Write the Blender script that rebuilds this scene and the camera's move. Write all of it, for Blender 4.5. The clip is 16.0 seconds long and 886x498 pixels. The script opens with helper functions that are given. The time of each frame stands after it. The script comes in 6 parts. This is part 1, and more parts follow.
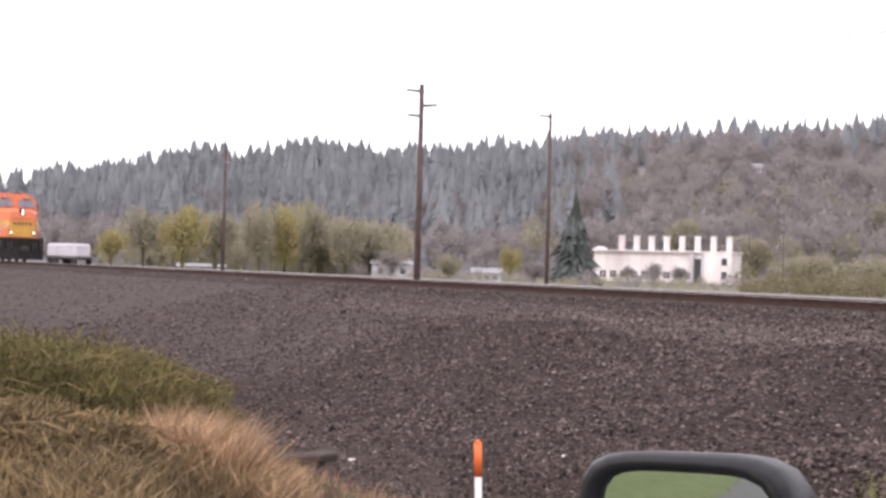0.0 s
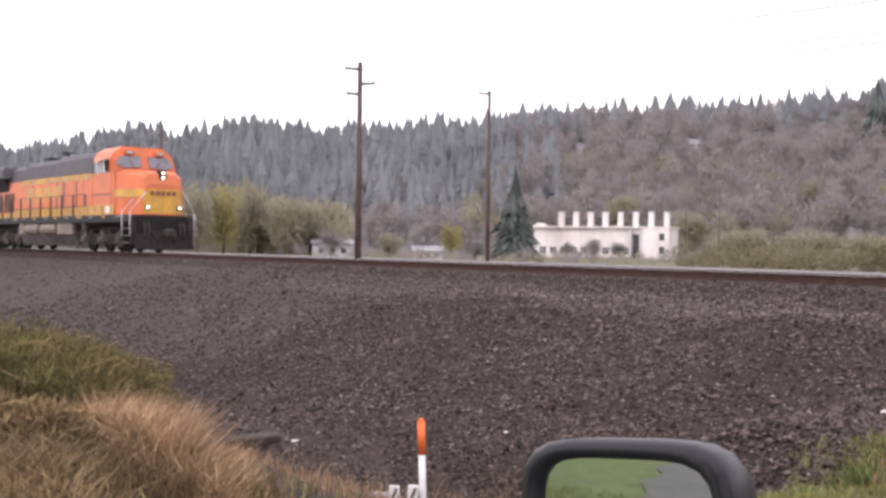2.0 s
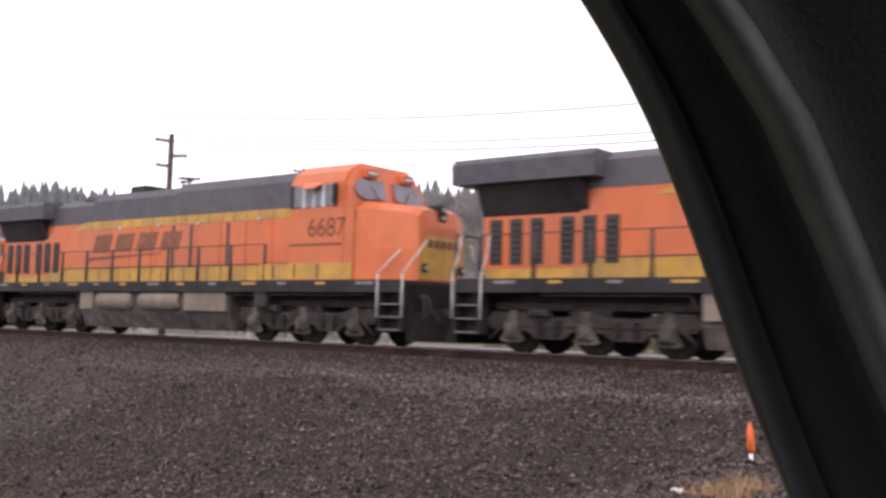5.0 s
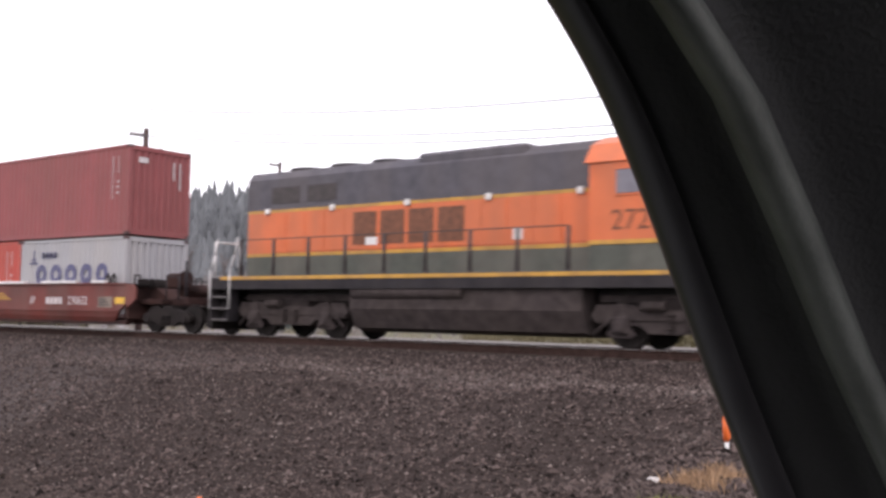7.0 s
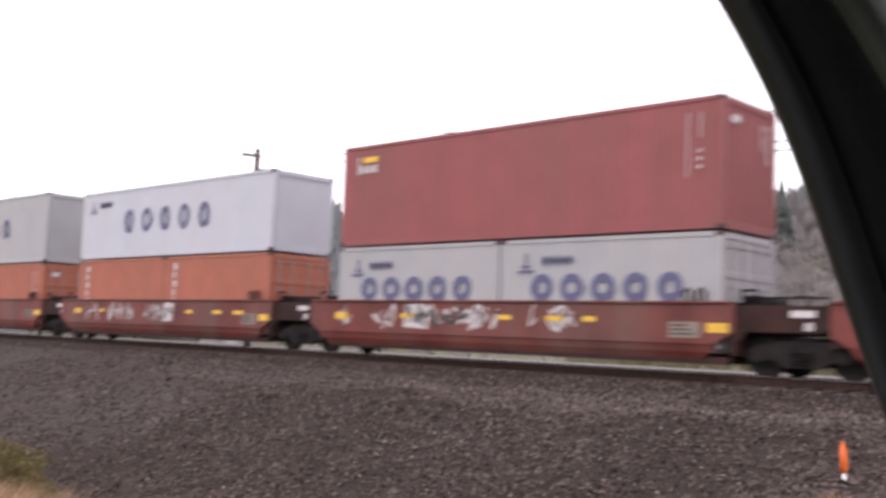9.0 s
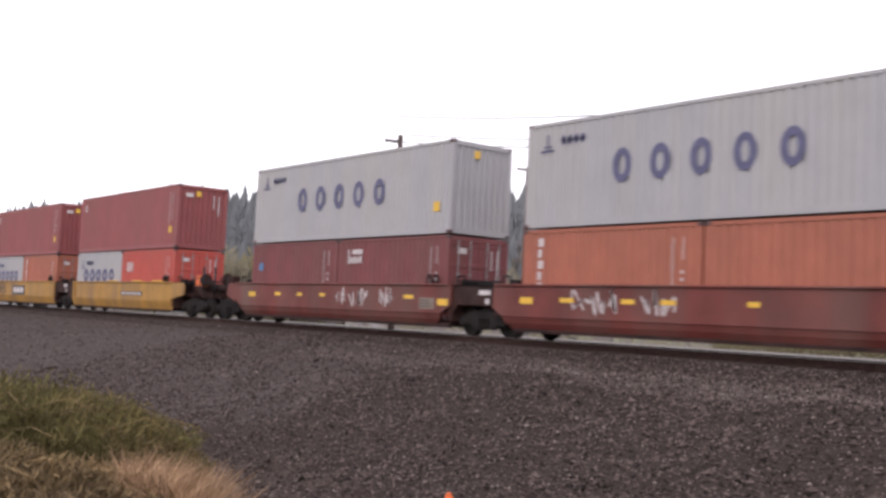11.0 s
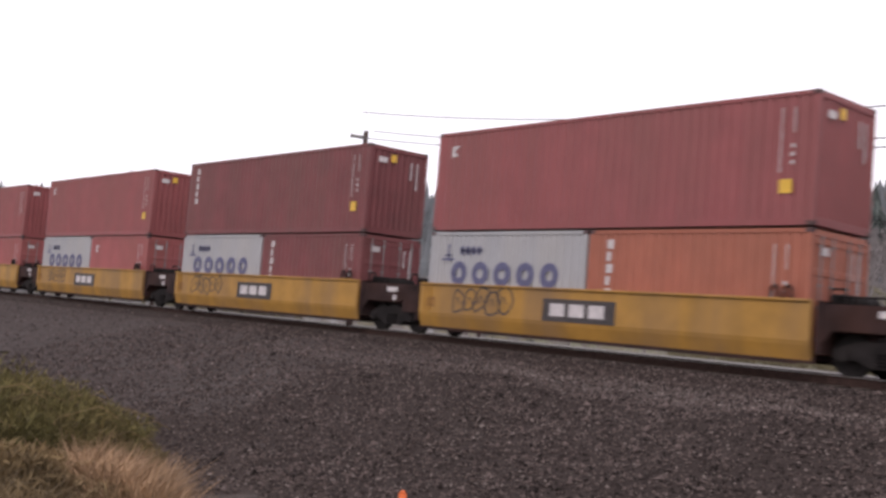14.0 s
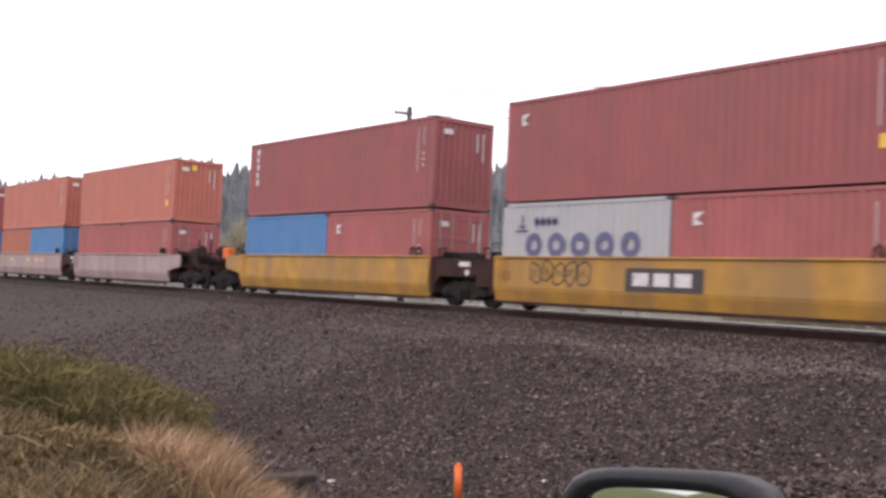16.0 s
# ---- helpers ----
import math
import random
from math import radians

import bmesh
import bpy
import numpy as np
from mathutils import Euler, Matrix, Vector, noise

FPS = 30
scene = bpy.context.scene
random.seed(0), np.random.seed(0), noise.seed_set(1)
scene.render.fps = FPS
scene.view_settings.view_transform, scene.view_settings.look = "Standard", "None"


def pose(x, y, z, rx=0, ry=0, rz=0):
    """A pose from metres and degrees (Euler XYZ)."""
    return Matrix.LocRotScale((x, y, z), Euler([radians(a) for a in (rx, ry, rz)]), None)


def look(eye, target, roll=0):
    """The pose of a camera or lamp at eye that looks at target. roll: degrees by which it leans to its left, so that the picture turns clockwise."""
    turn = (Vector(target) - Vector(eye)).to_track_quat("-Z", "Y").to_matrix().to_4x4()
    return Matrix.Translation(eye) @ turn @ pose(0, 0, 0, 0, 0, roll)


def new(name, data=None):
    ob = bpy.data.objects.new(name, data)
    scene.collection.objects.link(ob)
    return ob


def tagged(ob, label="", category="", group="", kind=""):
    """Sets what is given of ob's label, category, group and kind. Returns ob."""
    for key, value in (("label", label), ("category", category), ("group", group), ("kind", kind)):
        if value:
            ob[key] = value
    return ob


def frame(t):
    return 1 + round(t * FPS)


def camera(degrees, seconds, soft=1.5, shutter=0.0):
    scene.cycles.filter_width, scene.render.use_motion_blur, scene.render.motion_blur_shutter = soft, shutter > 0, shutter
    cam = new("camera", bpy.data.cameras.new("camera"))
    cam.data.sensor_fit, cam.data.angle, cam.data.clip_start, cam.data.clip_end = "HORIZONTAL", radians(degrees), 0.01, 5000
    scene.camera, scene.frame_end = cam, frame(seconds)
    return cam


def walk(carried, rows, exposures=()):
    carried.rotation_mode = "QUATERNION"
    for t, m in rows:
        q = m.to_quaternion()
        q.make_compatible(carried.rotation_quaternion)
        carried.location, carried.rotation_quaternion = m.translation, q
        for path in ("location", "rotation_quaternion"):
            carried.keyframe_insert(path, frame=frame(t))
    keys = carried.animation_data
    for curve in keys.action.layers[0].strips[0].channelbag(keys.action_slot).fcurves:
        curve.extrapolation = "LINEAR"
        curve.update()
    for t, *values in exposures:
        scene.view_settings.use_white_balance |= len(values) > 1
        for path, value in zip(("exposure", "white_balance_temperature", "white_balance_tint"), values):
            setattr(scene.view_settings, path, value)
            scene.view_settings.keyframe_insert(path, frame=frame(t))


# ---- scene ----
cam = camera(45.9, 16.0, soft=3.0, shutter=0.25)
PATH = [
    (0.0, pose(0.000, 0.000, 0.511, 90.91, -1.53, 52.60)),
    (0.5, pose(0.000, 0.000, 0.511, 90.12, -0.46, 51.71)),
    (1.0, pose(0.000, 0.000, 0.515, 89.63, -0.71, 50.54)),
    (1.5, pose(0.000, 0.000, 0.520, 89.08, 0.43, 50.01)),
    (2.0, pose(0.000, 0.000, 0.523, 89.78, -0.75, 49.37)),
    (2.5, pose(-0.006, -0.003, 0.527, 90.79, -0.49, 48.20)),
    (3.0, pose(-0.013, -0.006, 0.531, 91.20, -2.06, 47.77)),
    (3.2, pose(-0.014, -0.007, 0.531, 91.69, -2.74, 46.70)),
    (5.3, pose(0.027, 0.013, 0.523, 94.38, -1.61, 38.80)),
    (5.5, pose(0.028, 0.013, 0.522, 94.37, -1.75, 38.82)),
    (6.0, pose(0.029, 0.013, 0.520, 94.04, -1.63, 38.40)),
    (6.5, pose(0.030, 0.014, 0.519, 93.91, -1.39, 38.22)),
    (7.0, pose(0.034, 0.016, 0.517, 93.96, -1.18, 37.86)),
    (7.5, pose(0.039, 0.018, 0.516, 94.17, -1.63, 37.61)),
    (8.0, pose(0.038, 0.018, 0.514, 94.27, -1.70, 37.47)),
    (8.5, pose(0.037, 0.017, 0.512, 94.60, -1.84, 37.91)),
    (8.6, pose(0.036, 0.017, 0.512, 94.78, -1.48, 38.53)),
    (9.0, pose(0.004, 0.002, 0.511, 94.92, -2.22, 43.48)),
    (9.1, pose(0.002, 0.001, 0.510, 94.28, -2.35, 45.40)),
    (11.3, pose(0.000, 0.000, 0.507, 93.87, -3.03, 51.61)),
    (11.5, pose(0.000, 0.000, 0.507, 94.04, -3.29, 51.83)),
    (12.0, pose(0.000, 0.000, 0.506, 94.44, -3.29, 51.64)),
    (12.5, pose(0.000, 0.000, 0.506, 94.73, -3.55, 52.35)),
    (13.0, pose(-0.011, -0.005, 0.505, 95.96, -3.87, 51.77)),
    (13.5, pose(-0.023, -0.011, 0.505, 94.26, -4.03, 48.92)),
    (14.0, pose(-0.021, -0.010, 0.505, 93.80, -4.71, 48.93)),
    (14.5, pose(-0.020, -0.009, 0.504, 93.38, -4.47, 49.12)),
    (15.0, pose(-0.008, -0.004, 0.503, 92.39, -4.52, 48.90)),
    (15.5, pose(0.000, 0.000, 0.502, 92.37, -3.69, 50.70)),
    (16.0, pose(0.000, 0.000, 0.502, 92.19, -2.70, 51.72)),
]
walk(cam, PATH, exposures=[(0.0, 0.6, 6500, 18), (0.5, 0.5, 6500, 18), (2.5, 0.45, 6500, 18), (5.3, 0.12, 6500, 18), (6.5, 0.12, 6500, 18), (7.5, 0.25, 6500, 18), (9.0, 0.28, 6500, 18), (11.5, -0.06, 6500, 18), (12.5, -0.27, 6500, 18), (13.0, -0.37, 6500, 18), (13.5, -0.44, 6500, 18), (14.0, -0.22, 6500, 18), (14.5, -0.04, 6500, 18), (16.0, 0.2, 6500, 18)])

# how far the train has come: the front corner of its first container, along the track
TRAVEL = [
    (0.0, -142.5), (0.5, -134.5), (1.0, -126.4), (1.5, -118.3), (2.0, -110.2), (2.5, -102.0), (3.0, -93.7), (3.2, -90.4),
    (4.2, -74.1), (5.3, -56.1), (5.5, -52.8), (6.0, -44.6), (6.5, -36.4), (7.0, -28.1), (7.5, -19.9), (8.0, -11.7), (8.6, -1.9), (9.0, 4.75),
    (10.2, 24.2), (11.3, 42.1), (11.5, 45.2), (12.0, 53.3), (12.5, 61.4), (13.0, 69.3), (13.5, 77.5), (14.0, 85.5), (14.5, 93.7),
    (15.0, 101.6), (15.5, 109.8), (16.0, 117.75),
]
TRACK_Y = 21.05
# ---- sky and sun: an even, bright overcast ----
world = bpy.data.worlds.new("overcast")
scene.world = world
world.use_nodes = True
wn, wl = world.node_tree.nodes, world.node_tree.links
wn.clear()
sky = wn.new("ShaderNodeTexSky")
sky.sky_type, sky.sun_disc = "NISHITA", False
sky.sun_elevation, sky.sun_rotation = radians(48), radians(150)
grey = wn.new("ShaderNodeHueSaturation")
grey.inputs["Saturation"].default_value = 0.12
bg_sky = wn.new("ShaderNodeBackground")
bg_sky.inputs["Strength"].default_value = 0.08
bg_cloud = wn.new("ShaderNodeBackground")
bg_cloud.inputs["Color"].default_value = (0.97, 0.96, 1.0, 1)
bg_cloud.inputs["Strength"].default_value = 1.0
both = wn.new("ShaderNodeAddShader")
wout = wn.new("ShaderNodeOutputWorld")
wl.new(sky.outputs[0], grey.inputs["Color"])
wl.new(grey.outputs[0], bg_sky.inputs["Color"])
wl.new(bg_sky.outputs[0], both.inputs[0])
wl.new(bg_cloud.outputs[0], both.inputs[1])
wl.new(both.outputs[0], wout.inputs["Surface"])
sun = new("sun", bpy.data.lights.new("sun", "SUN"))
sun.data.energy, sun.data.angle, sun.data.color = 0.7, radians(25), (1.0, 0.96, 0.9)
sun.matrix_world = look((30, -50, 60), (0, 10, 0))

# ---- materials ----
def material(name, color, rough=0.6, metal=0.0, vary=0.15, scale=3.0, dirt=None, dirt_amount=0.3, dirt_scale=0.8, bump=0.0, bump_scale=40.0,
             streak=False, island=0.0, emit=0.0, thin=0.0, gloss=0.5):
    m = bpy.data.materials.new(name)
    m.use_nodes = True
    n, l = m.node_tree.nodes, m.node_tree.links
    bsdf = n["Principled BSDF"]
    bsdf.inputs["Roughness"].default_value, bsdf.inputs["Metallic"].default_value = rough, metal
    bsdf.inputs["Specular IOR Level"].default_value = gloss
    co = n.new("ShaderNodeTexCoord")
    mp = n.new("ShaderNodeMapping")
    l.new(co.outputs["Object"], mp.inputs["Vector"])
    if streak:
        mp.inputs["Scale"].default_value = (1, 1, 0.12)
    n1 = n.new("ShaderNodeTexNoise")
    n1.inputs["Scale"].default_value, n1.inputs["Detail"].default_value = scale, 6
    l.new(co.outputs["Object"], n1.inputs["Vector"])
    lo = tuple(c * (1 - vary) for c in color)
    hi = tuple(min(1, c * (1 + vary)) for c in color)
    r1 = n.new("ShaderNodeValToRGB")
    r1.color_ramp.elements[0].position, r1.color_ramp.elements[1].position = 0.3, 0.7
    r1.color_ramp.elements[0].color, r1.color_ramp.elements[1].color = (*lo, 1), (*hi, 1)
    l.new(n1.outputs["Fac"], r1.inputs["Fac"])
    col = r1.outputs["Color"]
    if dirt:
        n2 = n.new("ShaderNodeTexNoise")
        n2.inputs["Scale"].default_value, n2.inputs["Detail"].default_value = dirt_scale, 8
        l.new(mp.outputs["Vector"], n2.inputs["Vector"])
        r2 = n.new("ShaderNodeMapRange")
        r2.inputs["From Min"].default_value, r2.inputs["From Max"].default_value = 0.42, 0.72
        r2.inputs["To Max"].default_value = dirt_amount
        l.new(n2.outputs["Fac"], r2.inputs["Value"])
        mx = n.new("ShaderNodeMixRGB")
        mx.inputs["Color2"].default_value = (*dirt, 1)
        l.new(r2.outputs[0], mx.inputs["Fac"])
        l.new(col, mx.inputs["Color1"])
        col = mx.outputs[0]
    if island:
        g = n.new("ShaderNodeNewGeometry")
        mr = n.new("ShaderNodeMapRange")
        mr.inputs["To Min"].default_value, mr.inputs["To Max"].default_value = 1 - island, 1 + island
        l.new(g.outputs["Random Per Island"], mr.inputs["Value"])
        mv = n.new("ShaderNodeVectorMath")
        mv.operation = "SCALE"
        l.new(col, mv.inputs[0])
        l.new(mr.outputs[0], mv.inputs["Scale"])
        col = mv.outputs[0]
    l.new(col, bsdf.inputs["Base Color"])
    if bump:
        n3 = n.new("ShaderNodeTexNoise")
        n3.inputs["Scale"].default_value, n3.inputs["Detail"].default_value = bump_scale, 4
        l.new(co.outputs["Object"], n3.inputs["Vector"])
        b = n.new("ShaderNodeBump")
        b.inputs["Strength"].default_value, b.inputs["Distance"].default_value = bump, 0.03
        l.new(n3.outputs["Fac"], b.inputs["Height"])
        l.new(b.outputs[0], bsdf.inputs["Normal"])
    if thin:                                   # leaves and needles let light through
        tr = n.new("ShaderNodeBsdfTranslucent")
        mixer = n.new("ShaderNodeMixShader")
        mixer.inputs["Fac"].default_value = thin
        l.new(col, tr.inputs["Color"])
        l.new(bsdf.outputs[0], mixer.inputs[1])
        l.new(tr.outputs[0], mixer.inputs[2])
        l.new(mixer.outputs[0], n["Material Output"].inputs["Surface"])
    if emit:
        bsdf.inputs["Emission Color"].default_value = (1.0, 0.93, 0.8, 1)
        bsdf.inputs["Emission Strength"].default_value = emit
    return m


SOOT = (0.035, 0.03, 0.028)
DUST = (0.22, 0.18, 0.15)
M = {
    "gravel": material("ballast_gravel", (0.0452, 0.0342, 0.0308), 0.95, vary=0.5, scale=22, dirt=(0.0522, 0.0402, 0.0360), dirt_amount=0.85, dirt_scale=0.3, bump=1.0, bump_scale=26, gloss=0.1),
    "crest_gravel": material("paler_crest_gravel", (0.0905, 0.0752, 0.0691), 0.95, vary=0.35, scale=16, dirt=(0.0593, 0.0471, 0.0430), dirt_amount=0.8, dirt_scale=0.5, bump=1.0, bump_scale=26, gloss=0.1),
    # Gravel of the distant left bank, lightened to put haze into it.
    "hazed_gravel": material("haze_lightened_gravel", (0.0761, 0.0618, 0.0581), 0.95, vary=0.35, scale=10, dirt=(0.0570, 0.0452, 0.0420), dirt_amount=0.8, dirt_scale=0.35, bump=1.0, bump_scale=22, gloss=0.1),
    "pale_stone": material("pale_ballast_stone", (0.1553, 0.1256, 0.1149), 0.9, vary=0.25, scale=9, island=0.6, gloss=0.15),
    # Greyer than the trim: the light streak along the rib is painted.
    "lit_rib": material("light_streak_plastic", (0.075, 0.08, 0.074), 0.5, vary=0.35, scale=14, bump=0.1, bump_scale=200),
    "lawn": material("green_lawn", (0.10, 0.135, 0.035), 0.95, vary=0.4, scale=3, dirt=(0.15, 0.15, 0.06), dirt_amount=0.4, bump=0.8, bump_scale=30),
    "soot": material("sooty_black_steel", (0.013, 0.011, 0.011), 0.8, vary=0.4, scale=3, dirt=(0.035, 0.029, 0.026), dirt_amount=0.5, gloss=0.15),
    "stone": material("ballast_stone", (0.0792, 0.0598, 0.0547), 0.9, vary=0.3, scale=9, dirt=(0.0542, 0.0404, 0.0358), dirt_amount=0.85, dirt_scale=0.3, island=0.8, gloss=0.15),
    "soil": material("damp_soil", (0.0496, 0.0368, 0.0320), 0.95, vary=0.4, scale=6, dirt=(0.0624, 0.0448, 0.0376), dirt_amount=0.6, bump=0.8, bump_scale=18, gloss=0.15),
    "turf": material("turf", (0.105, 0.095, 0.045), 0.95, vary=0.4, scale=3, dirt=(0.2, 0.16, 0.08), dirt_amount=0.5, dirt_scale=0.5, bump=0.8, bump_scale=30),
    "asphalt": material("asphalt", (0.10, 0.10, 0.105), 0.9, vary=0.2, scale=12, dirt=DUST, dirt_amount=0.3, bump=0.4, bump_scale=120),
    "pale_gravel": material("pale_gravel", (0.17, 0.152, 0.143), 0.95, vary=0.2, scale=3, dirt=(0.25, 0.22, 0.2), dirt_amount=0.4, bump=0.5, bump_scale=30),
    "field": material("valley_floor", (0.13, 0.115, 0.07), 0.95, vary=0.4, scale=0.15, dirt=(0.1, 0.12, 0.05), dirt_amount=0.7, dirt_scale=0.05),
    # Far hill ground: its pale grey has the haze painted in.
    "hazed_forest_floor": material("hazed_forest_floor", (0.18, 0.17, 0.175), 0.95, vary=0.35, scale=0.05, dirt=(0.06, 0.07, 0.06), dirt_amount=0.8, dirt_scale=0.02),
    # Needles much paler than real ones: distance haze is mixed into the base colour.
    "conifer": material("haze_paled_needles", (0.29, 0.302, 0.315), 0.95, vary=0.2, scale=0.02, island=0.05, thin=0.45),
    "near_conifer": material("dark_conifer_needles", (0.062, 0.072, 0.066), 0.9, vary=0.35, scale=0.6, island=0.5),
    # Twig colour lifted well above bark tones to carry the haze.
    "bare": material("haze_paled_twigs", (0.30, 0.268, 0.262), 0.95, vary=0.15, scale=0.02, island=0.06, thin=0.5),
    "budding": material("budding_leaves", (0.37, 0.32, 0.15), 0.9, vary=0.2, scale=0.3, island=0.12, thin=0.5),
    # Olive lightened so that haze over the valley sits in the colour.
    "olive": material("haze_lifted_shoots", (0.33, 0.30, 0.22), 0.9, vary=0.15, scale=0.2, island=0.08, thin=0.5),
    "thicket": material("olive_brown_thicket", (0.2, 0.175, 0.105), 0.9, vary=0.25, scale=0.2, island=0.15, thin=0.4),
    "blossom": material("pale_blossom", (0.5, 0.47, 0.46), 0.9, vary=0.1, scale=0.3, island=0.1, thin=0.4),
    "bark": material("bark", (0.09, 0.075, 0.065), 0.95, vary=0.3, scale=2, bump=0.5),
    "twig": material("olive_brown_twig", (0.165, 0.112, 0.052), 0.85, vary=0.4, scale=1.2, island=0.5),
    "leaf": material("shrub_leaf", (0.128, 0.112, 0.042), 0.8, vary=0.45, scale=0.9, island=0.55, dirt=(0.15, 0.1, 0.05), dirt_amount=0.6, dirt_scale=1.5, gloss=0.25, thin=0.25),
    "stalk": material("dry_stalk", (0.33, 0.207, 0.118), 0.85, vary=0.35, scale=1.5, island=0.5),
    "blade": material("grass_blade", (0.15, 0.15, 0.045), 0.8, vary=0.35, scale=1.5, island=0.5),
    "green_blade": material("fresh_grass_blade", (0.085, 0.13, 0.028), 0.8, vary=0.35, scale=1.5, island=0.45),
    "pole_wood": material("weathered_pole_wood", (0.085, 0.055, 0.05), 0.9, vary=0.3, scale=3, bump=0.4, streak=True, dirt=SOOT),
    "arm": material("pole_arm_grey", (0.22, 0.2, 0.2), 0.7, vary=0.2),
    "wire": material("wire", (0.12, 0.115, 0.125), 0.5, 0.4, vary=0.1),
    "rail": material("rail_steel_rust", (0.05, 0.029, 0.024), 0.8, vary=0.35, scale=8, gloss=0.15),
    "railhead": material("polished_rail_head", (0.55, 0.53, 0.52), 0.3, 0.9, vary=0.15),
    "tie": material("creosoted_tie", (0.07, 0.055, 0.048), 0.9, vary=0.35, scale=5, dirt=DUST, dirt_amount=0.4, bump=0.5, gloss=0.15),
    "plaster": material("white_concrete_wall", (0.72, 0.66, 0.64), 0.85, vary=0.1, scale=0.3, dirt=(0.4, 0.33, 0.32), dirt_amount=0.6, dirt_scale=0.25, streak=True),
    "dark_opening": material("dark_window_glass", (0.05, 0.05, 0.055), 0.25, vary=0.3),
    "grey_wall": material("pale_grey_siding", (0.5, 0.48, 0.5), 0.8, vary=0.15, scale=0.6),
    "grey_roof": material("grey_roofing", (0.28, 0.27, 0.28), 0.85, vary=0.2, scale=0.6),
    "orange": material("orange_locomotive_paint", (0.66, 0.15, 0.047), 0.42, vary=0.1, scale=1.5, dirt=(0.33, 0.13, 0.07), dirt_amount=0.5, dirt_scale=1.2, streak=True),
    "yellow": material("yellow_stripe_paint", (0.56, 0.30, 0.045), 0.45, vary=0.18, dirt=(0.27, 0.15, 0.07), dirt_amount=0.65, dirt_scale=1.4, streak=True),
    "black": material("black_locomotive_paint", (0.028, 0.025, 0.028), 0.55, vary=0.3, dirt=(0.07, 0.06, 0.058), dirt_amount=0.5, dirt_scale=1.0, streak=True, gloss=0.15),
    "roofgrey": material("sooty_roof_paint", (0.075, 0.07, 0.086), 0.6, vary=0.25, dirt=(0.12, 0.1, 0.1), dirt_amount=0.5, dirt_scale=0.8, streak=True),
    "green": material("dark_green_locomotive_paint", (0.07, 0.075, 0.06), 0.5, vary=0.2, dirt=DUST, dirt_amount=0.3, streak=True),
    "truck": material("grimy_truck_casting", (0.052, 0.042, 0.041), 0.85, vary=0.4, scale=4, dirt=(0.07, 0.055, 0.048), dirt_amount=0.4, bump=0.3, gloss=0.15),
    "truck_pale": material("dusty_truck_casting", (0.12, 0.1, 0.092), 0.85, vary=0.45, scale=3, dirt=SOOT, dirt_amount=0.8, bump=0.3, gloss=0.15),
    "tank": material("dusty_tan_reservoir", (0.24, 0.19, 0.155), 0.75, vary=0.2, scale=2, dirt=(0.1, 0.085, 0.08), dirt_amount=0.6, dirt_scale=1.2, streak=True),
    "casting": material("worn_dark_casting", (0.075, 0.04, 0.04), 0.7, vary=0.3, scale=6),
    "wheel": material("worn_wheel_steel", (0.024, 0.02, 0.019), 0.8, vary=0.35, scale=5, gloss=0.2),
    "white": material("white_paint", (0.78, 0.76, 0.75), 0.5, vary=0.06, dirt=DUST, dirt_amount=0.25),
    # Grey base colour imitates the sky reflected in the panes.
    "glass": material("sky_grey_cab_glass", (0.17, 0.16, 0.19), 0.1, vary=0.2),
    "lamp": material("lit_headlight", (1, 0.95, 0.85), 0.3, emit=2.2),
    "lens": material("unlit_headlight_lens", (0.45, 0.42, 0.4), 0.2, vary=0.1),
    "red_box": material("maroon_container_paint", (0.275, 0.07, 0.072), 0.55, vary=0.1, scale=1.2, dirt=(0.2, 0.07, 0.062), dirt_amount=0.6, dirt_scale=0.9, streak=True),
    "brick_box": material("brick_red_container_paint", (0.34, 0.09, 0.09), 0.55, vary=0.12, scale=1.2, dirt=(0.22, 0.08, 0.06), dirt_amount=0.5, dirt_scale=0.9, streak=True),
    "dark_box": material("dark_maroon_container_paint", (0.18, 0.045, 0.048), 0.55, vary=0.15, scale=1.2, dirt=(0.13, 0.06, 0.05), dirt_amount=0.5, streak=True),
    "orange_box": material("orange_container_paint", (0.37, 0.115, 0.07), 0.55, vary=0.12, scale=1.2, dirt=(0.28, 0.1, 0.06), dirt_amount=0.5, streak=True),
    "bright_box": material("bright_red_container_paint", (0.44, 0.066, 0.048), 0.5, vary=0.1, scale=1.2, dirt=(0.34, 0.085, 0.06), dirt_amount=0.4, streak=True),
    "white_box": material("pale_grey_container_paint", (0.36, 0.355, 0.372), 0.5, vary=0.06, scale=1.2, dirt=(0.42, 0.38, 0.35), dirt_amount=0.45, streak=True),
    "lilac_box": material("white_container_paint", (0.48, 0.485, 0.54), 0.5, vary=0.05, scale=1.2, dirt=(0.5, 0.46, 0.45), dirt_amount=0.3, streak=True),
    "salmon_box": material("faded_orange_red_container_paint", (0.43, 0.135, 0.095), 0.55, vary=0.1, scale=1.2, dirt=(0.32, 0.12, 0.09), dirt_amount=0.5, streak=True),
    "blue_box": material("blue_container_paint", (0.055, 0.17, 0.37), 0.5, vary=0.1, scale=1.2, dirt=(0.12, 0.2, 0.3), dirt_amount=0.3, streak=True),
    "mark_blue": material("faded_violet_blue_lettering", (0.10, 0.098, 0.185), 0.6, vary=0.15, scale=6),
    "mark_white": material("white_lettering", (0.58, 0.53, 0.53), 0.6, vary=0.15, scale=6),
    "mark_yellow": material("yellow_decal", (0.75, 0.45, 0.05), 0.5, vary=0.1),
    "mark_dark": material("dark_lettering", (0.05, 0.04, 0.04), 0.6, vary=0.3, scale=6),
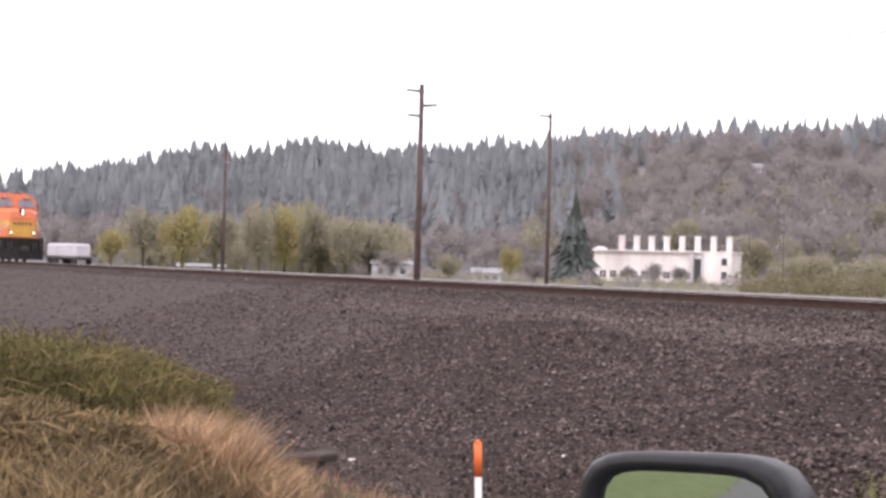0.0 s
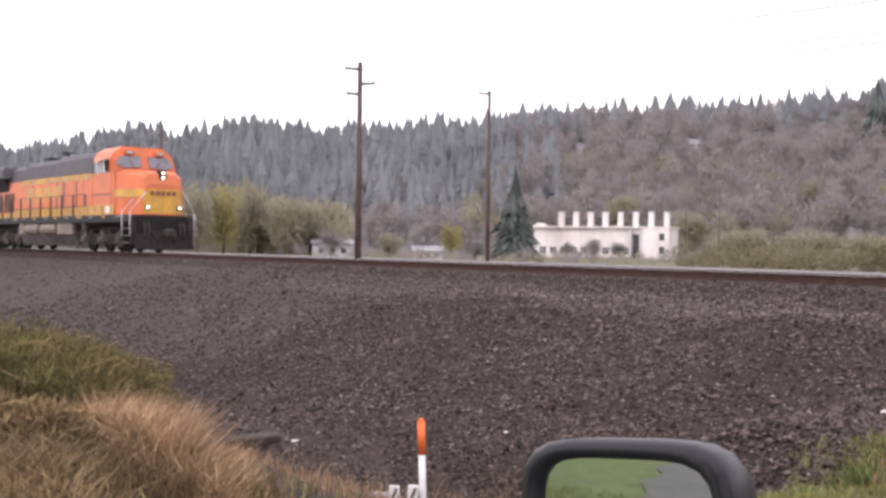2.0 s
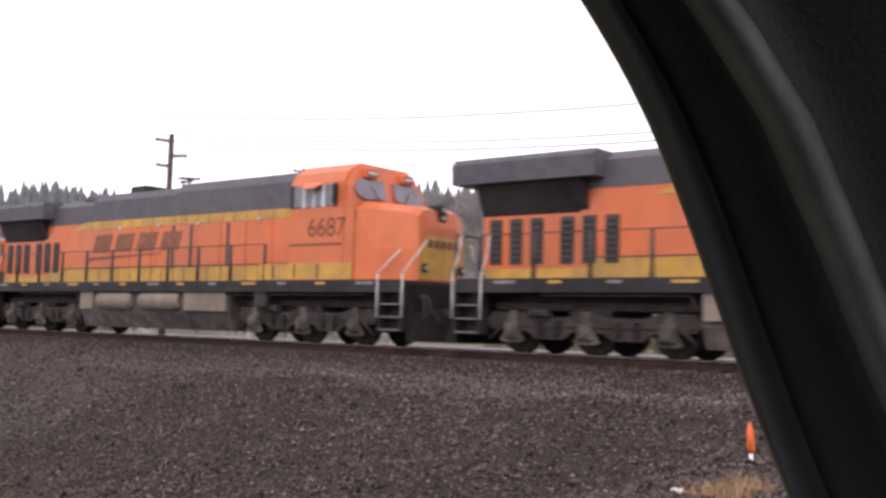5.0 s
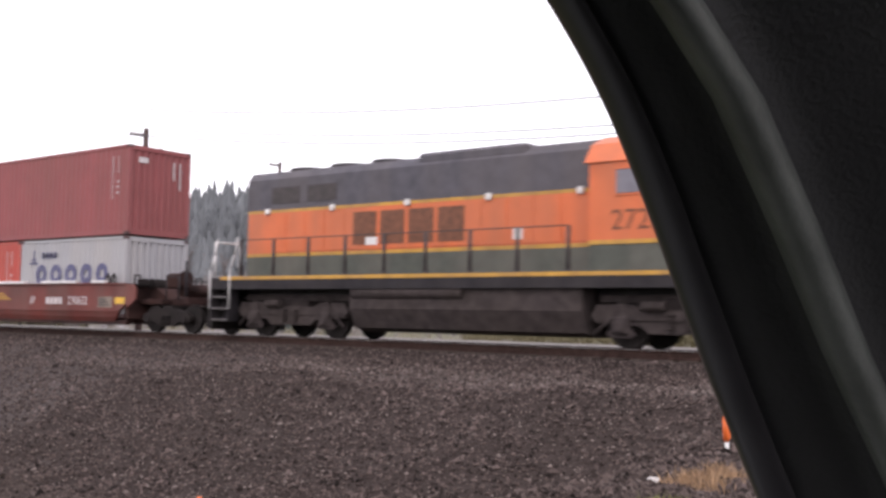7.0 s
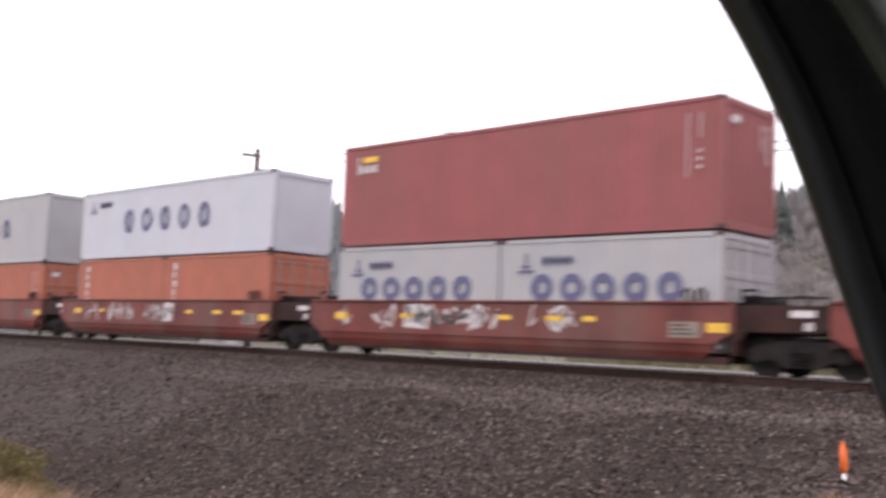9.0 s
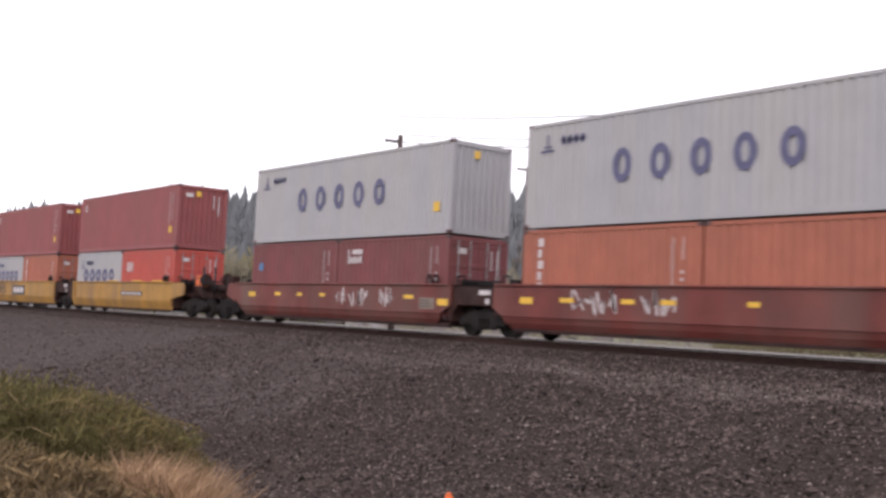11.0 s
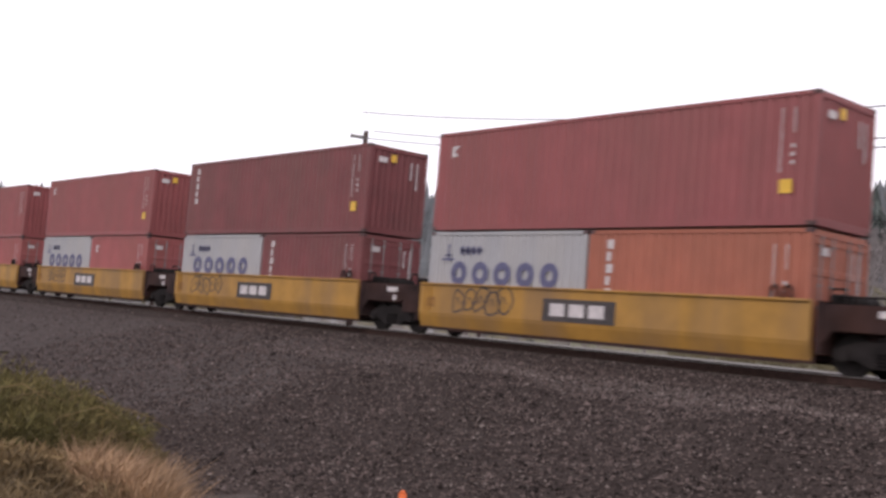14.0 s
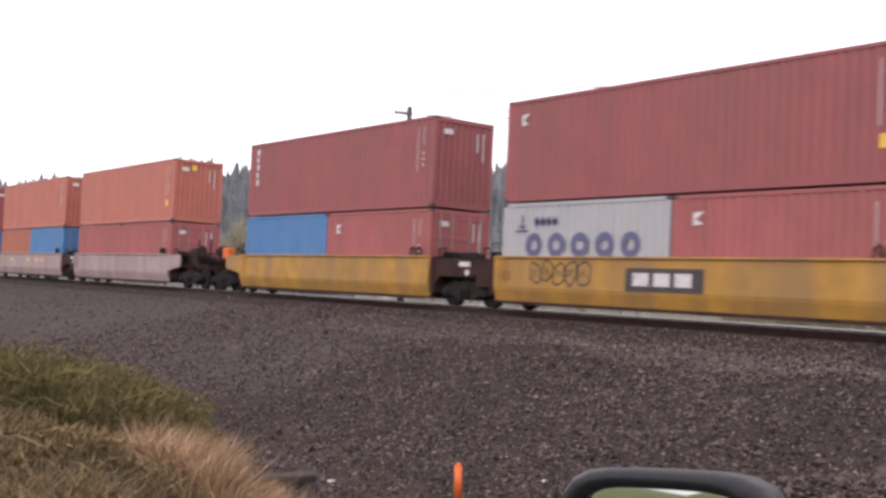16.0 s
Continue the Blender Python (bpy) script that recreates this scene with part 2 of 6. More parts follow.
    "mark_faded": material("sun_faded_brown_lettering", (0.22, 0.075, 0.036), 0.6, vary=0.3, scale=5),
    "mark_brown": material("faded_brown_lettering", (0.16, 0.06, 0.03), 0.6, vary=0.3, scale=6),
    # The pinkish dirt tone is dust with some haze painted in.
    "well_red": material("rusty_red_well_car_paint", (0.14, 0.029, 0.022), 0.6, vary=0.35, scale=0.9, dirt=(0.15, 0.08, 0.065), dirt_amount=0.8, dirt_scale=0.6, streak=True),
    "well_yellow": material("yellow_well_car_paint", (0.40, 0.205, 0.036), 0.6, vary=0.18, scale=1.5, dirt=(0.22, 0.13, 0.065), dirt_amount=0.85, dirt_scale=0.9, streak=True),
    "well_pink": material("faded_grey_pink_well_car_paint", (0.36, 0.26, 0.25), 0.7, vary=0.15, scale=1.5, dirt=(0.22, 0.15, 0.13), dirt_amount=0.6, streak=True),
    # Near-black: the shadow beneath the well cars is put into this steel.
    "car_truck": material("shadow_dark_truck_steel", (0.018, 0.015, 0.015), 0.85, vary=0.4, scale=4, dirt=(0.04, 0.032, 0.028), dirt_amount=0.4, bump=0.3, gloss=0.15),
    "brown": material("rusty_brown_steel", (0.036, 0.021, 0.02), 0.8, vary=0.45, scale=2, dirt=(0.07, 0.03, 0.022), dirt_amount=0.6, gloss=0.15),
    "marker_orange": material("orange_marker_plastic", (0.75, 0.15, 0.03), 0.5, vary=0.1),
    "marker_white": material("white_marker_plastic", (0.8, 0.78, 0.76), 0.5, vary=0.06, dirt=DUST, dirt_amount=0.3, dirt_scale=5),
    "plank": material("old_plank", (0.055, 0.04, 0.034), 0.9, vary=0.3, scale=4, bump=0.5),
    "litter": material("pale_stone", (0.6, 0.57, 0.55), 0.8, vary=0.1),
    "trim": material("black_interior_trim", (0.012, 0.012, 0.013), 0.65, vary=0.2, scale=30, bump=0.15, bump_scale=300),
    "seal": material("rubber_window_seal", (0.025, 0.023, 0.026), 0.38, vary=0.2, scale=20),
    "housing": material("black_mirror_plastic", (0.014, 0.013, 0.016), 0.4, vary=0.2, scale=40, bump=0.1, bump_scale=400),
    "mirror": material("mirror_glass", (0.6, 0.63, 0.58), 0.02, 1.0, vary=0.01),
    "car_paint": material("silver_car_paint", (0.42, 0.43, 0.44), 0.3, 0.5, vary=0.05),
    "tyre": material("tyre_rubber", (0.02, 0.02, 0.02), 0.8, vary=0.2),
}


# ---- mesh helpers ----
class Build:
    """Gathers vertices and faces for one mesh."""

    def __init__(self):
        self.v, self.f, self.s = [], [], []

    def add(self, verts, faces, smooth=False):
        o = len(self.v)
        self.v += [tuple(p) for p in verts]
        self.f += [tuple(i + o for i in q) for q in faces]
        self.s += [smooth] * len(faces)
        return self

    def box(self, x0, x1, y0, y1, z0, z1, c=0.0):
        lo, hi = (min(x0, x1), min(y0, y1), min(z0, z1)), (max(x0, x1), max(y0, y1), max(z0, z1))
        if not c:
            p = [(lo[0] if i & 1 == 0 else hi[0], lo[1] if i & 2 == 0 else hi[1], lo[2] if i & 4 == 0 else hi[2]) for i in range(8)]
            return self.add(p, [(0, 2, 3, 1), (4, 5, 7, 6), (0, 1, 5, 4), (2, 6, 7, 3), (0, 4, 6, 2), (1, 3, 7, 5)])
        c = min(c, *(0.49 * (h - l) for l, h in zip(lo, hi)))
        p, ix = [], {}
        for i in range(8):
            s = [(i >> k) & 1 for k in range(3)]
            for a in range(3):
                q = [(hi[k] if s[k] else lo[k]) - (0 if k == a else (c if s[k] else -c)) for k in range(3)]
                ix[i, a] = len(p)
                p.append(q)
        f = []
        for a in range(3):
            b, d = [(1, 2), (0, 2), (0, 1)][a]
            for side in (0, 1):
                k = [(side << a) | (m << b) | (n << d) for m, n in ((0, 0), (1, 0), (1, 1), (0, 1))]
                f.append([ix[i, a] for i in k])
            for m in (0, 1):
                for n in (0, 1):
                    i, j = (m << b) | (n << d), (m << b) | (n << d) | (1 << a)
                    f.append([ix[i, b], ix[j, b], ix[j, d], ix[i, d]])
        for i in range(8):
            f.append([ix[i, 0], ix[i, 1], ix[i, 2]])
        return self.add(p, f)

    def prism(self, pts, axis, a, b):
        """Extrudes a polygon along axis x, y or z from a to b; the polygon is in the other two axes, in order."""
        def at(p, t):
            return {"x": (t, p[0], p[1]), "y": (p[0], t, p[1]), "z": (p[0], p[1], t)}[axis]
        n = len(pts)
        return self.add([at(p, a) for p in pts] + [at(p, b) for p in pts],
                        [tuple(range(n)), tuple(range(2 * n - 1, n - 1, -1))] + [(i, i + n, (i + 1) % n + n, (i + 1) % n) for i in range(n)])

    def rod(self, p, q, r, n=8, r2=None):
        p, q = Vector(p), Vector(q)
        r2 = r if r2 is None else r2
        d = (q - p).normalized()
        u = d.orthogonal().normalized()
        w = d.cross(u)
        ring = [(math.cos(2 * math.pi * i / n), math.sin(2 * math.pi * i / n)) for i in range(n)]
        self.add([p + r * (a * u + b * w) for a, b in ring] + [q + r2 * (a * u + b * w) for a, b in ring],
                 [(i, (i + 1) % n, (i + 1) % n + n, i + n) for i in range(n)], True)
        o = len(self.v) - 2 * n
        self.f += [tuple(o + i for i in range(n - 1, -1, -1)), tuple(o + n + i for i in range(n))]
        self.s += [False, False]
        return self

    def path(self, pts, r, n=6):
        for p, q in zip(pts, pts[1:]):
            self.rod(p, q, r, n)
        return self

    def tube(self, pts, r, n=6):
        """One unbroken tube along pts."""
        pts = [Vector(p) for p in pts]
        rings = []
        for i, p in enumerate(pts):
            d = (pts[min(i + 1, len(pts) - 1)] - pts[max(i - 1, 0)]).normalized()
            u = d.cross(Vector((0.13, 0.27, 0.95))).normalized()
            w = d.cross(u)
            rings += [p + r * (math.cos(2 * math.pi * k / n) * u + math.sin(2 * math.pi * k / n) * w) for k in range(n)]
        m = len(pts)
        return self.add(rings, [(i * n + k, i * n + (k + 1) % n, (i + 1) * n + (k + 1) % n, (i + 1) * n + k) for i in range(m - 1) for k in range(n)], True)

    def mesh(self, name, mat):
        me = bpy.data.meshes.new(name)
        me.from_pydata(self.v, [], self.f)
        me.polygons.foreach_set("use_smooth", self.s)
        me.materials.append(mat)
        bm = bmesh.new()
        bm.from_mesh(me)
        bmesh.ops.recalc_face_normals(bm, faces=bm.faces)
        bm.to_mesh(me)
        bm.free()
        return me


def part(name, b, mat, parent=None, label="", m=None):
    ob = new(name, b.mesh(name, mat) if isinstance(b, Build) else b)
    if parent:
        ob.parent = parent
    if m is not None:
        ob.matrix_basis = m
    return tagged(ob, label)


def raw(name, verts, faces, mat, parent=None, smooth=False):
    me = bpy.data.meshes.new(name)
    me.from_pydata(verts, [], faces)
    if smooth:
        me.polygons.foreach_set("use_smooth", [True] * len(me.polygons))
    me.materials.append(mat)
    ob = new(name, me)
    if parent:
        ob.parent = parent
    return ob


def number_mesh(text, size, mat):
    cu = bpy.data.curves.new("number", "FONT")
    cu.body, cu.size, cu.extrude, cu.align_x = text, size, 0.004, "CENTER"
    ob = bpy.data.objects.new("number", cu)
    me = bpy.data.meshes.new_from_object(ob)
    bpy.data.objects.remove(ob)
    me.materials.clear()
    me.materials.append(mat)
    return me


def ring_shape(b, cx, cz, w, h, t, y, n=16):
    """An upright oval ring, flat against a side at y, on both faces a few mm thick."""
    v, f = [], []
    for i in range(n):
        a = 2 * math.pi * i / n
        for k, s in ((1, 0.0), (0, 0.0), (1, 0.006), (0, 0.006)):
            rw, rh = (w / 2, h / 2) if k else (w / 2 - t, h / 2 - t)
            v.append((cx + rw * math.cos(a), y - s if y < 0 else y + s, cz + rh * math.sin(a)))
    for i in range(n):
        j = (i + 1) % n
        f += [(4 * i, 4 * j, 4 * j + 2, 4 * i + 2), (4 * i + 1, 4 * i + 3, 4 * j + 3, 4 * j + 1), (4 * i + 2, 4 * j + 2, 4 * j + 3, 4 * i + 3)]
    return b.add(v, f)


# ---- ground ----
HEAD = radians(15)                     # the car and its road point this far to the right of the shortest way to the track
FWD, LEFT = (math.sin(HEAD), math.cos(HEAD)), (-math.cos(HEAD), math.sin(HEAD))


def step(a, b, x):
    t = np.clip((x - a) / (b - a), 0, 1)
    return t * t * (3 - 2 * t)


def wave(x, y, s, k=0.0):
    return np.sin(x * s + 1.3 * np.sin(y * s * 0.7 + k)) * np.cos(y * s * 1.1 + 0.8 * np.sin(x * s * 0.6 + k))


RIDGE_AZ = [-60, 0, 15, 24, 27, 29, 33.4, 37, 41, 45, 48, 52.5, 56, 60.5, 63.5, 65.5, 69, 71, 75, 85, 110, 150]
RIDGE_EL = [5.0, 6.0, 7.0, 6.8, 6.5, 6.2, 5.8, 5.9, 5.7, 5.4, 5.2, 4.75, 4.45, 4.75, 3.9, 4.25, 3.55, 3.0, 2.4, 1.6, 1.2, 1.2]


def height(x, y):
    """Height of the ground over the rail's top."""
    left = y * LEFT[1] + x * LEFT[0]
    far = step(5.6, 7.6, y)
    near_in = 0.9 * (1 - step(3.5, 5.5, y))
    ditch = step(4.8, 7.2, -x) * far + step(4.4, 6.4, left + near_in) * (1 - far)
    deep = step(-5.2, -3.8, x)
    crest = -0.65 - 0.35 * step(-17, -30, x)
    ya = [-9999, 2.0, 4.5, 7.0, 8.3, 14.3]
    lip = np.interp(y, ya, [-0.8, -0.85, -1.35, -2.35, -2.4, 0]) * (1 - deep) + np.interp(y, [-9999, 0.8, 2.6, 4.6, 8.3], [-0.8, -0.85, -1.6, -2.3, -2.4]) * deep
    low = lip * (y < 8.3) + (y >= 8.3) * (-2.4 + (crest + 2.4) * np.clip((y - 8.3) / 6.2, 0, 1))
    high = np.where(y < 9, -0.82 - 0.02 * y, -1.0 + (crest + 1.0) * np.clip((y - 9) / 5.5, 0, 1))
    z = low * ditch + high * (1 - ditch)
    z = np.where(y > 14.5, crest + (-0.45 - crest) * step(14.5, 18.2, y), z)
    z = np.where(y > 18.2, -0.45 + 0.23 * step(18.2, 19.2, y), z)
    z = np.where(y > 23.0, -0.22 - 0.4 * step(23.0, 24.4, y), z)
    z = np.where(y > 36, -0.62 - 1.4 * step(53, 76, y), z)
    rough = (0.10 * wave(x, y, 0.75) + 0.05 * wave(x, y, 1.9, 2.0) + 0.025 * wave(x, y, 4.1, 1.0)) * step(3, 5, y) * (1 - step(17.2, 18.6, y))
    near = np.where((y < 18.6), z + rough, z)
    r, az = np.hypot(x, y), np.degrees(np.arctan2(-x, y))
    el = np.interp(az, RIDGE_AZ, RIDGE_EL)
    rise = step(275, 610, r) ** 0.8
    hill = (612 * np.tan(np.radians(el)) + 2.5) * rise * (1 + 0.06 * wave(x, y, 0.021) * step(300, 400, r) * (1 - step(480, 600, r)))
    hill = hill * (1 - 0.5 * step(700, 1500, r))
    return near + np.where(y > 40, hill, hill * step(-300, 40, y))


def ground():
    xs = np.unique(np.concatenate([-np.geomspace(72, 4000, 60)[::-1], np.arange(-72, 14, 0.3), np.geomspace(14, 4000, 56)]))
    ys = np.unique(np.concatenate([-np.geomspace(4, 4000, 40)[::-1], np.arange(-4, 27, 0.25), np.geomspace(27, 4000, 70)]))
    X, Y = np.meshgrid(xs, ys)
    Z = height(X, Y)
    nx, ny = len(xs), len(ys)
    verts = np.stack([X.ravel(), Y.ravel(), Z.ravel()], 1)
    i = np.arange(ny - 1)[:, None] * nx + np.arange(nx - 1)[None, :]
    faces = np.stack([i, i + 1, i + 1 + nx, i + nx], -1).reshape(-1, 4)
    ob = raw("ground", verts.tolist(), faces.tolist(), M["gravel"], smooth=True)
    for k in ("soil", "turf", "hazed_gravel", "pale_gravel", "field", "hazed_forest_floor", "crest_gravel", "lawn"):
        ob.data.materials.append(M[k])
    c = verts[faces].mean(1)
    x, y = c[:, 0], c[:, 1]
    left, fwd = y * LEFT[1] + x * LEFT[0], y * FWD[1] + x * FWD[0]
    edge = 0.5 * wave(x, y, 0.9) + 0.25 * wave(x, y, 2.1, 1.0)
    k = np.zeros(len(c), int)
    # a paler band of gravel along the bank's crest
    k[(y > 15.1 + 0.5 * edge) & (y < 17.0 + 0.6 * edge) & (x > -24 + 4 * edge)] = 7
    # far left of the bank: gravel painted lighter for haze
    k[(y > 8.5 + 2 * edge) & (y < 18.4) & (x < -19 + 5 * edge)] = 3
    k[(y < 9.2 + edge) & (left > 7)] = 1
    k[(y < 4.6 + edge) & ((x < -8) | (y < 2.6 + edge))] = 2
    k[(left < 5.4 + edge) & (y < 6.9 + edge)] = 2
    k[y < 1.5 + 1.5 * edge] = 8
    k[(y > 24.2) & (y < 58 + 6 * edge)] = 4
    k[(y >= 58 + 6 * edge)] = 5
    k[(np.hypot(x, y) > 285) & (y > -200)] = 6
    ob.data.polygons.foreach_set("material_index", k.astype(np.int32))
    return tagged(ob, "gravel bank, ditch, turf verge and hillside ground", "ground", kind="structure")


GROUND = ground()


def road():
    """The narrow road on which the car stands, up to the track."""
    fs, ls = np.linspace(-60, 17.0, 155), np.linspace(-5.5, 1.5, 15)
    F, L = np.meshgrid(fs, ls)
    L = L + 0.12 * np.sin(F * 0.9) * (np.abs(L + 2) > 3.4)
    x, y = F * FWD[0] + L * LEFT[0], F * FWD[1] + L * LEFT[1]
    z = height(x, y) + 0.03
    n = len(fs)
    i = np.arange(len(ls) - 1)[:, None] * n + np.arange(n - 1)[None, :]
    f = np.stack([i, i + 1, i + 1 + n, i + n], -1).reshape(-1, 4)
    ob = raw("road", np.stack([x.ravel(), y.ravel(), z.ravel()], 1).tolist(), f.tolist(), M["asphalt"], smooth=True)
    return tagged(ob, "worn grey asphalt road leading to the track", "road", kind="structure")


road()


def z_at(x, y):
    return float(height(np.array([x], float), np.array([y], float))[0])


def scatter_stones(n, lo, hi, mat, seed, label, area=None):
    """Loose ballast lying on the bank: real stones, far too many to count."""
    rng = np.random.default_rng(seed)
    x = np.where(rng.random(n) < 0.75, rng.uniform(-34, 1, n), rng.uniform(-75, -20, n))
    y = 6.2 + 13.0 * rng.random(n) ** 0.93
    if area:
        x, y = rng.uniform(area[0], area[1], n), rng.uniform(area[2], area[3], n) 
        y += 0.35 * wave(x, 0 * x, 0.9)
    z = height(x, y)
    left = y * LEFT[1] + x * LEFT[0]
    keep = ~((left < 5.6) & (y < 7.0)) & (rng.random(n) < (1.0 if area else 0.3) + 0.7 * np.maximum(step(6.5, 9.0, y), step(-7.5, -5.5, x)))
    keep &= rng.random(n) < 1 - 0.6 * step(-13, -23, x) * step(9, 12, y)
    x, y, z = x[keep], y[keep], z[keep]
    n = len(x)
    base = np.array([(1, 0, 0), (-1, 0, 0), (0, 1, 0), (0, -1, 0), (0, 0, 1), (0, 0, -1)], float)
    tri = np.array([(0, 2, 4), (2, 1, 4), (1, 3, 4), (3, 0, 4), (2, 0, 5), (1, 2, 5), (3, 1, 5), (0, 3, 5)])
    size = rng.uniform(lo, hi, n) * np.where(rng.random(n) < 0.05, 1.7, 1)
    a = rng.uniform(0, 6.28, n)
    p = base[None] * rng.uniform(0.6, 1.25, (n, 6, 1)) * rng.uniform(0.7, 1.2, (n, 1, 3)) + rng.normal(0, 0.15, (n, 6, 3))
    ca, sa = np.cos(a)[:, None], np.sin(a)[:, None]
    p = np.stack([p[..., 0] * ca - p[..., 1] * sa, p[..., 0] * sa + p[..., 1] * ca, p[..., 2] * 0.8], -1) * size[:, None, None]
    p += np.stack([x, y, z + size * 0.25], -1)[:, None]
    f = tri[None] + 6 * np.arange(n)[:, None, None]
    ob = raw("ballast_stones", p.reshape(-1, 3).tolist(), f.reshape(-1, 3).tolist(), mat)
    return tagged(ob, label, "gravel", kind="stuff")


scatter_stones(130000, 0.018, 0.042, M["stone"], 5, "loose dark grey ballast stones on the bank")
scatter_stones(24000, 0.014, 0.034, M["pale_stone"], 6, "scattered pale ballast stones on the bank")
scatter_stones(34000, 0.012, 0.03, M["stone"], 7, "small dark ballast stones at the foot of the bank", (-11, -1.5, 6.0, 10.5))
scatter_stones(4500, 0.01, 0.024, M["pale_stone"], 8, "small pale ballast stones at the foot of the bank", (-11, -1.5, 6.0, 10.5))
scatter_stones(8000, 0.014, 0.032, M["pale_stone"], 9, "pale stones along the crest of the bank", (-27, 2, 15.5, 16.7))


def track():
    root = tagged(new("railway_track"), "single railway track with rusty rails on dark ties", "railway track", kind="structure")
    root.location = (0, TRACK_Y, 0)
    for y in (-0.755, 0.755):
        b = Build()
        b.prism([(y - 0.07, -0.19), (y + 0.07, -0.19), (y + 0.07, -0.165), (y + 0.012, -0.14), (y + 0.012, -0.05), (y + 0.036, -0.035), (y + 0.036, -0.006),
                 (y - 0.036, -0.006), (y - 0.036, -0.035), (y - 0.012, -0.05), (y - 0.012, -0.14), (y - 0.07, -0.165)], "x", -900, 500)
        rail = part("rail", b, M["rail"], root)
        part("rail_head", Build().box(-900, 500, y - 0.03, y + 0.03, -0.006, 0.0), M["railhead"], rail, "polished running surface")
    me = Build().box(-0.115, 0.115, -1.3, 1.3, -0.36, -0.19, 0.012).mesh("tie", M["tie"])
    for i in range(190):
        part("tie", me, None, root, m=pose(-92 + 0.56 * i + random.uniform(-0.03, 0.03), random.uniform(-0.04, 0.04), 0, 0, 0, random.uniform(-1, 1)))
    return root


track()

# ---- the train: every thing is built round the track's middle, x forward, z from the rail's top ----
MOVERS, WHEELS = [], []


def on_train(ob, off):
    MOVERS.append((ob, off))
    ob.location = (TRAVEL[0][1] + off, TRACK_Y, 0)
    return ob


def wheelset_mesh(r):
    b = Build()
    for y in (-0.755, 0.755):
        s = -1 if y < 0 else 1
        b.rod((0, y - 0.04 * s, 0), (0, y + 0.07 * s, 0), r, 22)
        b.rod((0, y - 0.075 * s, 0), (0, y - 0.04 * s, 0), r + 0.026, 22)
        b.rod((0, y + 0.07 * s, 0), (0, y + 0.09 * s, 0), r * 0.36, 12)
    b.rod((0, -0.95, 0), (0, 0.95, 0), 0.08, 10)
    return b.mesh("wheelset", M["wheel"])


WS = {0.53: wheelset_mesh(0.53), 0.51: wheelset_mesh(0.51), 0.42: wheelset_mesh(0.42)}


def wheelset(parent, x, r):
    ob = part("wheelset", WS[r], None, parent, m=pose(x, 0, r))
    WHEELS.append((ob, x, r))
    return ob


def loco_truck(parent, cx, axles, r, mat, pitch=1.95):
    xs = [cx + pitch * (i - (axles - 1) / 2) for i in range(axles)]
    for x in xs:
        wheelset(parent, x, r)
    x0, x1 = xs[0] - 0.75, xs[-1] + 0.75
    for s in (-1, 1):
        b = Build()
        y0, y1 = s * 1.0, s * 1.16
        pts = [(x0, 0.72), (x0 + 0.15, 0.95)]
        for a, c in zip(xs, xs[1:]):
            pts += [(a + 0.25, 0.95), (a + 0.5, 0.84), (c - 0.5, 0.84), (c - 0.25, 0.95)]
        pts += [(x1 - 0.15, 0.95), (x1, 0.72), (x1 - 0.12, 0.56)]
        for a, c in zip(xs[::-1], xs[-2::-1]):
            pts += [(a - 0.42, 0.5), (a - 0.62, 0.34), (c + 0.62, 0.34), (c + 0.42, 0.5)]
        pts += [(x0 + 0.12, 0.56)]
        b.prism(pts, "y", y0, y1)
        side = part("truck_frame", b, M["truck"], parent)
        for x in xs:
            bb = Build().box(x - 0.19, x + 0.19, s * 1.1, s * 1.3, r - 0.2, r + 0.19, 0.04)
            part("pedestal", Build().prism([(x - 0.1, 0.98), (x + 0.1, 0.98), (x + 0.17, 0.55), (x + 0.34, 0.3), (x + 0.2, 0.24), (x - 0.2, 0.24), (x - 0.34, 0.3), (x - 0.17, 0.55)], "y", s * 1.165, s * 1.2), mat, side)
            bb.rod((x, s * 1.2, r), (x, s * 1.36, r), 0.13, 12)
            part("axle_box", bb, mat, side)
        for a, c in zip(xs, xs[1:]):
            m = (a + c) / 2
            for k in (-0.22, 0.22):
                sp = Build()
                for j in range(5):
                    sp.rod((m + k, s * 1.2, 0.44 + 0.07 * j), (m + k, s * 1.2, 0.475 + 0.07 * j), 0.1, 10)
                part("spring", sp, M["truck"], side)
        part("brake_cylinder", Build().rod((xs[0] + 0.5, s * 1.22, 0.92), (xs[0] + 1.05, s * 1.22, 0.92), 0.11, 10), M["truck"], side)
        part("brake_rigging", Build().box(x0 + 0.2, x1 - 0.2, s * 1.14, s * 1.2, 0.62, 0.68).rod((x0 + 0.1, s * 1.19, 0.3), (x0 + 0.5, s * 1.19, 0.66), 0.035).rod((x1 - 0.1, s * 1.19, 0.3), (x1 - 0.5, s * 1.19, 0.66), 0.035), M["truck"], side)
    part("truck_bolster", Build().box(cx - 0.5, cx + 0.5, -1.0, 1.0, 0.6, 1.1, 0.05).box(x0 + 0.1, x1 - 0.1, -0.95, 0.95, 1.0, 1.16), M["truck"], parent)


def steps(parent, x, s, front, lean=False):
    """Stairs in the sill's corner, with white-edged treads and handrails. front: 1 or -1, the end that they face."""
    b = Build()
    for xx in (x - 0.36, x + 0.36):
        b.box(xx - 0.02, xx + 0.02, s * 1.15, s * 1.53, 0.4, 1.62)
    b.box(x - 0.36, x + 0.36, s * 1.15, s * 1.19, 0.4, 1.62)
    st = part("stairwell", b, M["black"], parent)
    for i in range(4):
        z = 0.42 + 0.32 * i
        part("tread", Build().box(x - 0.34, x + 0.34, s * 1.2, s * 1.5, z, z + 0.03), M["black"], st)
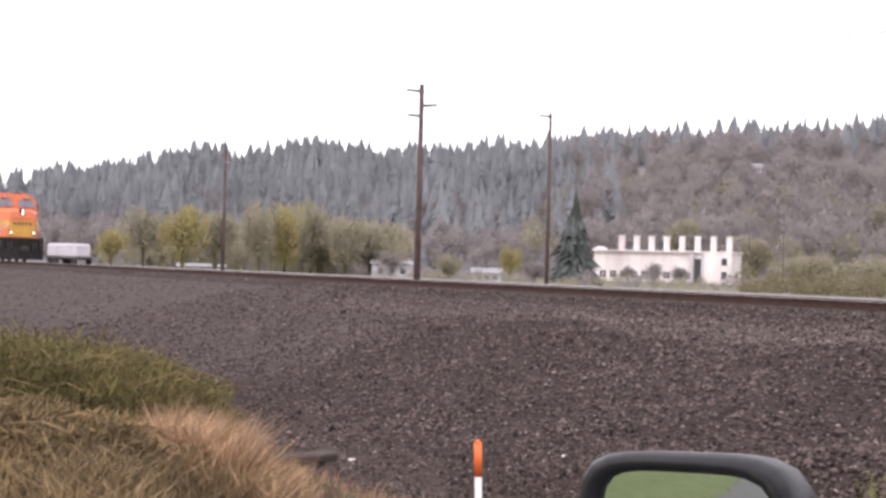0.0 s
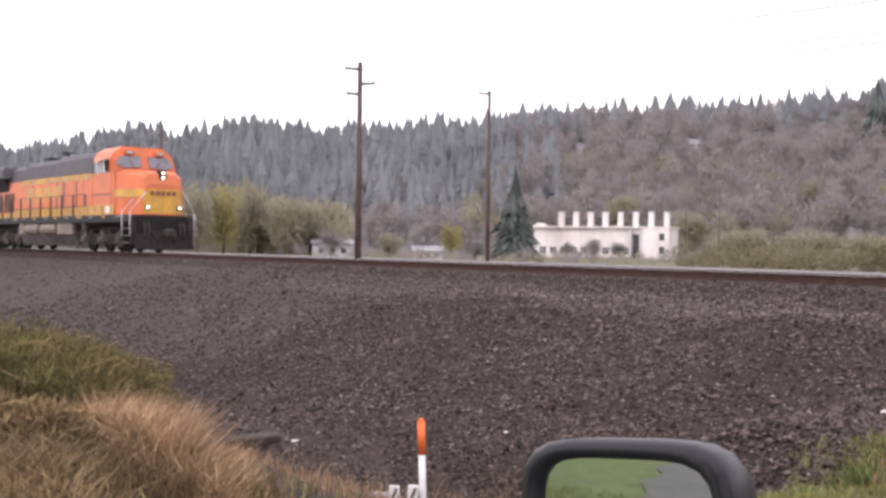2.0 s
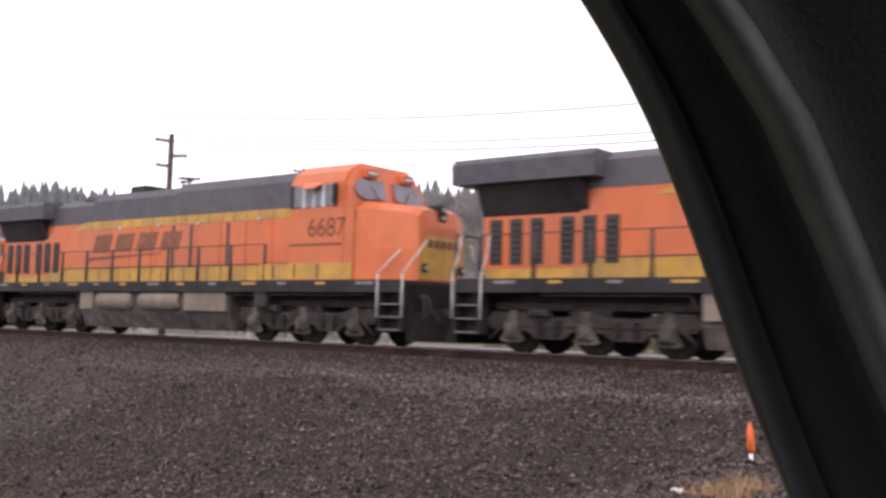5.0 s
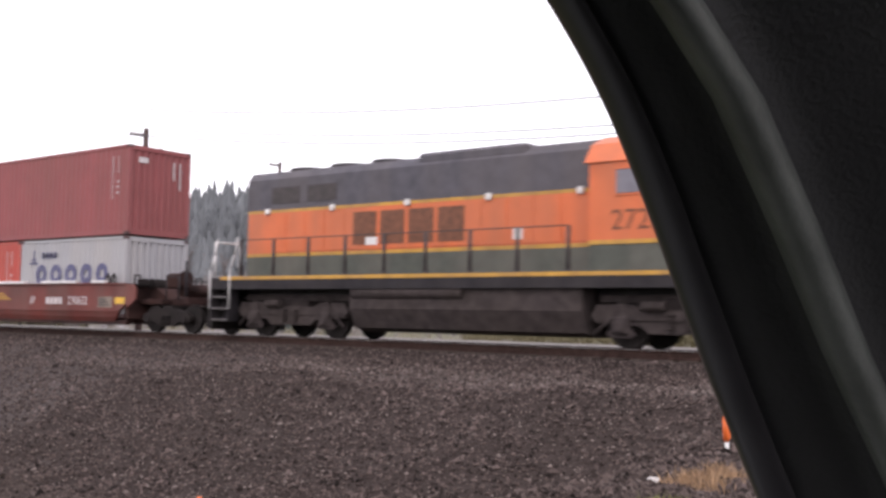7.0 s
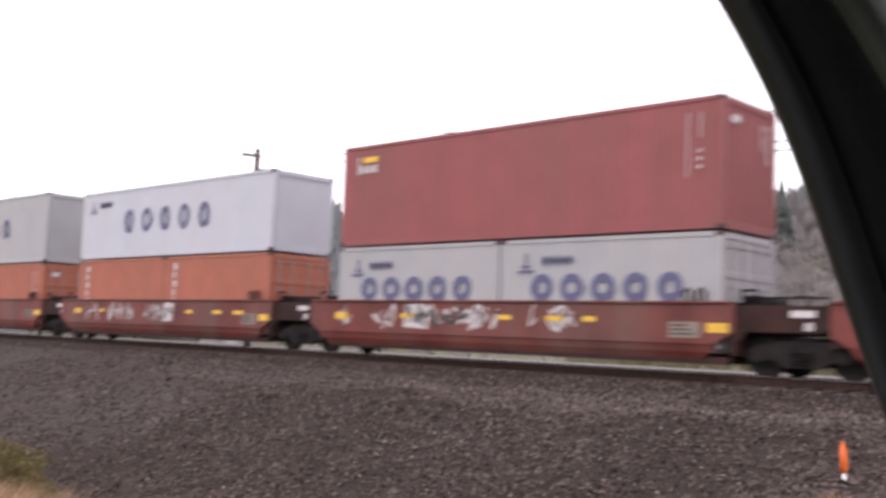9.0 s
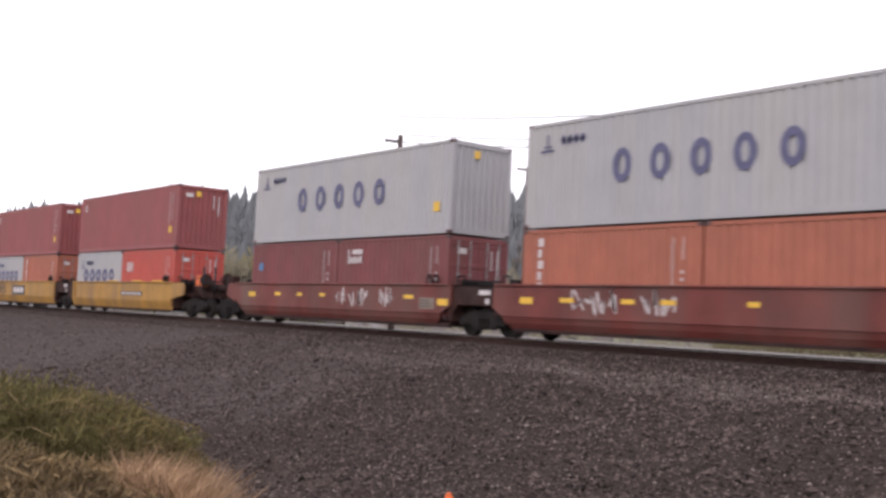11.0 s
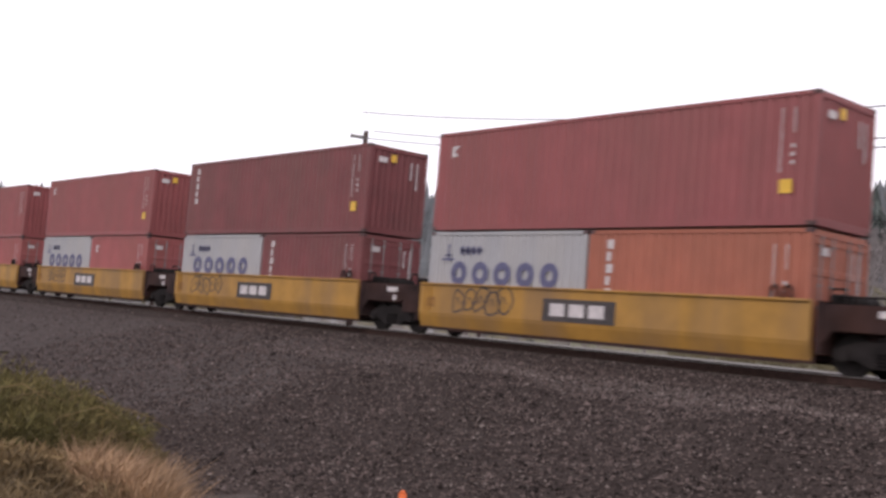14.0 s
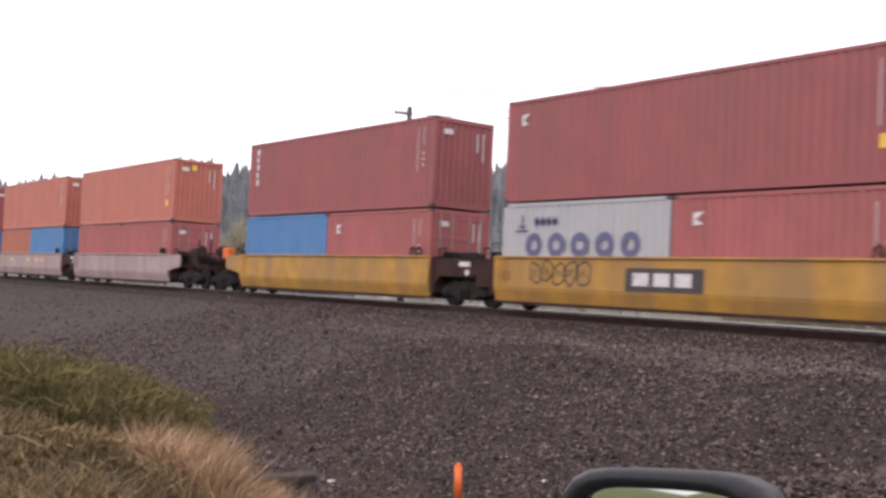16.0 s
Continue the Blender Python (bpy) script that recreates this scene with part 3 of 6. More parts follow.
        part("tread_edge", Build().box(x - 0.34, x + 0.34, s * 1.5, s * 1.525, z + 0.005, z + 0.032), M["arm"], st, "worn pale tread edge")
    for k in (-0.42, 0.42):
        xx = x + k
        top = [(xx + front * (0.22 if k * front > 0 else 0.62), s * 0.9, 2.72 if k * front > 0 else 2.86)] if lean else [(xx - front * 0.12, s * 1.5, 2.25), (xx - front * 0.14, s * 1.42, 2.75)]
        part("grab_rail", Build().path([(xx, s * 1.55, 0.75), (xx, s * 1.55, 1.85)] + top, 0.018, 6), M["white"], parent, "white-painted steel grab rail")


def side_rails(parent, x0, x1, n, mat_post, ztop=2.72):
    for s in (-1, 1):
        for i in range(n + 1):
            x = x0 + (x1 - x0) * i / n
            part("rail_post", Build().rod((x, s * 1.5, 1.72), (x, s * 1.5, ztop), 0.045, 6).box(x - 0.05, x + 0.05, s * 1.47, s * 1.53, 1.66, 1.78), mat_post, parent)
        part("handrail", Build().path([(x0, s * 1.5, ztop), (x1, s * 1.5, ztop)], 0.014, 6), mat_post, parent)


def coupler(parent, x, d):
    b = Build().box(x, x + d * 0.55, -0.11, 0.11, 0.78, 1.0, 0.02).box(x + d * 0.5, x + d * 0.82, -0.2, 0.2, 0.7, 1.08, 0.06)
    c = part("coupler", b, M["truck"], parent)
    for y in (-0.55, 0.5):
        part("air_hose", Build().path([(x, y, 0.95), (x + d * 0.2, y, 0.8), (x + d * 0.35, y * 0.7, 0.45)], 0.03), M["black"], c)


def brand_blocks(parent, x0, z0, w, h, n, mat, y, slant=0.12, gap=0.22):
    """A company name as plain slanted blocks."""
    b = Build()
    cw = w / n
    for i in range(n):
        a, c = x0 + cw * i, x0 + cw * (i + 1 - gap)
        p = [(a, z0), (c, z0), (c + slant * h, z0 + h), (a + slant * h, z0 + h)]
        b.prism(p, "y", y, y + (0.006 if y > 0 else -0.006))
    return part("company_mark", b, mat, parent)


def decal(parent, x0, x1, z0, z1, y, mat, name="decal", label=""):
    return part(name, Build().box(x0, x1, y, y + (0.006 if y > 0 else -0.006), z0, z1), mat, parent, label)


def loco_ge(label, off, number, mark_mat, lights):
    """A six-axle road locomotive, 22.3 m long, cab forward."""
    e = tagged(new("locomotive"), label, "locomotive", "locomotives heading the train")
    on_train(e, off)
    part("frame", Build().box(-10.4, 10.4, -1.5, 1.5, 1.5, 1.68, 0.02).box(-10.2, 10.2, -0.7, 0.7, 1.1, 1.5).box(-10.3, 10.3, -1.53, -1.47, 1.38, 1.7).box(-10.3, 10.3, 1.47, 1.53, 1.38, 1.7), M["black"], e)
    for s in (-1, 1):
        for i in range(13):
            x = -9.2 + 1.5 * i
            decal(e, x, x + (0.35 if i % 3 else 0.6), 1.58, 1.65, s * 1.535, M["yellow" if i % 2 else "arm"], "reflective_strip")
    for x, d in ((10.4, 1), (-10.4, -1)):
        part("pilot", Build().box(x, x + d * 0.1, -1.2, 1.2, 0.9, 1.62, 0.02), M["soot"], e, "black steel pilot")
        part("plough", Build().add([(x, -1.35, 0.98), (x + d * 0.18, 0, 0.98), (x, 1.35, 0.98), (x + d * 0.3, -1.42, 0.16), (x + d * 0.62, 0, 0.14), (x + d * 0.3, 1.42, 0.16), (x, -1.35, 0.16), (x, 1.35, 0.16)],
                                   [(0, 3, 4, 1), (1, 4, 5, 2), (0, 1, 2), (6, 7, 5, 4, 3), (0, 6, 3), (2, 5, 7), (0, 2, 7, 6)]), M["soot"], e, "black snow plough")
        for y in (-0.95, -0.75, 0.75, 0.95):
            part("brake_hose", Build().tube([(x + d * 0.1, y, 1.35), (x + d * 0.24, y, 1.2), (x + d * 0.26, y, 0.9), (x + d * 0.2, y, 0.72)], 0.028), M["mark_dark"], e)
        coupler(e, x + d * 0.1, d)
        for s in (-1, 1):
            steps(e, x - d * 0.42, s, d, d > 0)
            if d < 0:
                part("end_rail", Build().path([(x, s * 1.45, 1.7), (x, s * 1.45, 2.75), (x, s * 0.55, 2.75), (x, s * 0.55, 1.7)], 0.025), M["mark_dark"], e)
    # long hood
    part("engine_hood", Build().prism([(-1.02, 1.68), (1.02, 1.68), (1.02, 3.72), (-1.02, 3.72)], "x", -7.2, 6.2), M["orange"], e)
    part("hood_roof", Build().prism([(-1.03, 3.78), (1.03, 3.78), (1.0, 4.52), (0.8, 4.8), (-0.8, 4.8), (-1.0, 4.52)], "x", 0.4, 6.2).prism([(-1.03, 3.78), (1.03, 3.78), (1.0, 4.45), (0.78, 4.7), (-0.78, 4.7), (-1.0, 4.45)], "x", -4.2, 0.4), M["roofgrey"], e, "sooty black hood roof")
    part("hood_roof_rear", Build().prism([(-1.03, 3.72), (1.03, 3.72), (1.0, 4.35), (0.7, 4.56), (-0.7, 4.56), (-1.0, 4.35)], "x", -7.4, -4.2), M["roofgrey"], e)
    for s in (-1, 1):
        part("upper_stripe", Build().prism([(-5.4, 3.5), (6.2, 3.5), (6.2, 3.77), (-4.6, 3.77)], "y", s * 1.03, s * 1.036), M["yellow"], e, "yellow stripe along the hood")
        decal(e, -6.9, 6.2, 1.7, 2.18, s * 1.025, M["yellow"], "lower_stripe")
        decal(e, -9.9, -6.9, 1.7, 1.95, s * 1.025, M["yellow"], "lower_stripe")
        decal(e, -6.9, 6.2, 2.17, 2.2, s * 1.034, M["mark_dark"], "stripe_edge")
        for i in range(9):
            x = -4.2 + 1.15 * i
            part("hood_door", Build().box(x, x + 1.1, s * 1.02, s * 1.045, 2.2, 3.46, 0.01), M["orange"], e)
            for xs in (x - 0.02, x + 0.53):
                part("door_seam", Build().box(xs, xs + 0.025, s * 1.03, s * 1.04, 1.72, 2.17), M["mark_brown"], e)
                part("stripe_seam", Build().box(xs, xs + 0.025, s * 1.034, s * 1.04, 3.5, 3.76), M["mark_brown"], e)
        for x in (0.35, 1.25, 3.0):
            part("door_gap", Build().box(x - 0.07, x + 0.07, s * 1.04, s * 1.052, 2.15, 3.46), M["mark_dark"], e, "dark slot between hood doors")
        for x in (-2.5, -0.4, 1.6, 4.4):
            part("lamp_bracket", Build().box(x - 0.06, x + 0.06, s * 1.03, s * 1.1, 3.44, 3.55, 0.02), M["grey_wall"], e)
    # radiator end
    part("radiator_body", Build().prism([(-1.02, 1.68), (1.02, 1.68), (1.02, 3.2), (-1.02, 3.2)], "x", -9.9, -7.2), M["orange"], e)
    part("radiator_core", Build().prism([(-1.0, 3.2), (1.0, 3.2), (1.32, 3.95), (-1.32, 3.95)], "x", -9.95, -7.0), M["black"], e)
    part("radiator_wing", Build().prism([(-1.5, 3.95), (1.5, 3.95), (1.52, 4.42), (1.4, 4.56), (-1.4, 4.56), (-1.52, 4.42)], "x", -10.55, -6.6), M["roofgrey"], e, "overhanging sooty radiator wing")
    for s in (-1, 1):
        for i in range(6):
            x = -9.7 + 0.58 * i + (0.25 if i > 2 else 0)
            g = part("radiator_grille", Build().box(x, x + 0.34, s * 1.02, s * 1.05, 2.05, 3.12), M["mark_dark"], e, "dark louvred air intake")
            for j in range(7):
                part("louvre", Build().box(x + 0.02, x + 0.32, s * 1.05, s * 1.07, 2.12 + 0.14 * j, 2.17 + 0.14 * j), M["black"], g)
    # roof gear
    part("exhaust_pipe", Build().box(-2.6, -1.7, -0.7, 0.7, 4.6, 4.93, 0.05), M["black"], e)
    part("brake_blister", Build().box(-5.2, -3.9, -0.75, 0.75, 4.5, 4.74, 0.06), M["roofgrey"], e)
    h = part("air_horn", Build().box(-0.35, 0.25, -0.42, -0.3, 4.95, 5.0).rod((-0.2, -0.36, 4.68), (-0.2, -0.36, 4.95), 0.04).rod((0.12, -0.36, 4.68), (0.12, -0.36, 4.95), 0.04), M["black"], e)
    for k in range(4):
        part("horn_bell", Build().rod((-0.28 + 0.1 * k, -0.56 + 0.13 * k, 5.06), (0.08 + 0.1 * k, -0.56 + 0.13 * k, 5.06), 0.02, 8, 0.05), M["black"], h)
    part("antenna", Build().rod((6.6, 0.3, 4.66), (6.6, 0.3, 4.9), 0.02), M["white"], e)
    # cab
    cab = part("cab", Build().prism([(-1.52, 1.7), (1.52, 1.7), (1.52, 4.3), (1.36, 4.6), (0.95, 4.86), (-0.95, 4.86), (-1.36, 4.6), (-1.52, 4.3)], "x", 6.2, 8.25), M["orange"], e)
    front_wall = Build()
    sec = [(-1.5, 1.7), (1.5, 1.7), (1.5, 3.1), (1.5, 3.6), (1.48, 4.2), (1.3, 4.56), (0.9, 4.82), (-0.9, 4.82), (-1.3, 4.56), (-1.48, 4.2), (-1.5, 3.6), (-1.5, 3.1)]
    front = [8.62, 8.62, 8.62, 8.62, 8.43, 8.31, 8.27, 8.27, 8.31, 8.43, 8.62, 8.62]
    n = len(sec)
    front_wall.add([(8.25, *p) for p in sec] + [(x, *p) for x, p in zip(front, sec)], [(i, (i + 1) % n, (i + 1) % n + n, i + n) for i in range(n)] + [tuple(range(n, 2 * n))])
    part("windshield_frame", front_wall, M["orange"], e)
    # the broad nose: side facets close in on a narrow front, the top slopes down
    rings = [(8.6, 1.46, 1.46, 3.58, 3.8), (9.3, 1.4, 1.3, 3.52, 3.72), (10.05, 1.12, 1.0, 3.45, 3.64), (10.3, 1.02, 0.9, 3.34, 3.54), (10.4, 0.94, 0.8, 2.95, 3.1)]
    v = []
    for x, w0, w1, z1, z2 in rings:
        v += [(x, -w0, 1.7), (x, w0, 1.7), (x, w0, 2.5), (x, w1, z1), (x, w1 * 0.72, z2), (x, -w1 * 0.72, z2), (x, -w1, z1), (x, -w0, 2.5)]
    k = 8
    part("nose", Build().add(v, [(r * k + i, r * k + (i + 1) % k, (r + 1) * k + (i + 1) % k, (r + 1) * k + i) for r in range(4) for i in range(k)] + [tuple(range(4 * k, 5 * k))]), M["orange"], e)
    part("nose_front", Build().box(10.4, 10.412, -0.93, 0.93, 1.76, 2.5).prism([(-0.93, 2.5), (0.93, 2.5), (0.7, 2.86), (-0.7, 2.86)], "x", 10.4, 10.412), M["yellow"], e, "yellow lower front of the nose")
    for s in (-1, 1):
        q = []
        for x, w0, w1, z1, z2 in rings:
            for z in (2.5, 2.84):
                f = min(1, (z - 2.5) / (z1 - 2.5))
                q.append((x, s * (w0 + (w1 - w0) * f + 0.035), z))
        if lights:
            part("nose_band", Build().add(q, [(2 * r, 2 * r + 2, 2 * r + 3, 2 * r + 1) for r in range(4)]), M["yellow"], e, "yellow wrap-round nose band")
    for i in range(5):
        y = -0.62 + 0.26 * i
        part("nose_mark", Build().box(10.412, 10.42, y, y + 0.2, 2.56, 2.76), M["mark_brown"], e)
    # front glass: two rounded panes
    for s in (-1, 1):
        pts = [(0.2, 3.94), (1.05, 3.86), (1.3, 3.96), (1.36, 4.14), (1.2, 4.36), (1.0, 4.44), (0.2, 4.44)]
        b = Build()
        v = [(8.66 - max(0, z - 3.6) * 0.31, s * y, z) for y, z in pts]
        v2 = [(x - 0.05, y, z) for x, y, z in v]
        b.add(v + v2, [tuple(range(7)), tuple(range(13, 6, -1))] + [(i, (i + 1) % 7, (i + 1) % 7 + 7, i + 7) for i in range(7)])
        part("windshield", b, M["glass"], e)
        part("wiper", Build().rod((8.62, s * 0.5, 3.84), (8.52, s * 0.75, 4.22), 0.012), M["black"], e)
        w = part("side_window", Build().box(6.3, 7.95, s * 1.5, s * 1.545, 3.66, 4.26, 0.02), M["glass"], e)
        for x0, x1 in ((6.24, 6.36), (6.72, 6.8), (7.1, 7.16), (7.46, 7.54), (7.9, 8.0)):
            part("window_frame", Build().box(x0, x1, s * 1.54, s * 1.56, 3.64, 4.28), M["black" if x0 in (6.24, 7.9) else "white"], w)
        shade = [(6.75, 1.54, 4.3), (7.55, 1.54, 4.3), (7.4, 1.8, 4.12), (6.9, 1.8, 4.12)]
        part("sunshade", Build().add([(x, s * y, z + k) for k in (0, 0.03) for x, y, z in shade], [(0, 1, 2, 3), (4, 7, 6, 5), (0, 4, 5, 1), (3, 2, 6, 7), (0, 3, 7, 4), (1, 5, 6, 2)]), M["orange"], w)
        part("cab_mirror", Build().box(7.98, 8.03, s * 1.55, s * 1.72, 3.72, 4.2, 0.01), M["black"], e)
        if number:
            part("road_number", number_mesh(number, 0.72, M["mark_brown"]), None, e, "dark brown number on the cab side", m=pose(7.62, s * 1.524, 2.86, 90, 0, 0 if s < 0 else 180))
        decal(e, 6.2, 8.2, 2.62, 2.68, s * 1.521, M["mark_brown"], "pinstripe")
        part("cab_stripe", Build().box(5.0, 8.6, s * 1.505, s * 1.53, 1.72, 2.15), M["yellow"], e, "yellow toolbox doors along the sill")
        for x in (5.6, 6.45, 7.35):
            part("box_gap", Build().box(x - 0.025, x + 0.025, s * 1.53, s * 1.54, 1.74, 2.12), M["mark_dark"], e)
        if lights:
            decal(e, 7.75, 8.15, 1.78, 2.1, s * 1.535, M["white"], "white_panel")
        nbx = part("number_board", Build().box(8.2, 8.5, s * 0.5, s * 0.98, 4.46, 4.72, 0.03), M["orange"], e)
        part("number_glass", Build().box(8.5, 8.515, s * 0.54, s * 0.94, 4.51, 4.67), M["mark_dark"], nbx)
        part("number_strip", Build().box(8.515, 8.52, s * 0.58, s * 0.9, 4.55, 4.63), M["mark_white"], nbx)
        brand_blocks(e, -4.1, 2.7, 5.0, 0.6, 4, mark_mat, s * 1.047, 0.35 if s < 0 else -0.35)
        part("mark_line", Build().prism([(-4.4, 2.42), (-0.2, 2.6), (-0.2, 2.63), (-4.2, 2.56)], "y", s * 1.047, s * 1.053), mark_mat, e)
    lamp = M["lamp"] if lights else M["lens"]
    hl = part("headlight_housing", Build().box(9.95, 10.39, -0.17, 0.17, 3.24, 3.72, 0.05), M["black"], e, "black twin headlight housing")
    for z in (3.37, 3.59):
        part("headlight", Build().rod((10.39, 0, z), (10.41, 0, z), 0.062, 14), lamp, hl, "lit twin headlight" if lights else "unlit twin headlight")
    for s in (-1, 1):
        dl = part("ditch_light_housing", Build().box(10.4, 10.5, s * 0.76 - 0.1, s * 0.76 + 0.1, 1.92, 2.14, 0.03), M["black"], e)
        part("ditch_light", Build().rod((10.5, s * 0.76, 2.03), (10.53, s * 0.76, 2.03), 0.062, 14), lamp, dl)
    # underframe
    tk = Build().prism([(-1.35, 1.38), (1.35, 1.38), (1.35, 0.7), (1.15, 0.24), (-1.15, 0.24), (-1.35, 0.7)], "x", -4.1, 3.6)
    tank = part("fuel_tank", tk, M["truck_pale"], e, "grimy dark fuel tank")
    for s in (-1, 1):
        part("tank_box", Build().box(1.55, 3.5, s * 1.33, s * 1.46, 0.8, 1.42, 0.02), M["tank"], tank)
        part("tank_box", Build().box(-4.05, -3.3, s * 1.33, s * 1.46, 0.8, 1.42, 0.02), M["tank"], tank)
        for x0, x1 in ((-2.92, -1.2), (-0.6, 1.2)):
            part("air_reservoir", Build().rod((x0, s * 1.32, 1.08), (x1, s * 1.32, 1.08), 0.29, 16).rod((x0 - 0.08, s * 1.32, 1.08), (x0, s * 1.32, 1.08), 0.18, 16, 0.29).rod((x1, s * 1.32, 1.08), (x1 + 0.08, s * 1.32, 1.08), 0.29, 16, 0.18), M["tank"], tank, "dusty tan cylindrical air reservoir")
        part("piping", Build().path([(-8, s * 1.4, 1.32), (-4.3, s * 1.4, 1.32), (-4.2, s * 1.4, 1.0)], 0.03).path([(3.8, s * 1.4, 1.3), (9.0, s * 1.4, 1.32)], 0.03), M["truck"], e)
        part("junction_box", Build().box(4.8, 5.3, s * 1.36, s * 1.5, 0.95, 1.38, 0.02), M["truck"], e)
    loco_truck(e, 6.5, 3, 0.53, M["truck_pale"], 1.98)
    loco_truck(e, -6.9, 3, 0.53, M["truck_pale"], 1.98)
    side_rails(e, -9.6, 5.2, 10, M["mark_dark"])
    return e


def loco_gp(label, off, number):
    """A four-axle road switcher, 18 m long, low nose forward."""
    e = tagged(new("locomotive"), label, "locomotive", "locomotives heading the train")
    on_train(e, off)
    part("frame", Build().box(-8.4, 8.6, -1.5, 1.5, 1.42, 1.6, 0.02).box(-8.0, 8.2, -0.7, 0.7, 1.05, 1.42).box(-8.3, 8.5, -1.53, -1.47, 1.3, 1.56).box(-8.3, 8.5, 1.47, 1.53, 1.3, 1.56), M["black"], e)
    for s in (-1, 1):
        decal(e, -8.0, 8.2, 1.56, 1.65, s * 1.535, M["yellow"], "sill_stripe", "yellow sill stripe")
    for x, d in ((8.6, 1), (-8.4, -1)):
        part("pilot", Build().prism([(x, 0.16), (x + d * 0.3, 0.22), (x + d * 0.2, 1.0), (x + d * 0.05, 1.5), (x, 1.5)], "y", -1.42, 1.42), M["soot"], e)
        coupler(e, x + d * 0.05, d)
        for s in (-1, 1):
            steps(e, x - d * 0.4, s, d)
            part("end_rail", Build().path([(x, s * 1.4, 1.6), (x, s * 1.4, 2.65), (x, s * 0.5, 2.65), (x, s * 0.5, 1.6)], 0.025), M["white"], e)
    # long hood in bands: green, orange, black
    for z0, z1, mt, nm in ((1.6, 2.24, "green", "lower_hood"), (2.3, 3.46, "orange", "middle_hood")):
        part(nm, Build().box(-7.55, 3.9, -0.95, 0.95, z0, z1), M[mt], e)
    part("upper_hood", Build().prism([(-0.95, 3.52), (0.95, 3.52), (0.95, 4.4), (0.78, 4.62), (-0.78, 4.62), (-0.95, 4.4)], "x", -7.6, 3.9), M["roofgrey"], e, "sooty black upper hood")
    part("inner_hood", Build().box(-7.5, 3.88, -0.9, 0.9, 1.7, 4.0), M["black"], e)
    for s in (-1, 1):
        decal(e, -7.55, 3.9, 2.22, 2.31, s * 0.95, M["yellow"], "stripe")
        decal(e, -7.55, 3.9, 3.45, 3.53, s * 0.95, M["yellow"], "stripe")
        for i in range(14):
            x = -6.7 + 0.74 * i
            part("hood_door", Build().box(x, x + 0.7, s * 0.95, s * 0.97, 2.34, 3.4, 0.008), M["orange"], e)
        for x in (-6.7, -4.2, -1.6, 0.9, 3.4):
            part("lamp_bracket", Build().box(x - 0.08, x + 0.08, s * 0.96, s * 1.05, 3.4, 3.56, 0.02), M["white"], e)
        for x in (-6.6, -5.2):
            part("radiator_grille", Build().box(x, x + 1.1, s * 0.95, s * 0.965, 3.7, 4.15), M["mark_dark"], e)
        brand_blocks(e, -3.45, 2.46, 3.75, 0.86, 4, M["mark_brown"], s * 0.972, 0.0, 0.14)
        part("walkway", Build().box(-7.6, 3.9, s * 0.95, s * 1.5, 1.6, 1.63), M["black"], e)
        decal(e, -3.0, -2.6, 2.45, 2.65, s * 0.973, M["white"])
        decal(e, 1.6, 1.85, 2.45, 2.7, s * 0.973, M["white"])
    for x in (-6.0, -4.4, -2.9):
        f = part("radiator_fan", Build().rod((x, 0, 4.6), (x, 0, 4.74), 0.62, 20), M["black"], e)
        part("fan_guard", Build().rod((x, 0, 4.74), (x, 0, 4.78), 0.5, 20, 0.3), M["roofgrey"], f)
    for x in (-0.4, 0.8):
        part("exhaust_pipe", Build().box(x, x + 0.5, -0.25, 0.25, 4.6, 4.82, 0.03), M["black"], e)
    part("dynamic_brake", Build().box(-1.4, 1.9, -0.9, 0.9, 4.4, 4.72, 0.08), M["roofgrey"], e)
    # cab and nose
    part("cab_base", Build().box(3.9, 6.3, -1.48, 1.48, 1.66, 2.24), M["green"], e)
    part("cab", Build().prism([(-1.5, 2.3), (1.5, 2.3), (1.5, 3.98), (1.2, 4.4), (0.7, 4.62), (-0.7, 4.62), (-1.2, 4.4), (-1.5, 3.98)], "x", 3.9, 6.3), M["orange"], e)
    part("cab_roof", Build().prism([(-1.56, 3.98), (-1.22, 4.43), (-0.72, 4.66), (0.72, 4.66), (1.22, 4.43), (1.56, 3.98), (1.5, 3.97), (1.18, 4.38), (0.7, 4.6), (-0.7, 4.6), (-1.18, 4.38), (-1.5, 3.97)], "x", 3.8, 6.42), M["orange"], e)
    part("nose", Build().prism([(6.3, 2.24), (8.15, 2.24), (8.15, 3.36), (8.05, 3.46), (6.3, 3.6)], "y", -0.98, 0.98), M["orange"], e)
    part("nose_rail", Build().path([(6.34, -0.96, 3.66), (8.12, -0.96, 3.52), (8.12, 0.96, 3.52), (6.34, 0.96, 3.66)], 0.03, 6), M["white"], e, "white rail round the nose top")
    part("nose_base", Build().box(6.3, 8.18, -1.0, 1.0, 1.6, 2.24), M["green"], e)
    for s in (-1, 1):
        decal(e, 3.9, 6.3, 2.22, 2.31, s * 1.5, M["yellow"], "stripe")
        decal(e, 6.3, 8.1, 3.3, 3.36, s * 0.98, M["yellow"], "stripe")
        part("side_window", Build().box(4.55, 5.15, s * 1.48, s * 1.515, 3.28, 3.8, 0.02), M["glass"], e)
        part("window_frame", Build().box(4.5, 5.2, s * 1.5, s * 1.522, 3.24, 3.28).box(4.5, 5.2, s * 1.5, s * 1.522, 3.8, 3.84), M["orange"], e)
        part("side_window", Build().box(5.7, 6.2, s * 1.48, s * 1.515, 3.25, 3.95, 0.04), M["dark_opening"], e)
        part("windshield", Build().box(6.28, 6.33, s * 0.2, s * 1.35, 3.66, 4.0, 0.03), M["glass"], e)
        nb = part("number_board", Build().box(6.3, 6.42, s * 0.4, s * 1.15, 4.08, 4.34, 0.02), M["mark_dark"], e)
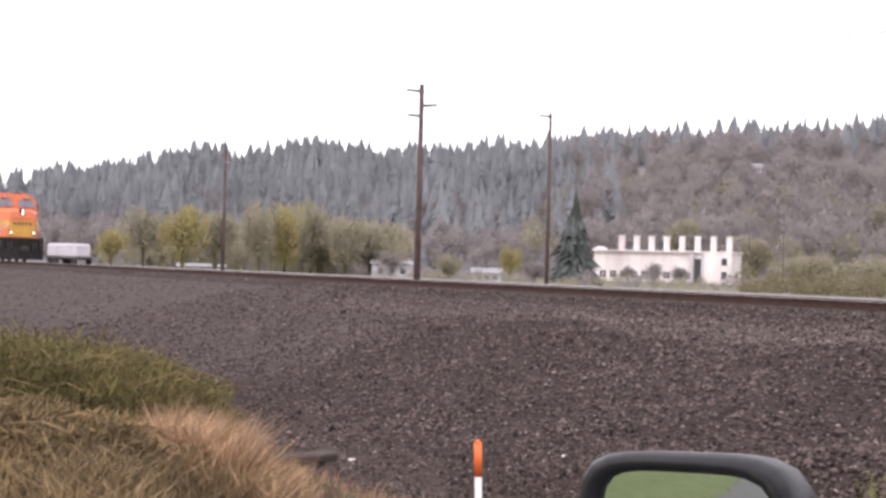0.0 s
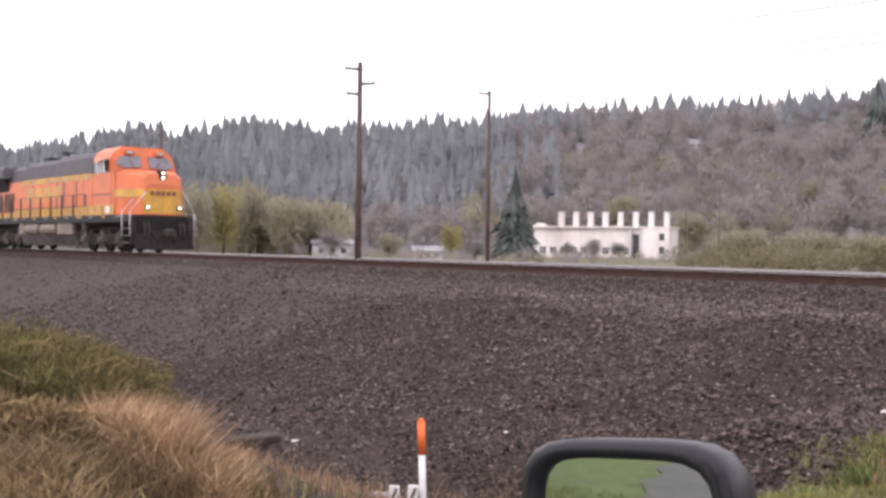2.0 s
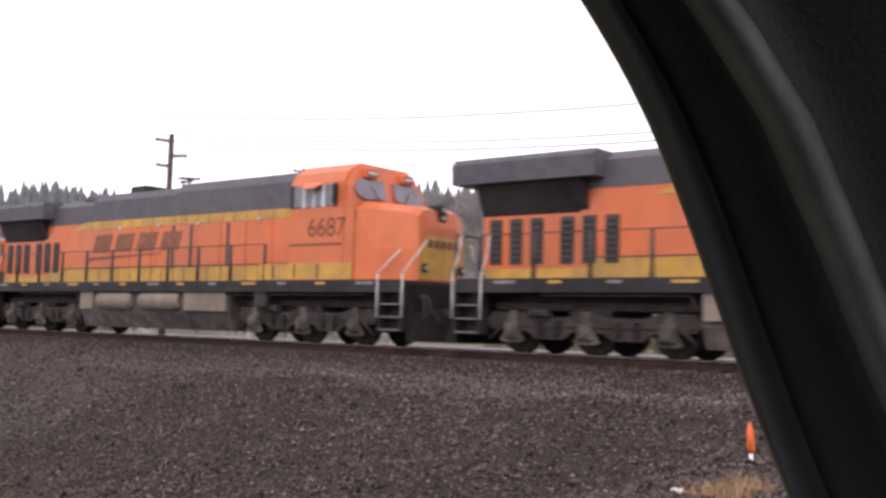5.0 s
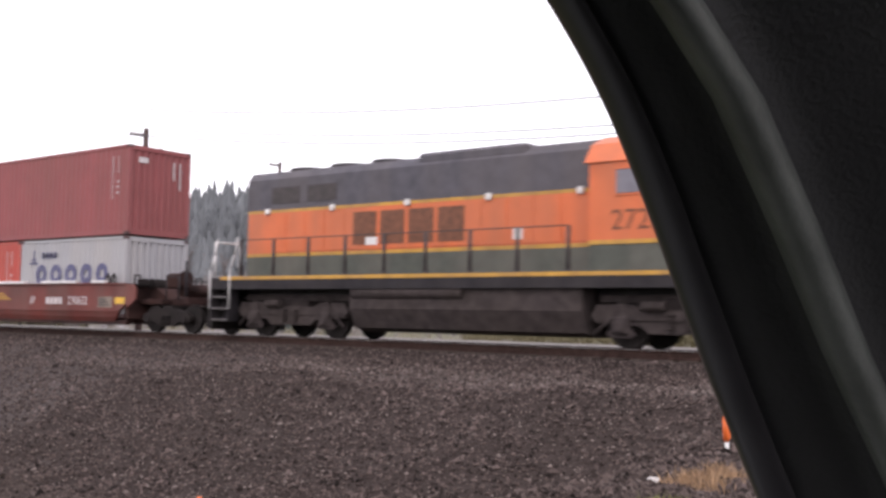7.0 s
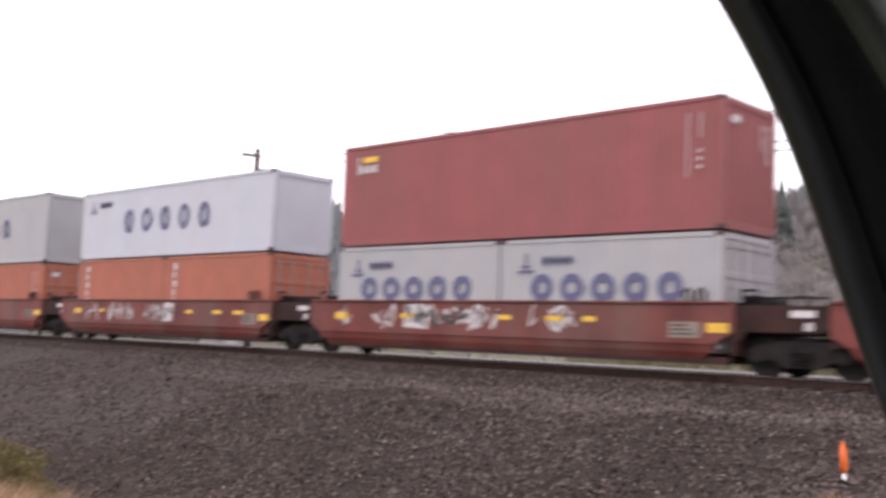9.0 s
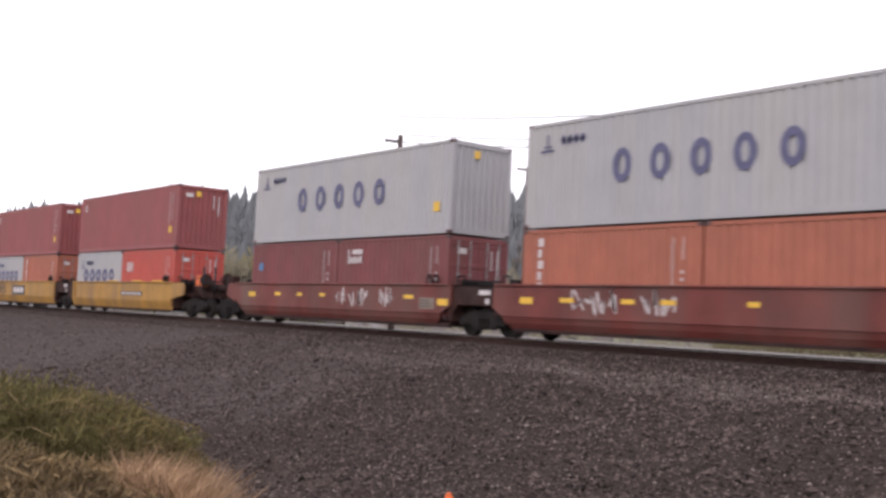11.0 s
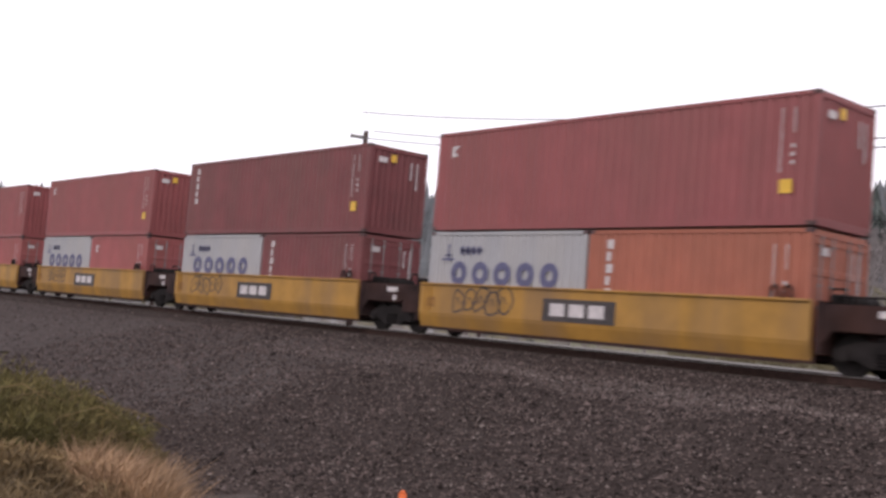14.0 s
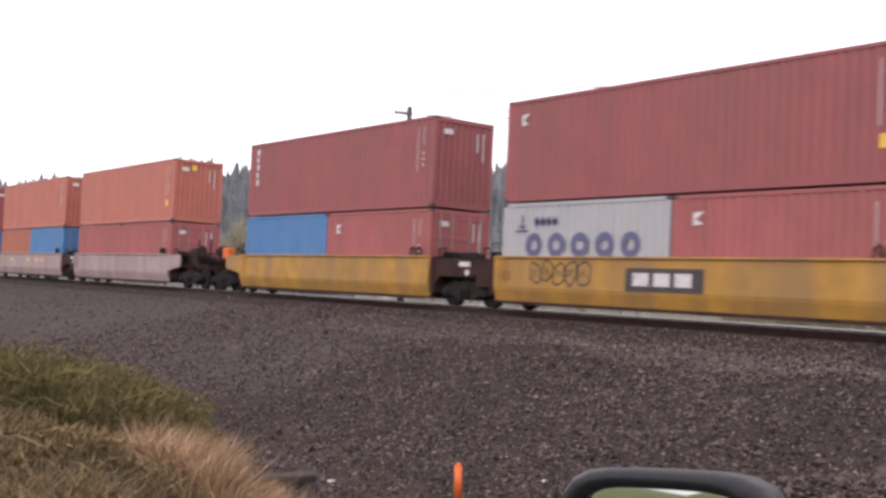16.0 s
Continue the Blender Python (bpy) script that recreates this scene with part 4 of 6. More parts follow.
        part("number_strip", number_mesh(number, 0.3, M["mark_white"]), None, nb, m=pose(6.424, s * 0.775, 4.1, 90, 0, 90))
        part("road_number", number_mesh(number, 0.62, M["mark_brown"]), None, e, "dark brown number on the cab side", m=pose(5.05, s * 1.503, 2.52, 90, 0, 0 if s < 0 else 180))
        part("yellow_chevron", Build().prism([(8.17, 2.0), (8.2, 2.0), (8.2, 2.6), (8.17, 2.6)], "y", s * 0.3, s * 0.9), M["yellow"], e)
    hl = part("headlight_housing", Build().box(8.1, 8.22, -0.14, 0.14, 2.85, 3.3, 0.03), M["black"], e)
    for z in (2.98, 3.17):
        part("headlight", Build().rod((8.22, 0, z), (8.24, 0, z), 0.08, 12), M["lens"], hl)
    tank = part("fuel_tank", Build().prism([(-1.4, 1.3), (1.4, 1.3), (1.42, 0.8), (1.2, 0.32), (0.8, 0.22), (-0.8, 0.22), (-1.2, 0.32), (-1.42, 0.8)], "x", -3.1, 3.7), M["truck"], e, "grimy dark fuel tank")
    for s in (-1, 1):
        part("air_reservoir", Build().rod((-3.0, s * 1.36, 1.2), (0.5, s * 1.36, 1.2), 0.16, 12), M["truck"], tank)
    loco_truck(e, 5.9, 2, 0.51, M["truck"], 2.74)
    loco_truck(e, -5.5, 2, 0.51, M["truck"], 2.74)
    side_rails(e, -7.2, 3.4, 8, M["mark_dark"], 2.66)
    return e



loco_ge("orange and yellow diesel locomotive with lit headlights, leading the train", 55.9, "", M["yellow"], True)
loco_ge("orange diesel locomotive with yellow stripes and dark slanted lettering", 33.5, "6687", M["mark_faded"], False)
loco_gp("orange and dark green four-axle locomotive, weathered", 12.95, "2726")

PANELS = {}


def corrugated(length, z0, z1, y, depth=0.036, pitch=0.278):
    """A side sheet of trapezoid ribs standing upright, as a strip along x."""
    n = max(4, round(length / pitch))
    p = length / n
    xs, ys = [], []
    for i in range(n):
        for f, d in ((0, 0), (0.26, 0), (0.5, 1), (0.76, 1)):
            xs.append((i + f) * p)
            ys.append(d)
    xs.append(length)
    ys.append(0)
    v = [(x, y - math.copysign(depth, y) * d, z) for z in (z0, z1) for x, d in zip(xs, ys)]
    k = len(xs)
    return Build().add(v, [(i, i + 1, i + 1 + k, i + k) for i in range(k - 1)])


def crosswise(b):
    """Turns a strip along x into one along y."""
    b.v = [(y, x, z) for x, y, z in b.v]
    return b


def box_panels(L, H, key):
    """The shared meshes of a container of length L and height H: it stands on z 0, its middle at the origin."""
    if (L, H, key) in PANELS:
        return PANELS[L, H, key]
    mt, w = M[key], 1.219
    fr = Build()
    for sx in (-1, 1):
        for sy in (-1, 1):
            fr.box(sx * (L / 2 - 0.17), sx * L / 2, sy * (w - 0.12), sy * w, 0.1, H - 0.1, 0.012)
        fr.box(sx * (L / 2 - 0.08), sx * L / 2, -w + 0.1, w - 0.1, H - 0.16, H - 0.02).box(sx * (L / 2 - 0.1), sx * L / 2, -w + 0.1, w - 0.1, 0.02, 0.2)
    for sy in (-1, 1):
        fr.box(-L / 2 + 0.15, L / 2 - 0.15, sy * (w - 0.07), sy * (w - 0.004), H - 0.1, H - 0.012).box(-L / 2 + 0.15, L / 2 - 0.15, sy * (w - 0.06), sy * (w - 0.004), 0.012, 0.17)
    cast = Build().box(-0.09, 0.09, -0.085, 0.085, -0.06, 0.06, 0.02)
    sides = []
    for sy in (-1, 1):
        b = corrugated(L - 0.34, 0.165, H - 0.095, sy * (w - 0.012))
        b.v = [(x - L / 2 + 0.17, y, z) for x, y, z in b.v]
        sides.append(b.mesh("side_panel", mt))
    ends = []
    for sx in (-1, 1):
        b = crosswise(corrugated(2 * w - 0.24, 0.19, H - 0.15, sx * (L / 2 - 0.012), 0.07, 0.24))
        b.v = [(x, y - w + 0.12, z) for x, y, z in b.v]
        ends.append(b.mesh("end_panel", mt))
    leaves = []
    for sy in (-1, 1):
        prof = [(L / 2 - 0.07, 0.2), (L / 2 - 0.03, 0.2)]
        for k in range(4):
            z = 0.34 + (H - 0.6) * k / 3
            prof += [(L / 2 - 0.03, z - 0.08), (L / 2 - 0.01, z - 0.06), (L / 2 - 0.01, z + 0.06), (L / 2 - 0.03, z + 0.08)]
        prof += [(L / 2 - 0.03, H - 0.16), (L / 2 - 0.07, H - 0.16)]
        leaves.append(Build().prism(prof, "y", sy * 0.01, sy * (w - 0.125)).mesh("door_leaf", mt))
    door = leaves
    bars = Build().rod((L / 2 + 0.01, 0, 0.15), (L / 2 + 0.01, 0, H - 0.12), 0.018, 6)
    for z in (0.3, 0.95, 1.4, H - 0.35):
        bars.box(L / 2 - 0.015, L / 2 + 0.022, -0.06, 0.06, z - 0.025, z + 0.025)
    bars.box(L / 2, L / 2 + 0.025, -0.02, 0.3, 1.0, 1.04)
    roof = Build().box(-L / 2 + 0.08, L / 2 - 0.08, -w + 0.05, w - 0.05, H - 0.06, H - 0.02)
    n = round(L / 0.4)
    for i in range(n):
        x = -L / 2 + 0.25 + (L - 0.5) * i / n
        roof.box(x, x + 0.17, -w + 0.12, w - 0.12, H - 0.02, H - 0.006)
    floor = Build().box(-L / 2 + 0.1, L / 2 - 0.1, -w + 0.06, w - 0.06, 0.08, 0.14)
    PANELS[L, H, key] = (fr.mesh("corner_frame", mt), cast.mesh("corner_casting", M["casting"]), sides, ends, door, bars.mesh("lock_bar", M["arm"]), roof.mesh("roof_sheet", mt), floor.mesh("floor_sheet", M["plank"]))
    return PANELS[L, H, key]


def container(label, off, z, L, H, key, doors=False, marks=""):
    """off: its middle. marks: the kind of lettering, as plain shapes."""
    e = tagged(new("shipping_container"), label, "shipping container", "containers on the train")
    on_train(e, off)
    e["z"] = z
    fr, cast, sides, ends, door, bars, roof, floor = box_panels(L, H, key)
    w = 1.219
    part("corner_frame", fr, None, e)
    for sx in (-1, 1):
        for sy in (-1, 1):
            for zz in (0.06, H - 0.06):
                part("corner_casting", cast, None, e, m=pose(sx * (L / 2 - 0.088), sy * (w - 0.082), zz))
    for me in sides:
        part("side_panel", me, None, e)
    part("end_panel", ends[0], None, e)
    if doors:
        for me in door:
            part("door_leaf", me, None, e)
        for yy in (-0.82, -0.34, 0.34, 0.82):
            part("lock_bar", bars, None, e, "grey steel locking bar", m=pose(0, yy, 0))
    else:
        part("end_panel", ends[1], None, e)
    part("roof_sheet", roof, None, e)
    part("floor_sheet", floor, None, e)
    y = -w + 0.006
    if "rings" in marks:
        n, cw = 5, (0.6 if L > 8 else 0.68)
        x0, hh = (-L / 2 + 3.5 if L > 8 else -1.72), (0.9 if L > 8 else 0.68)
        zz = H * 0.52 if L > 8 else 1.4
        wd = cw * (1.05 if L > 8 else 0.98)
        pitch = 1.22 if L > 8 else 0.88
        for i in range(n):
            b = ring_shape(Build(), x0 + pitch * i, zz, wd, hh, 0.2 if L > 8 else 0.2, y)
            part("company_mark", b, M["mark_blue"], e, "violet-blue ring shape")
        zt = H - 0.5
        xs = -L / 2 + 0.55
        part("anchor_mark", Build().box(xs, xs + 0.5, y - 0.006, y, zt - 0.33, zt - 0.27).box(xs + 0.22, xs + 0.28, y - 0.006, y, zt - 0.27, zt + 0.15).box(xs + 0.1, xs + 0.4, y - 0.006, y, zt - 0.2, zt - 0.16), M["mark_blue"], e)
        for i in range(4):
            part("script_mark", Build().box(xs + 0.75 + 0.24 * i, xs + 0.93 + 0.24 * i, y - 0.006, y, zt - 0.1, zt + 0.02).box(xs + 0.79 + 0.24 * i, xs + 0.89 + 0.24 * i, y - 0.006, y, zt - 0.16, zt + 0.08), M["mark_blue"], e)
    if "panel" in marks:
        x0 = -L / 2 + 0.6
        for i in range(5):
            decal(e, x0 + 0.02 + 0.17 * i, x0 + 0.14 + 0.17 * i, H - 0.82, H - 0.58 - 0.05 * (i % 2), y, M["mark_white"], "company_mark")
        decal(e, x0 + 0.25, x0 + 0.85, H - 0.52, H - 0.36, y, M["mark_yellow"] if L > 8 else M["mark_white"], "company_mark")
        decal(e, x0, x0 + 0.07, H - 0.85, H - 0.34, y, M["mark_white"], "company_mark")
    if "trio" in marks:
        x0 = -L / 2 + 0.6
        b = ring_shape(Build(), x0 + 0.2, 1.8, 0.36, 0.46, 0.1, y)
        b.prism([(x0 + 0.3, 1.57), (x0 + 0.4, 1.57), (x0 + 0.62, 2.03), (x0 + 0.52, 2.03)], "y", y - 0.006, y).box(x0 + 0.56, x0 + 0.64, y - 0.006, y, 1.57, 2.03).box(x0 + 0.72, x0 + 0.8, y - 0.006, y, 1.57, 2.03)
        part("company_mark", b, M["mark_white"], e)
    if "column" in marks:
        for i in range(5):
            zz = H - 0.35 - 0.3 * i
            decal(e, -L / 2 + 0.6, -L / 2 + 0.6 + (0.13 if i % 2 else 0.19), zz - 0.12, zz + 0.1, y, M["mark_white"], "company_mark")
    if "small" in marks:
        part("company_mark", Build().prism([(-L / 2 + 0.62, H - 0.75), (-L / 2 + 0.92, H - 0.72), (-L / 2 + 0.7, H - 0.6), (-L / 2 + 0.95, H - 0.42), (-L / 2 + 0.62, H - 0.44)], "y", y - 0.006, y), M["mark_white"], e)
    if "codes" in marks:
        xr = L / 2
        decal(e, xr - 0.86, xr - 0.835, H - 1.75, H - 0.35, y, M["mark_white"], "code_bar")
        decal(e, xr - 0.56, xr - 0.535, H - 0.9, H - 0.35, y, M["mark_white"], "code_bar")
        for i in range(3):
            decal(e, xr - 0.6, xr - 0.52, H - 1.22 - 0.18 * i, H - 1.14 - 0.18 * i, y, M["mark_white"], "code_bar")
        for yy, z0, z1 in ((-0.85, H - 0.55, H - 0.38), (0.5, H - 1.0, H - 0.4), (0.75, H - 1.3, H - 0.4)):
            part("code_bar", Build().box(xr, xr + 0.006, yy, yy + (0.35 if z1 - z0 < 0.3 else 0.05), z0, z1), M["mark_white"], e)
    if "sticker" in marks:
        decal(e, L / 2 - 0.84, L / 2 - 0.54, H - 2.2, H - 1.9, y, M["mark_yellow"], "yellow_sticker")
        part("yellow_sticker", Build().box(L / 2, L / 2 + 0.006, -0.35, -0.12, H - 0.5, H - 0.26), M["mark_yellow"], e)
    if "dot" in marks:
        part("company_mark", Build().rod((-L / 2 + 0.7, y - 0.006, H - 0.9), (-L / 2 + 0.7, y, H - 0.9), 0.17, 18), M["blue_box"], e, "blue round sticker")
    return e


def ribbon(parent, pts, w, y, mat, name="graffiti"):
    """A painted stroke: a flat band along pts, in the plane of the side."""
    v, f = [], []
    for i, p in enumerate(pts):
        q, r = pts[max(i - 1, 0)], pts[min(i + 1, len(pts) - 1)]
        dx, dz = r[0] - q[0], r[1] - q[1]
        ln = math.hypot(dx, dz) or 1.0
        nx, nz = -dz / ln * w / 2, dx / ln * w / 2
        v += [(p[0] + nx, y - 0.004, p[1] + nz), (p[0] - nx, y - 0.004, p[1] - nz), (p[0] + nx, y, p[1] + nz), (p[0] - nx, y, p[1] - nz)]
    for i in range(len(pts) - 1):
        o, k = 4 * i, 4 * i + 4
        f += [(o, o + 1, k + 1, k), (o, k, k + 2, o + 2), (o + 1, o + 3, k + 3, k + 1)]
    b = Build().add(v, f)
    return part(name, b, mat, parent)


def flowing(pts, n=5, closed=False):
    """A smooth curve through pts."""
    k = len(pts)
    out = []
    for i in range(k if closed else k - 1):
        p = [pts[(i + j) % k] if closed else pts[min(max(i + j, 0), k - 1)] for j in (-1, 0, 1, 2)]
        for q in range(n):
            u = q / n
            out.append(tuple(0.5 * (2 * b + (c - a) * u + (2 * a - 5 * b + 4 * c - d) * u * u + (3 * b - a - 3 * c + d) * u ** 3) for a, b, c, d in zip(*p)))
    out.append(pts[0] if closed else pts[-1])
    return out


def scrawl(parent, x, z, w, h, n, y, mat, seed, stroke=0.055):
    """A tag of n quick, flowing strokes."""
    rng = random.Random(seed)
    for i in range(n):
        cx, cw = x + w * i / n, w / n
        k = rng.randint(4, 6)
        pts = [(cx + cw * (rng.uniform(0.0, 1.1)), z + h * (rng.uniform(0.5, 1) if j % 2 else rng.uniform(0, 0.5))) for j in range(k)]
        ribbon(parent, flowing(pts), stroke * rng.uniform(0.7, 1.4), y, mat)


def loops(parent, x, z, w, h, n, y, mat, seed):
    """Bubble shapes in outline, side by side and overlapping."""
    rng = random.Random(seed)
    for i in range(n):
        cx, cz = x + w * (i + 0.5) / n, z + h / 2 + rng.uniform(-0.05, 0.05)
        rw, rh = w / n * rng.uniform(0.5, 0.68), h / 2 * rng.uniform(0.85, 1.1)
        tilt = rng.uniform(-0.25, 0.35)
        ring = []
        for a in range(9):
            k = rng.uniform(0.72, 1.12)
            u, v = rw * k * math.cos(a * 0.698), rh * k * math.sin(a * 0.698)
            ring.append((cx + u + tilt * v, cz + v))
        ribbon(parent, flowing(ring, 4, True), 0.055, y, mat)
        ribbon(parent, flowing([(cx - rw * 0.35, cz - rh * 0.35), (cx - rw * 0.1, cz + rh * 0.3), (cx + rw * 0.3, cz - rh * 0.3)], 4), 0.035, y, mat)


def car_truck(parent, cx):
    for k in (-0.89, 0.89):
        wheelset(parent, cx + k, 0.42)
    for s in (-1, 1):
        p = [(-1.15, 0.5), (-0.95, 0.62), (-0.45, 0.74), (0.45, 0.74), (0.95, 0.62), (1.15, 0.5), (1.1, 0.34), (0.62, 0.34), (0.35, 0.2), (-0.35, 0.2), (-0.62, 0.34), (-1.1, 0.34)]
        f = part("truck_side_frame", Build().prism([(cx + a, z) for a, z in p], "y", s * 0.95, s * 1.1), M["car_truck"], parent)
        sp = Build()
        for dx in (-0.16, 0, 0.16):
            for j in range(4):
                sp.rod((cx + dx, s * 1.12, 0.28 + 0.07 * j), (cx + dx, s * 1.12, 0.315 + 0.07 * j), 0.07, 8)
        part("spring", sp, M["car_truck"], f)
        for k in (-0.89, 0.89):
            part("bearing_cap", Build().rod((cx + k, s * 1.05, 0.42), (cx + k, s * 1.17, 0.42), 0.12, 12), M["car_truck"], f)
    part("truck_bolster", Build().box(cx - 0.22, cx + 0.22, -1.05, 1.05, 0.5, 0.82, 0.03), M["car_truck"], parent)


def well_unit(car, x0, mat, index, count, kind):
    """One platform of an articulated well car. x0: the front end of its container, in the car's space."""
    rear, front = x0 - 12.19, x0
    ra, fa = rear - 1.02, front + 0.25
    u = part("well_floor", Build().box(rear - 0.2, front + 0.2, -1.2, 1.2, 0.28, 0.36).box(rear - 0.2, front + 0.2, -1.24, -1.1, 0.2, 0.3).box(rear - 0.2, front + 0.2, 1.1, 1.24, 0.2, 0.3), M["brown"], car)
    y_face = 1.36
    for s in (-1, 1):
        if kind == "red":
            pts = [(ra, 0.84), (ra + 0.35, 0.64), (fa - 0.3, 0.64), (fa + 0.12, 0.88), (fa + 0.12, 1.48), (ra, 1.48)]
            side = part("side_sill", Build().prism(pts, "y", s * 1.27, s * y_face), mat, car)
            part("top_chord", Build().box(ra + 0.05, fa, s * 1.25, s * 1.42, 1.46, 1.52, 0.015), mat, side)
            part("waist_rib", Build().box(ra + 0.5, fa - 0.35, s * 1.34, s * 1.38, 0.62, 0.66), mat, side)
            # the lower panel leans inward and is cut away at both ends, over the trucks
            sec = ((1.355, 0.64, 0.0), (1.31, 0.45, 0.12), (1.2, 0.24, 0.42), (1.1, 0.24, 0.42), (1.26, 0.64, 0.0))
            b = Build().add([(ra + 0.36 + k, s * y, z) for y, z, k in sec] + [(fa - 0.31 - k, s * y, z) for y, z, k in sec],
                            [(0, 1, 2, 3, 4), (9, 8, 7, 6, 5)] + [(i, i + 5, (i + 1) % 5 + 5, (i + 1) % 5) for i in range(5)])
            part("lower_panel", b, mat, side)
        else:
            # the plate stands upright above and leans inward below a crease
            sec = [(s * 1.13, 0.2), (s * 1.22, 0.2), (s * 1.34, 0.56), (s * y_face, 0.66), (s * y_face, 1.48), (s * 1.27, 1.48), (s * 1.27, 0.66)]
            side = part("side_sill", Build().prism(sec, "x", rear - 0.15, fa - 0.1), mat, car)
            part("top_chord", Build().box(rear - 0.12, fa - 0.12, s * 1.25, s * 1.42, 1.46, 1.52, 0.015), mat, side)
            part("bottom_flange", Build().box(rear + 0.3, front - 0.2, s * 1.16, s * 1.26, 0.17, 0.2), M["brown"], side)
            for k in range(3):
                part("side_rib", Build().box(rear + 0.05 + 0.14 * k, rear + 0.09 + 0.14 * k, s * y_face, s * 1.385, 0.7, 1.46), mat, side)
        for k in (0.3, 0.62):
            xx = front - k
            part("corner_guide", Build().tube([(xx, s * 1.34, 1.5), (xx - 0.02, s * 1.34, 1.72), (xx - 0.1, s * 1.33, 1.8), (xx - 0.18, s * 1.34, 1.72), (xx - 0.2, s * 1.34, 1.5)], 0.035), M["car_truck"], side, "dark steel container guide")
        if s < 0:
            yy = -y_face - 0.001
            rng = random.Random(index + (40 if kind == "yellow" else 0))
            for k in range(0 if kind == "yellow" or index == 0 else 4):
                x = rear + 1.5 + rng.uniform(0, 9.5)
                decal(side, x, x + rng.uniform(0.3, 0.55), 1.04, 1.16, yy, M["mark_yellow"], "reflective_strip")
            if kind == "red":
                decal(side, rear + 0.1, rear + 0.6, 0.98, 1.16, yy, M["mark_yellow"], "reflective_strip")
                decal(side, front - 0.25, front + 0.25, 0.86, 1.06, yy, M["mark_yellow"], "reflective_strip")
                pn = part("stencil_panel", Build().box(front - 1.15, front - 0.4, yy - 0.005, yy, 0.74, 1.08), M["tank"], side, "dusty pale stencil panel")
                for q in range(3):
                    part("stencil_line", Build().box(front - 1.1, front - 0.55 - 0.07 * q, yy - 0.009, yy - 0.005, 0.8 + 0.09 * q, 0.84 + 0.09 * q), M["mark_dark"], pn)
    # end platforms over the trucks
    for xe, d in ((front, 1), (rear, -1)):
        a, c = xe + d * 0.25, xe + d * 1.5
        last = index == (0 if d > 0 else count - 1)
        pl = part("end_platform", Build().box(a, c, -0.9, 0.9, 0.86, 1.02, 0.02).box(a, xe + d * 0.36, -1.3, 1.3, 0.4, 1.5).prism([(a, 1.02), (c - d * 0.2, 1.02), (c - d * 0.7, 1.38), (a, 1.38)], "y", -0.55, 0.55), M["brown"], car)
        for s in (-1, 1):
            if last:
                tip = xe + d * (1.4 if kind != "red" else 0.75 if d > 0 else 1.75)
                root_x = xe + d * (0.155 if kind != "red" else 0.375 if d > 0 else 1.025)
                part("nose_plate", Build().prism([(root_x, 0.74), ((root_x + tip) / 2, 0.86), (tip - d * 0.1, 0.92), (tip, 1.0), (tip, 1.3), (tip - d * 0.15, 1.48), (root_x, 1.48)], "y", s * 1.27, s * 1.357), mat, pl)
            elif d > 0:
                part("end_plate", Build().prism([(a, 0.5), (a + 0.35, 0.9), (a + 1.95, 0.9), (a + 2.12, 1.0), (a + 2.12, 1.44), (a, 1.44)], "y", s * 1.2, s * 1.26), M["brown"], pl, "rusty plate over the shared truck")
                if s < 0:
                    for q, (w0, h0) in enumerate(((0.5, 0.14), (0.16, 0.16))):
                        part("stencil", Build().box(a + 1.3 + 0.3 * q, a + 1.3 + 0.3 * q + w0, -1.265, -1.26, 1.2 - 0.26 * q, 1.2 - 0.26 * q + h0), M["mark_white"], pl)
            else:
                part("end_plate", Build().box(a, xe - 1.05, s * 1.2, s * 1.26, 0.62, 1.44), M["brown"], pl)
            part("grab_iron", Build().path([(xe + d * 0.5, s * 1.2, 1.44), (xe + d * 0.5, s * 1.2, 1.75), (xe + d * 0.8, s * 1.2, 1.75), (xe + d * 0.8, s * 1.2, 1.44)], 0.025), M["car_truck"], pl)
        if d > 0 and not last:
            part("walkway_rail", Build().path([(a + 0.3, -1.1, 1.44), (a + 0.3, -1.1, 1.6), (a + 2.0, -1.1, 1.6), (a + 2.0, -1.1, 1.44)], 0.025).path([(a + 1.15, -1.1, 1.44), (a + 1.15, -1.1, 1.6)], 0.025), M["car_truck"], pl)
        part("brake_gear", Build().rod((xe + d * 0.55, -0.6, 1.5), (xe + d * 0.55, 0.5, 1.5), 0.17, 12).box(xe + d * 0.4, xe + d * 0.75, -1.05, -0.75, 1.4, 1.66, 0.05), M["car_truck"], pl)
    return u


def well_car(label, fronts, mat, kind):
    """fronts: the front ends of the containers, from the train's zero point, front to rear."""
    base = fronts[0]
    e = tagged(new("well_car"), label, "railway well car", "double-stack well cars")
    on_train(e, base)
    for i, f in enumerate(fronts):
        well_unit(e, f - base, mat, i, len(fronts), kind)
    trucks = [2.0] + [(a + b - 12.19) / 2 - base for a, b in zip(fronts, fronts[1:])] + [fronts[-1] - base - 12.19 - 2.0]
    for x in trucks:
        car_truck(e, x)
    for x, d in ((trucks[0], 1), (trucks[-1], -1)):
        part("end_sill", Build().box(x - d * 1.8, x + d * 1.25, -0.5, 0.5, 0.84, 1.06, 0.02).box(x + d * 1.1, x + d * 1.25, -1.3, 1.3, 0.9, 1.08), M["brown"], e)
        coupler(e, x + d * 1.2, d)
        for y in (-1.25, 0.9):
            part("end_post", Build().rod((x + d * 1.1, y, 1.0), (x + d * 1.1, y, 2.15), 0.045), M["black"], e)
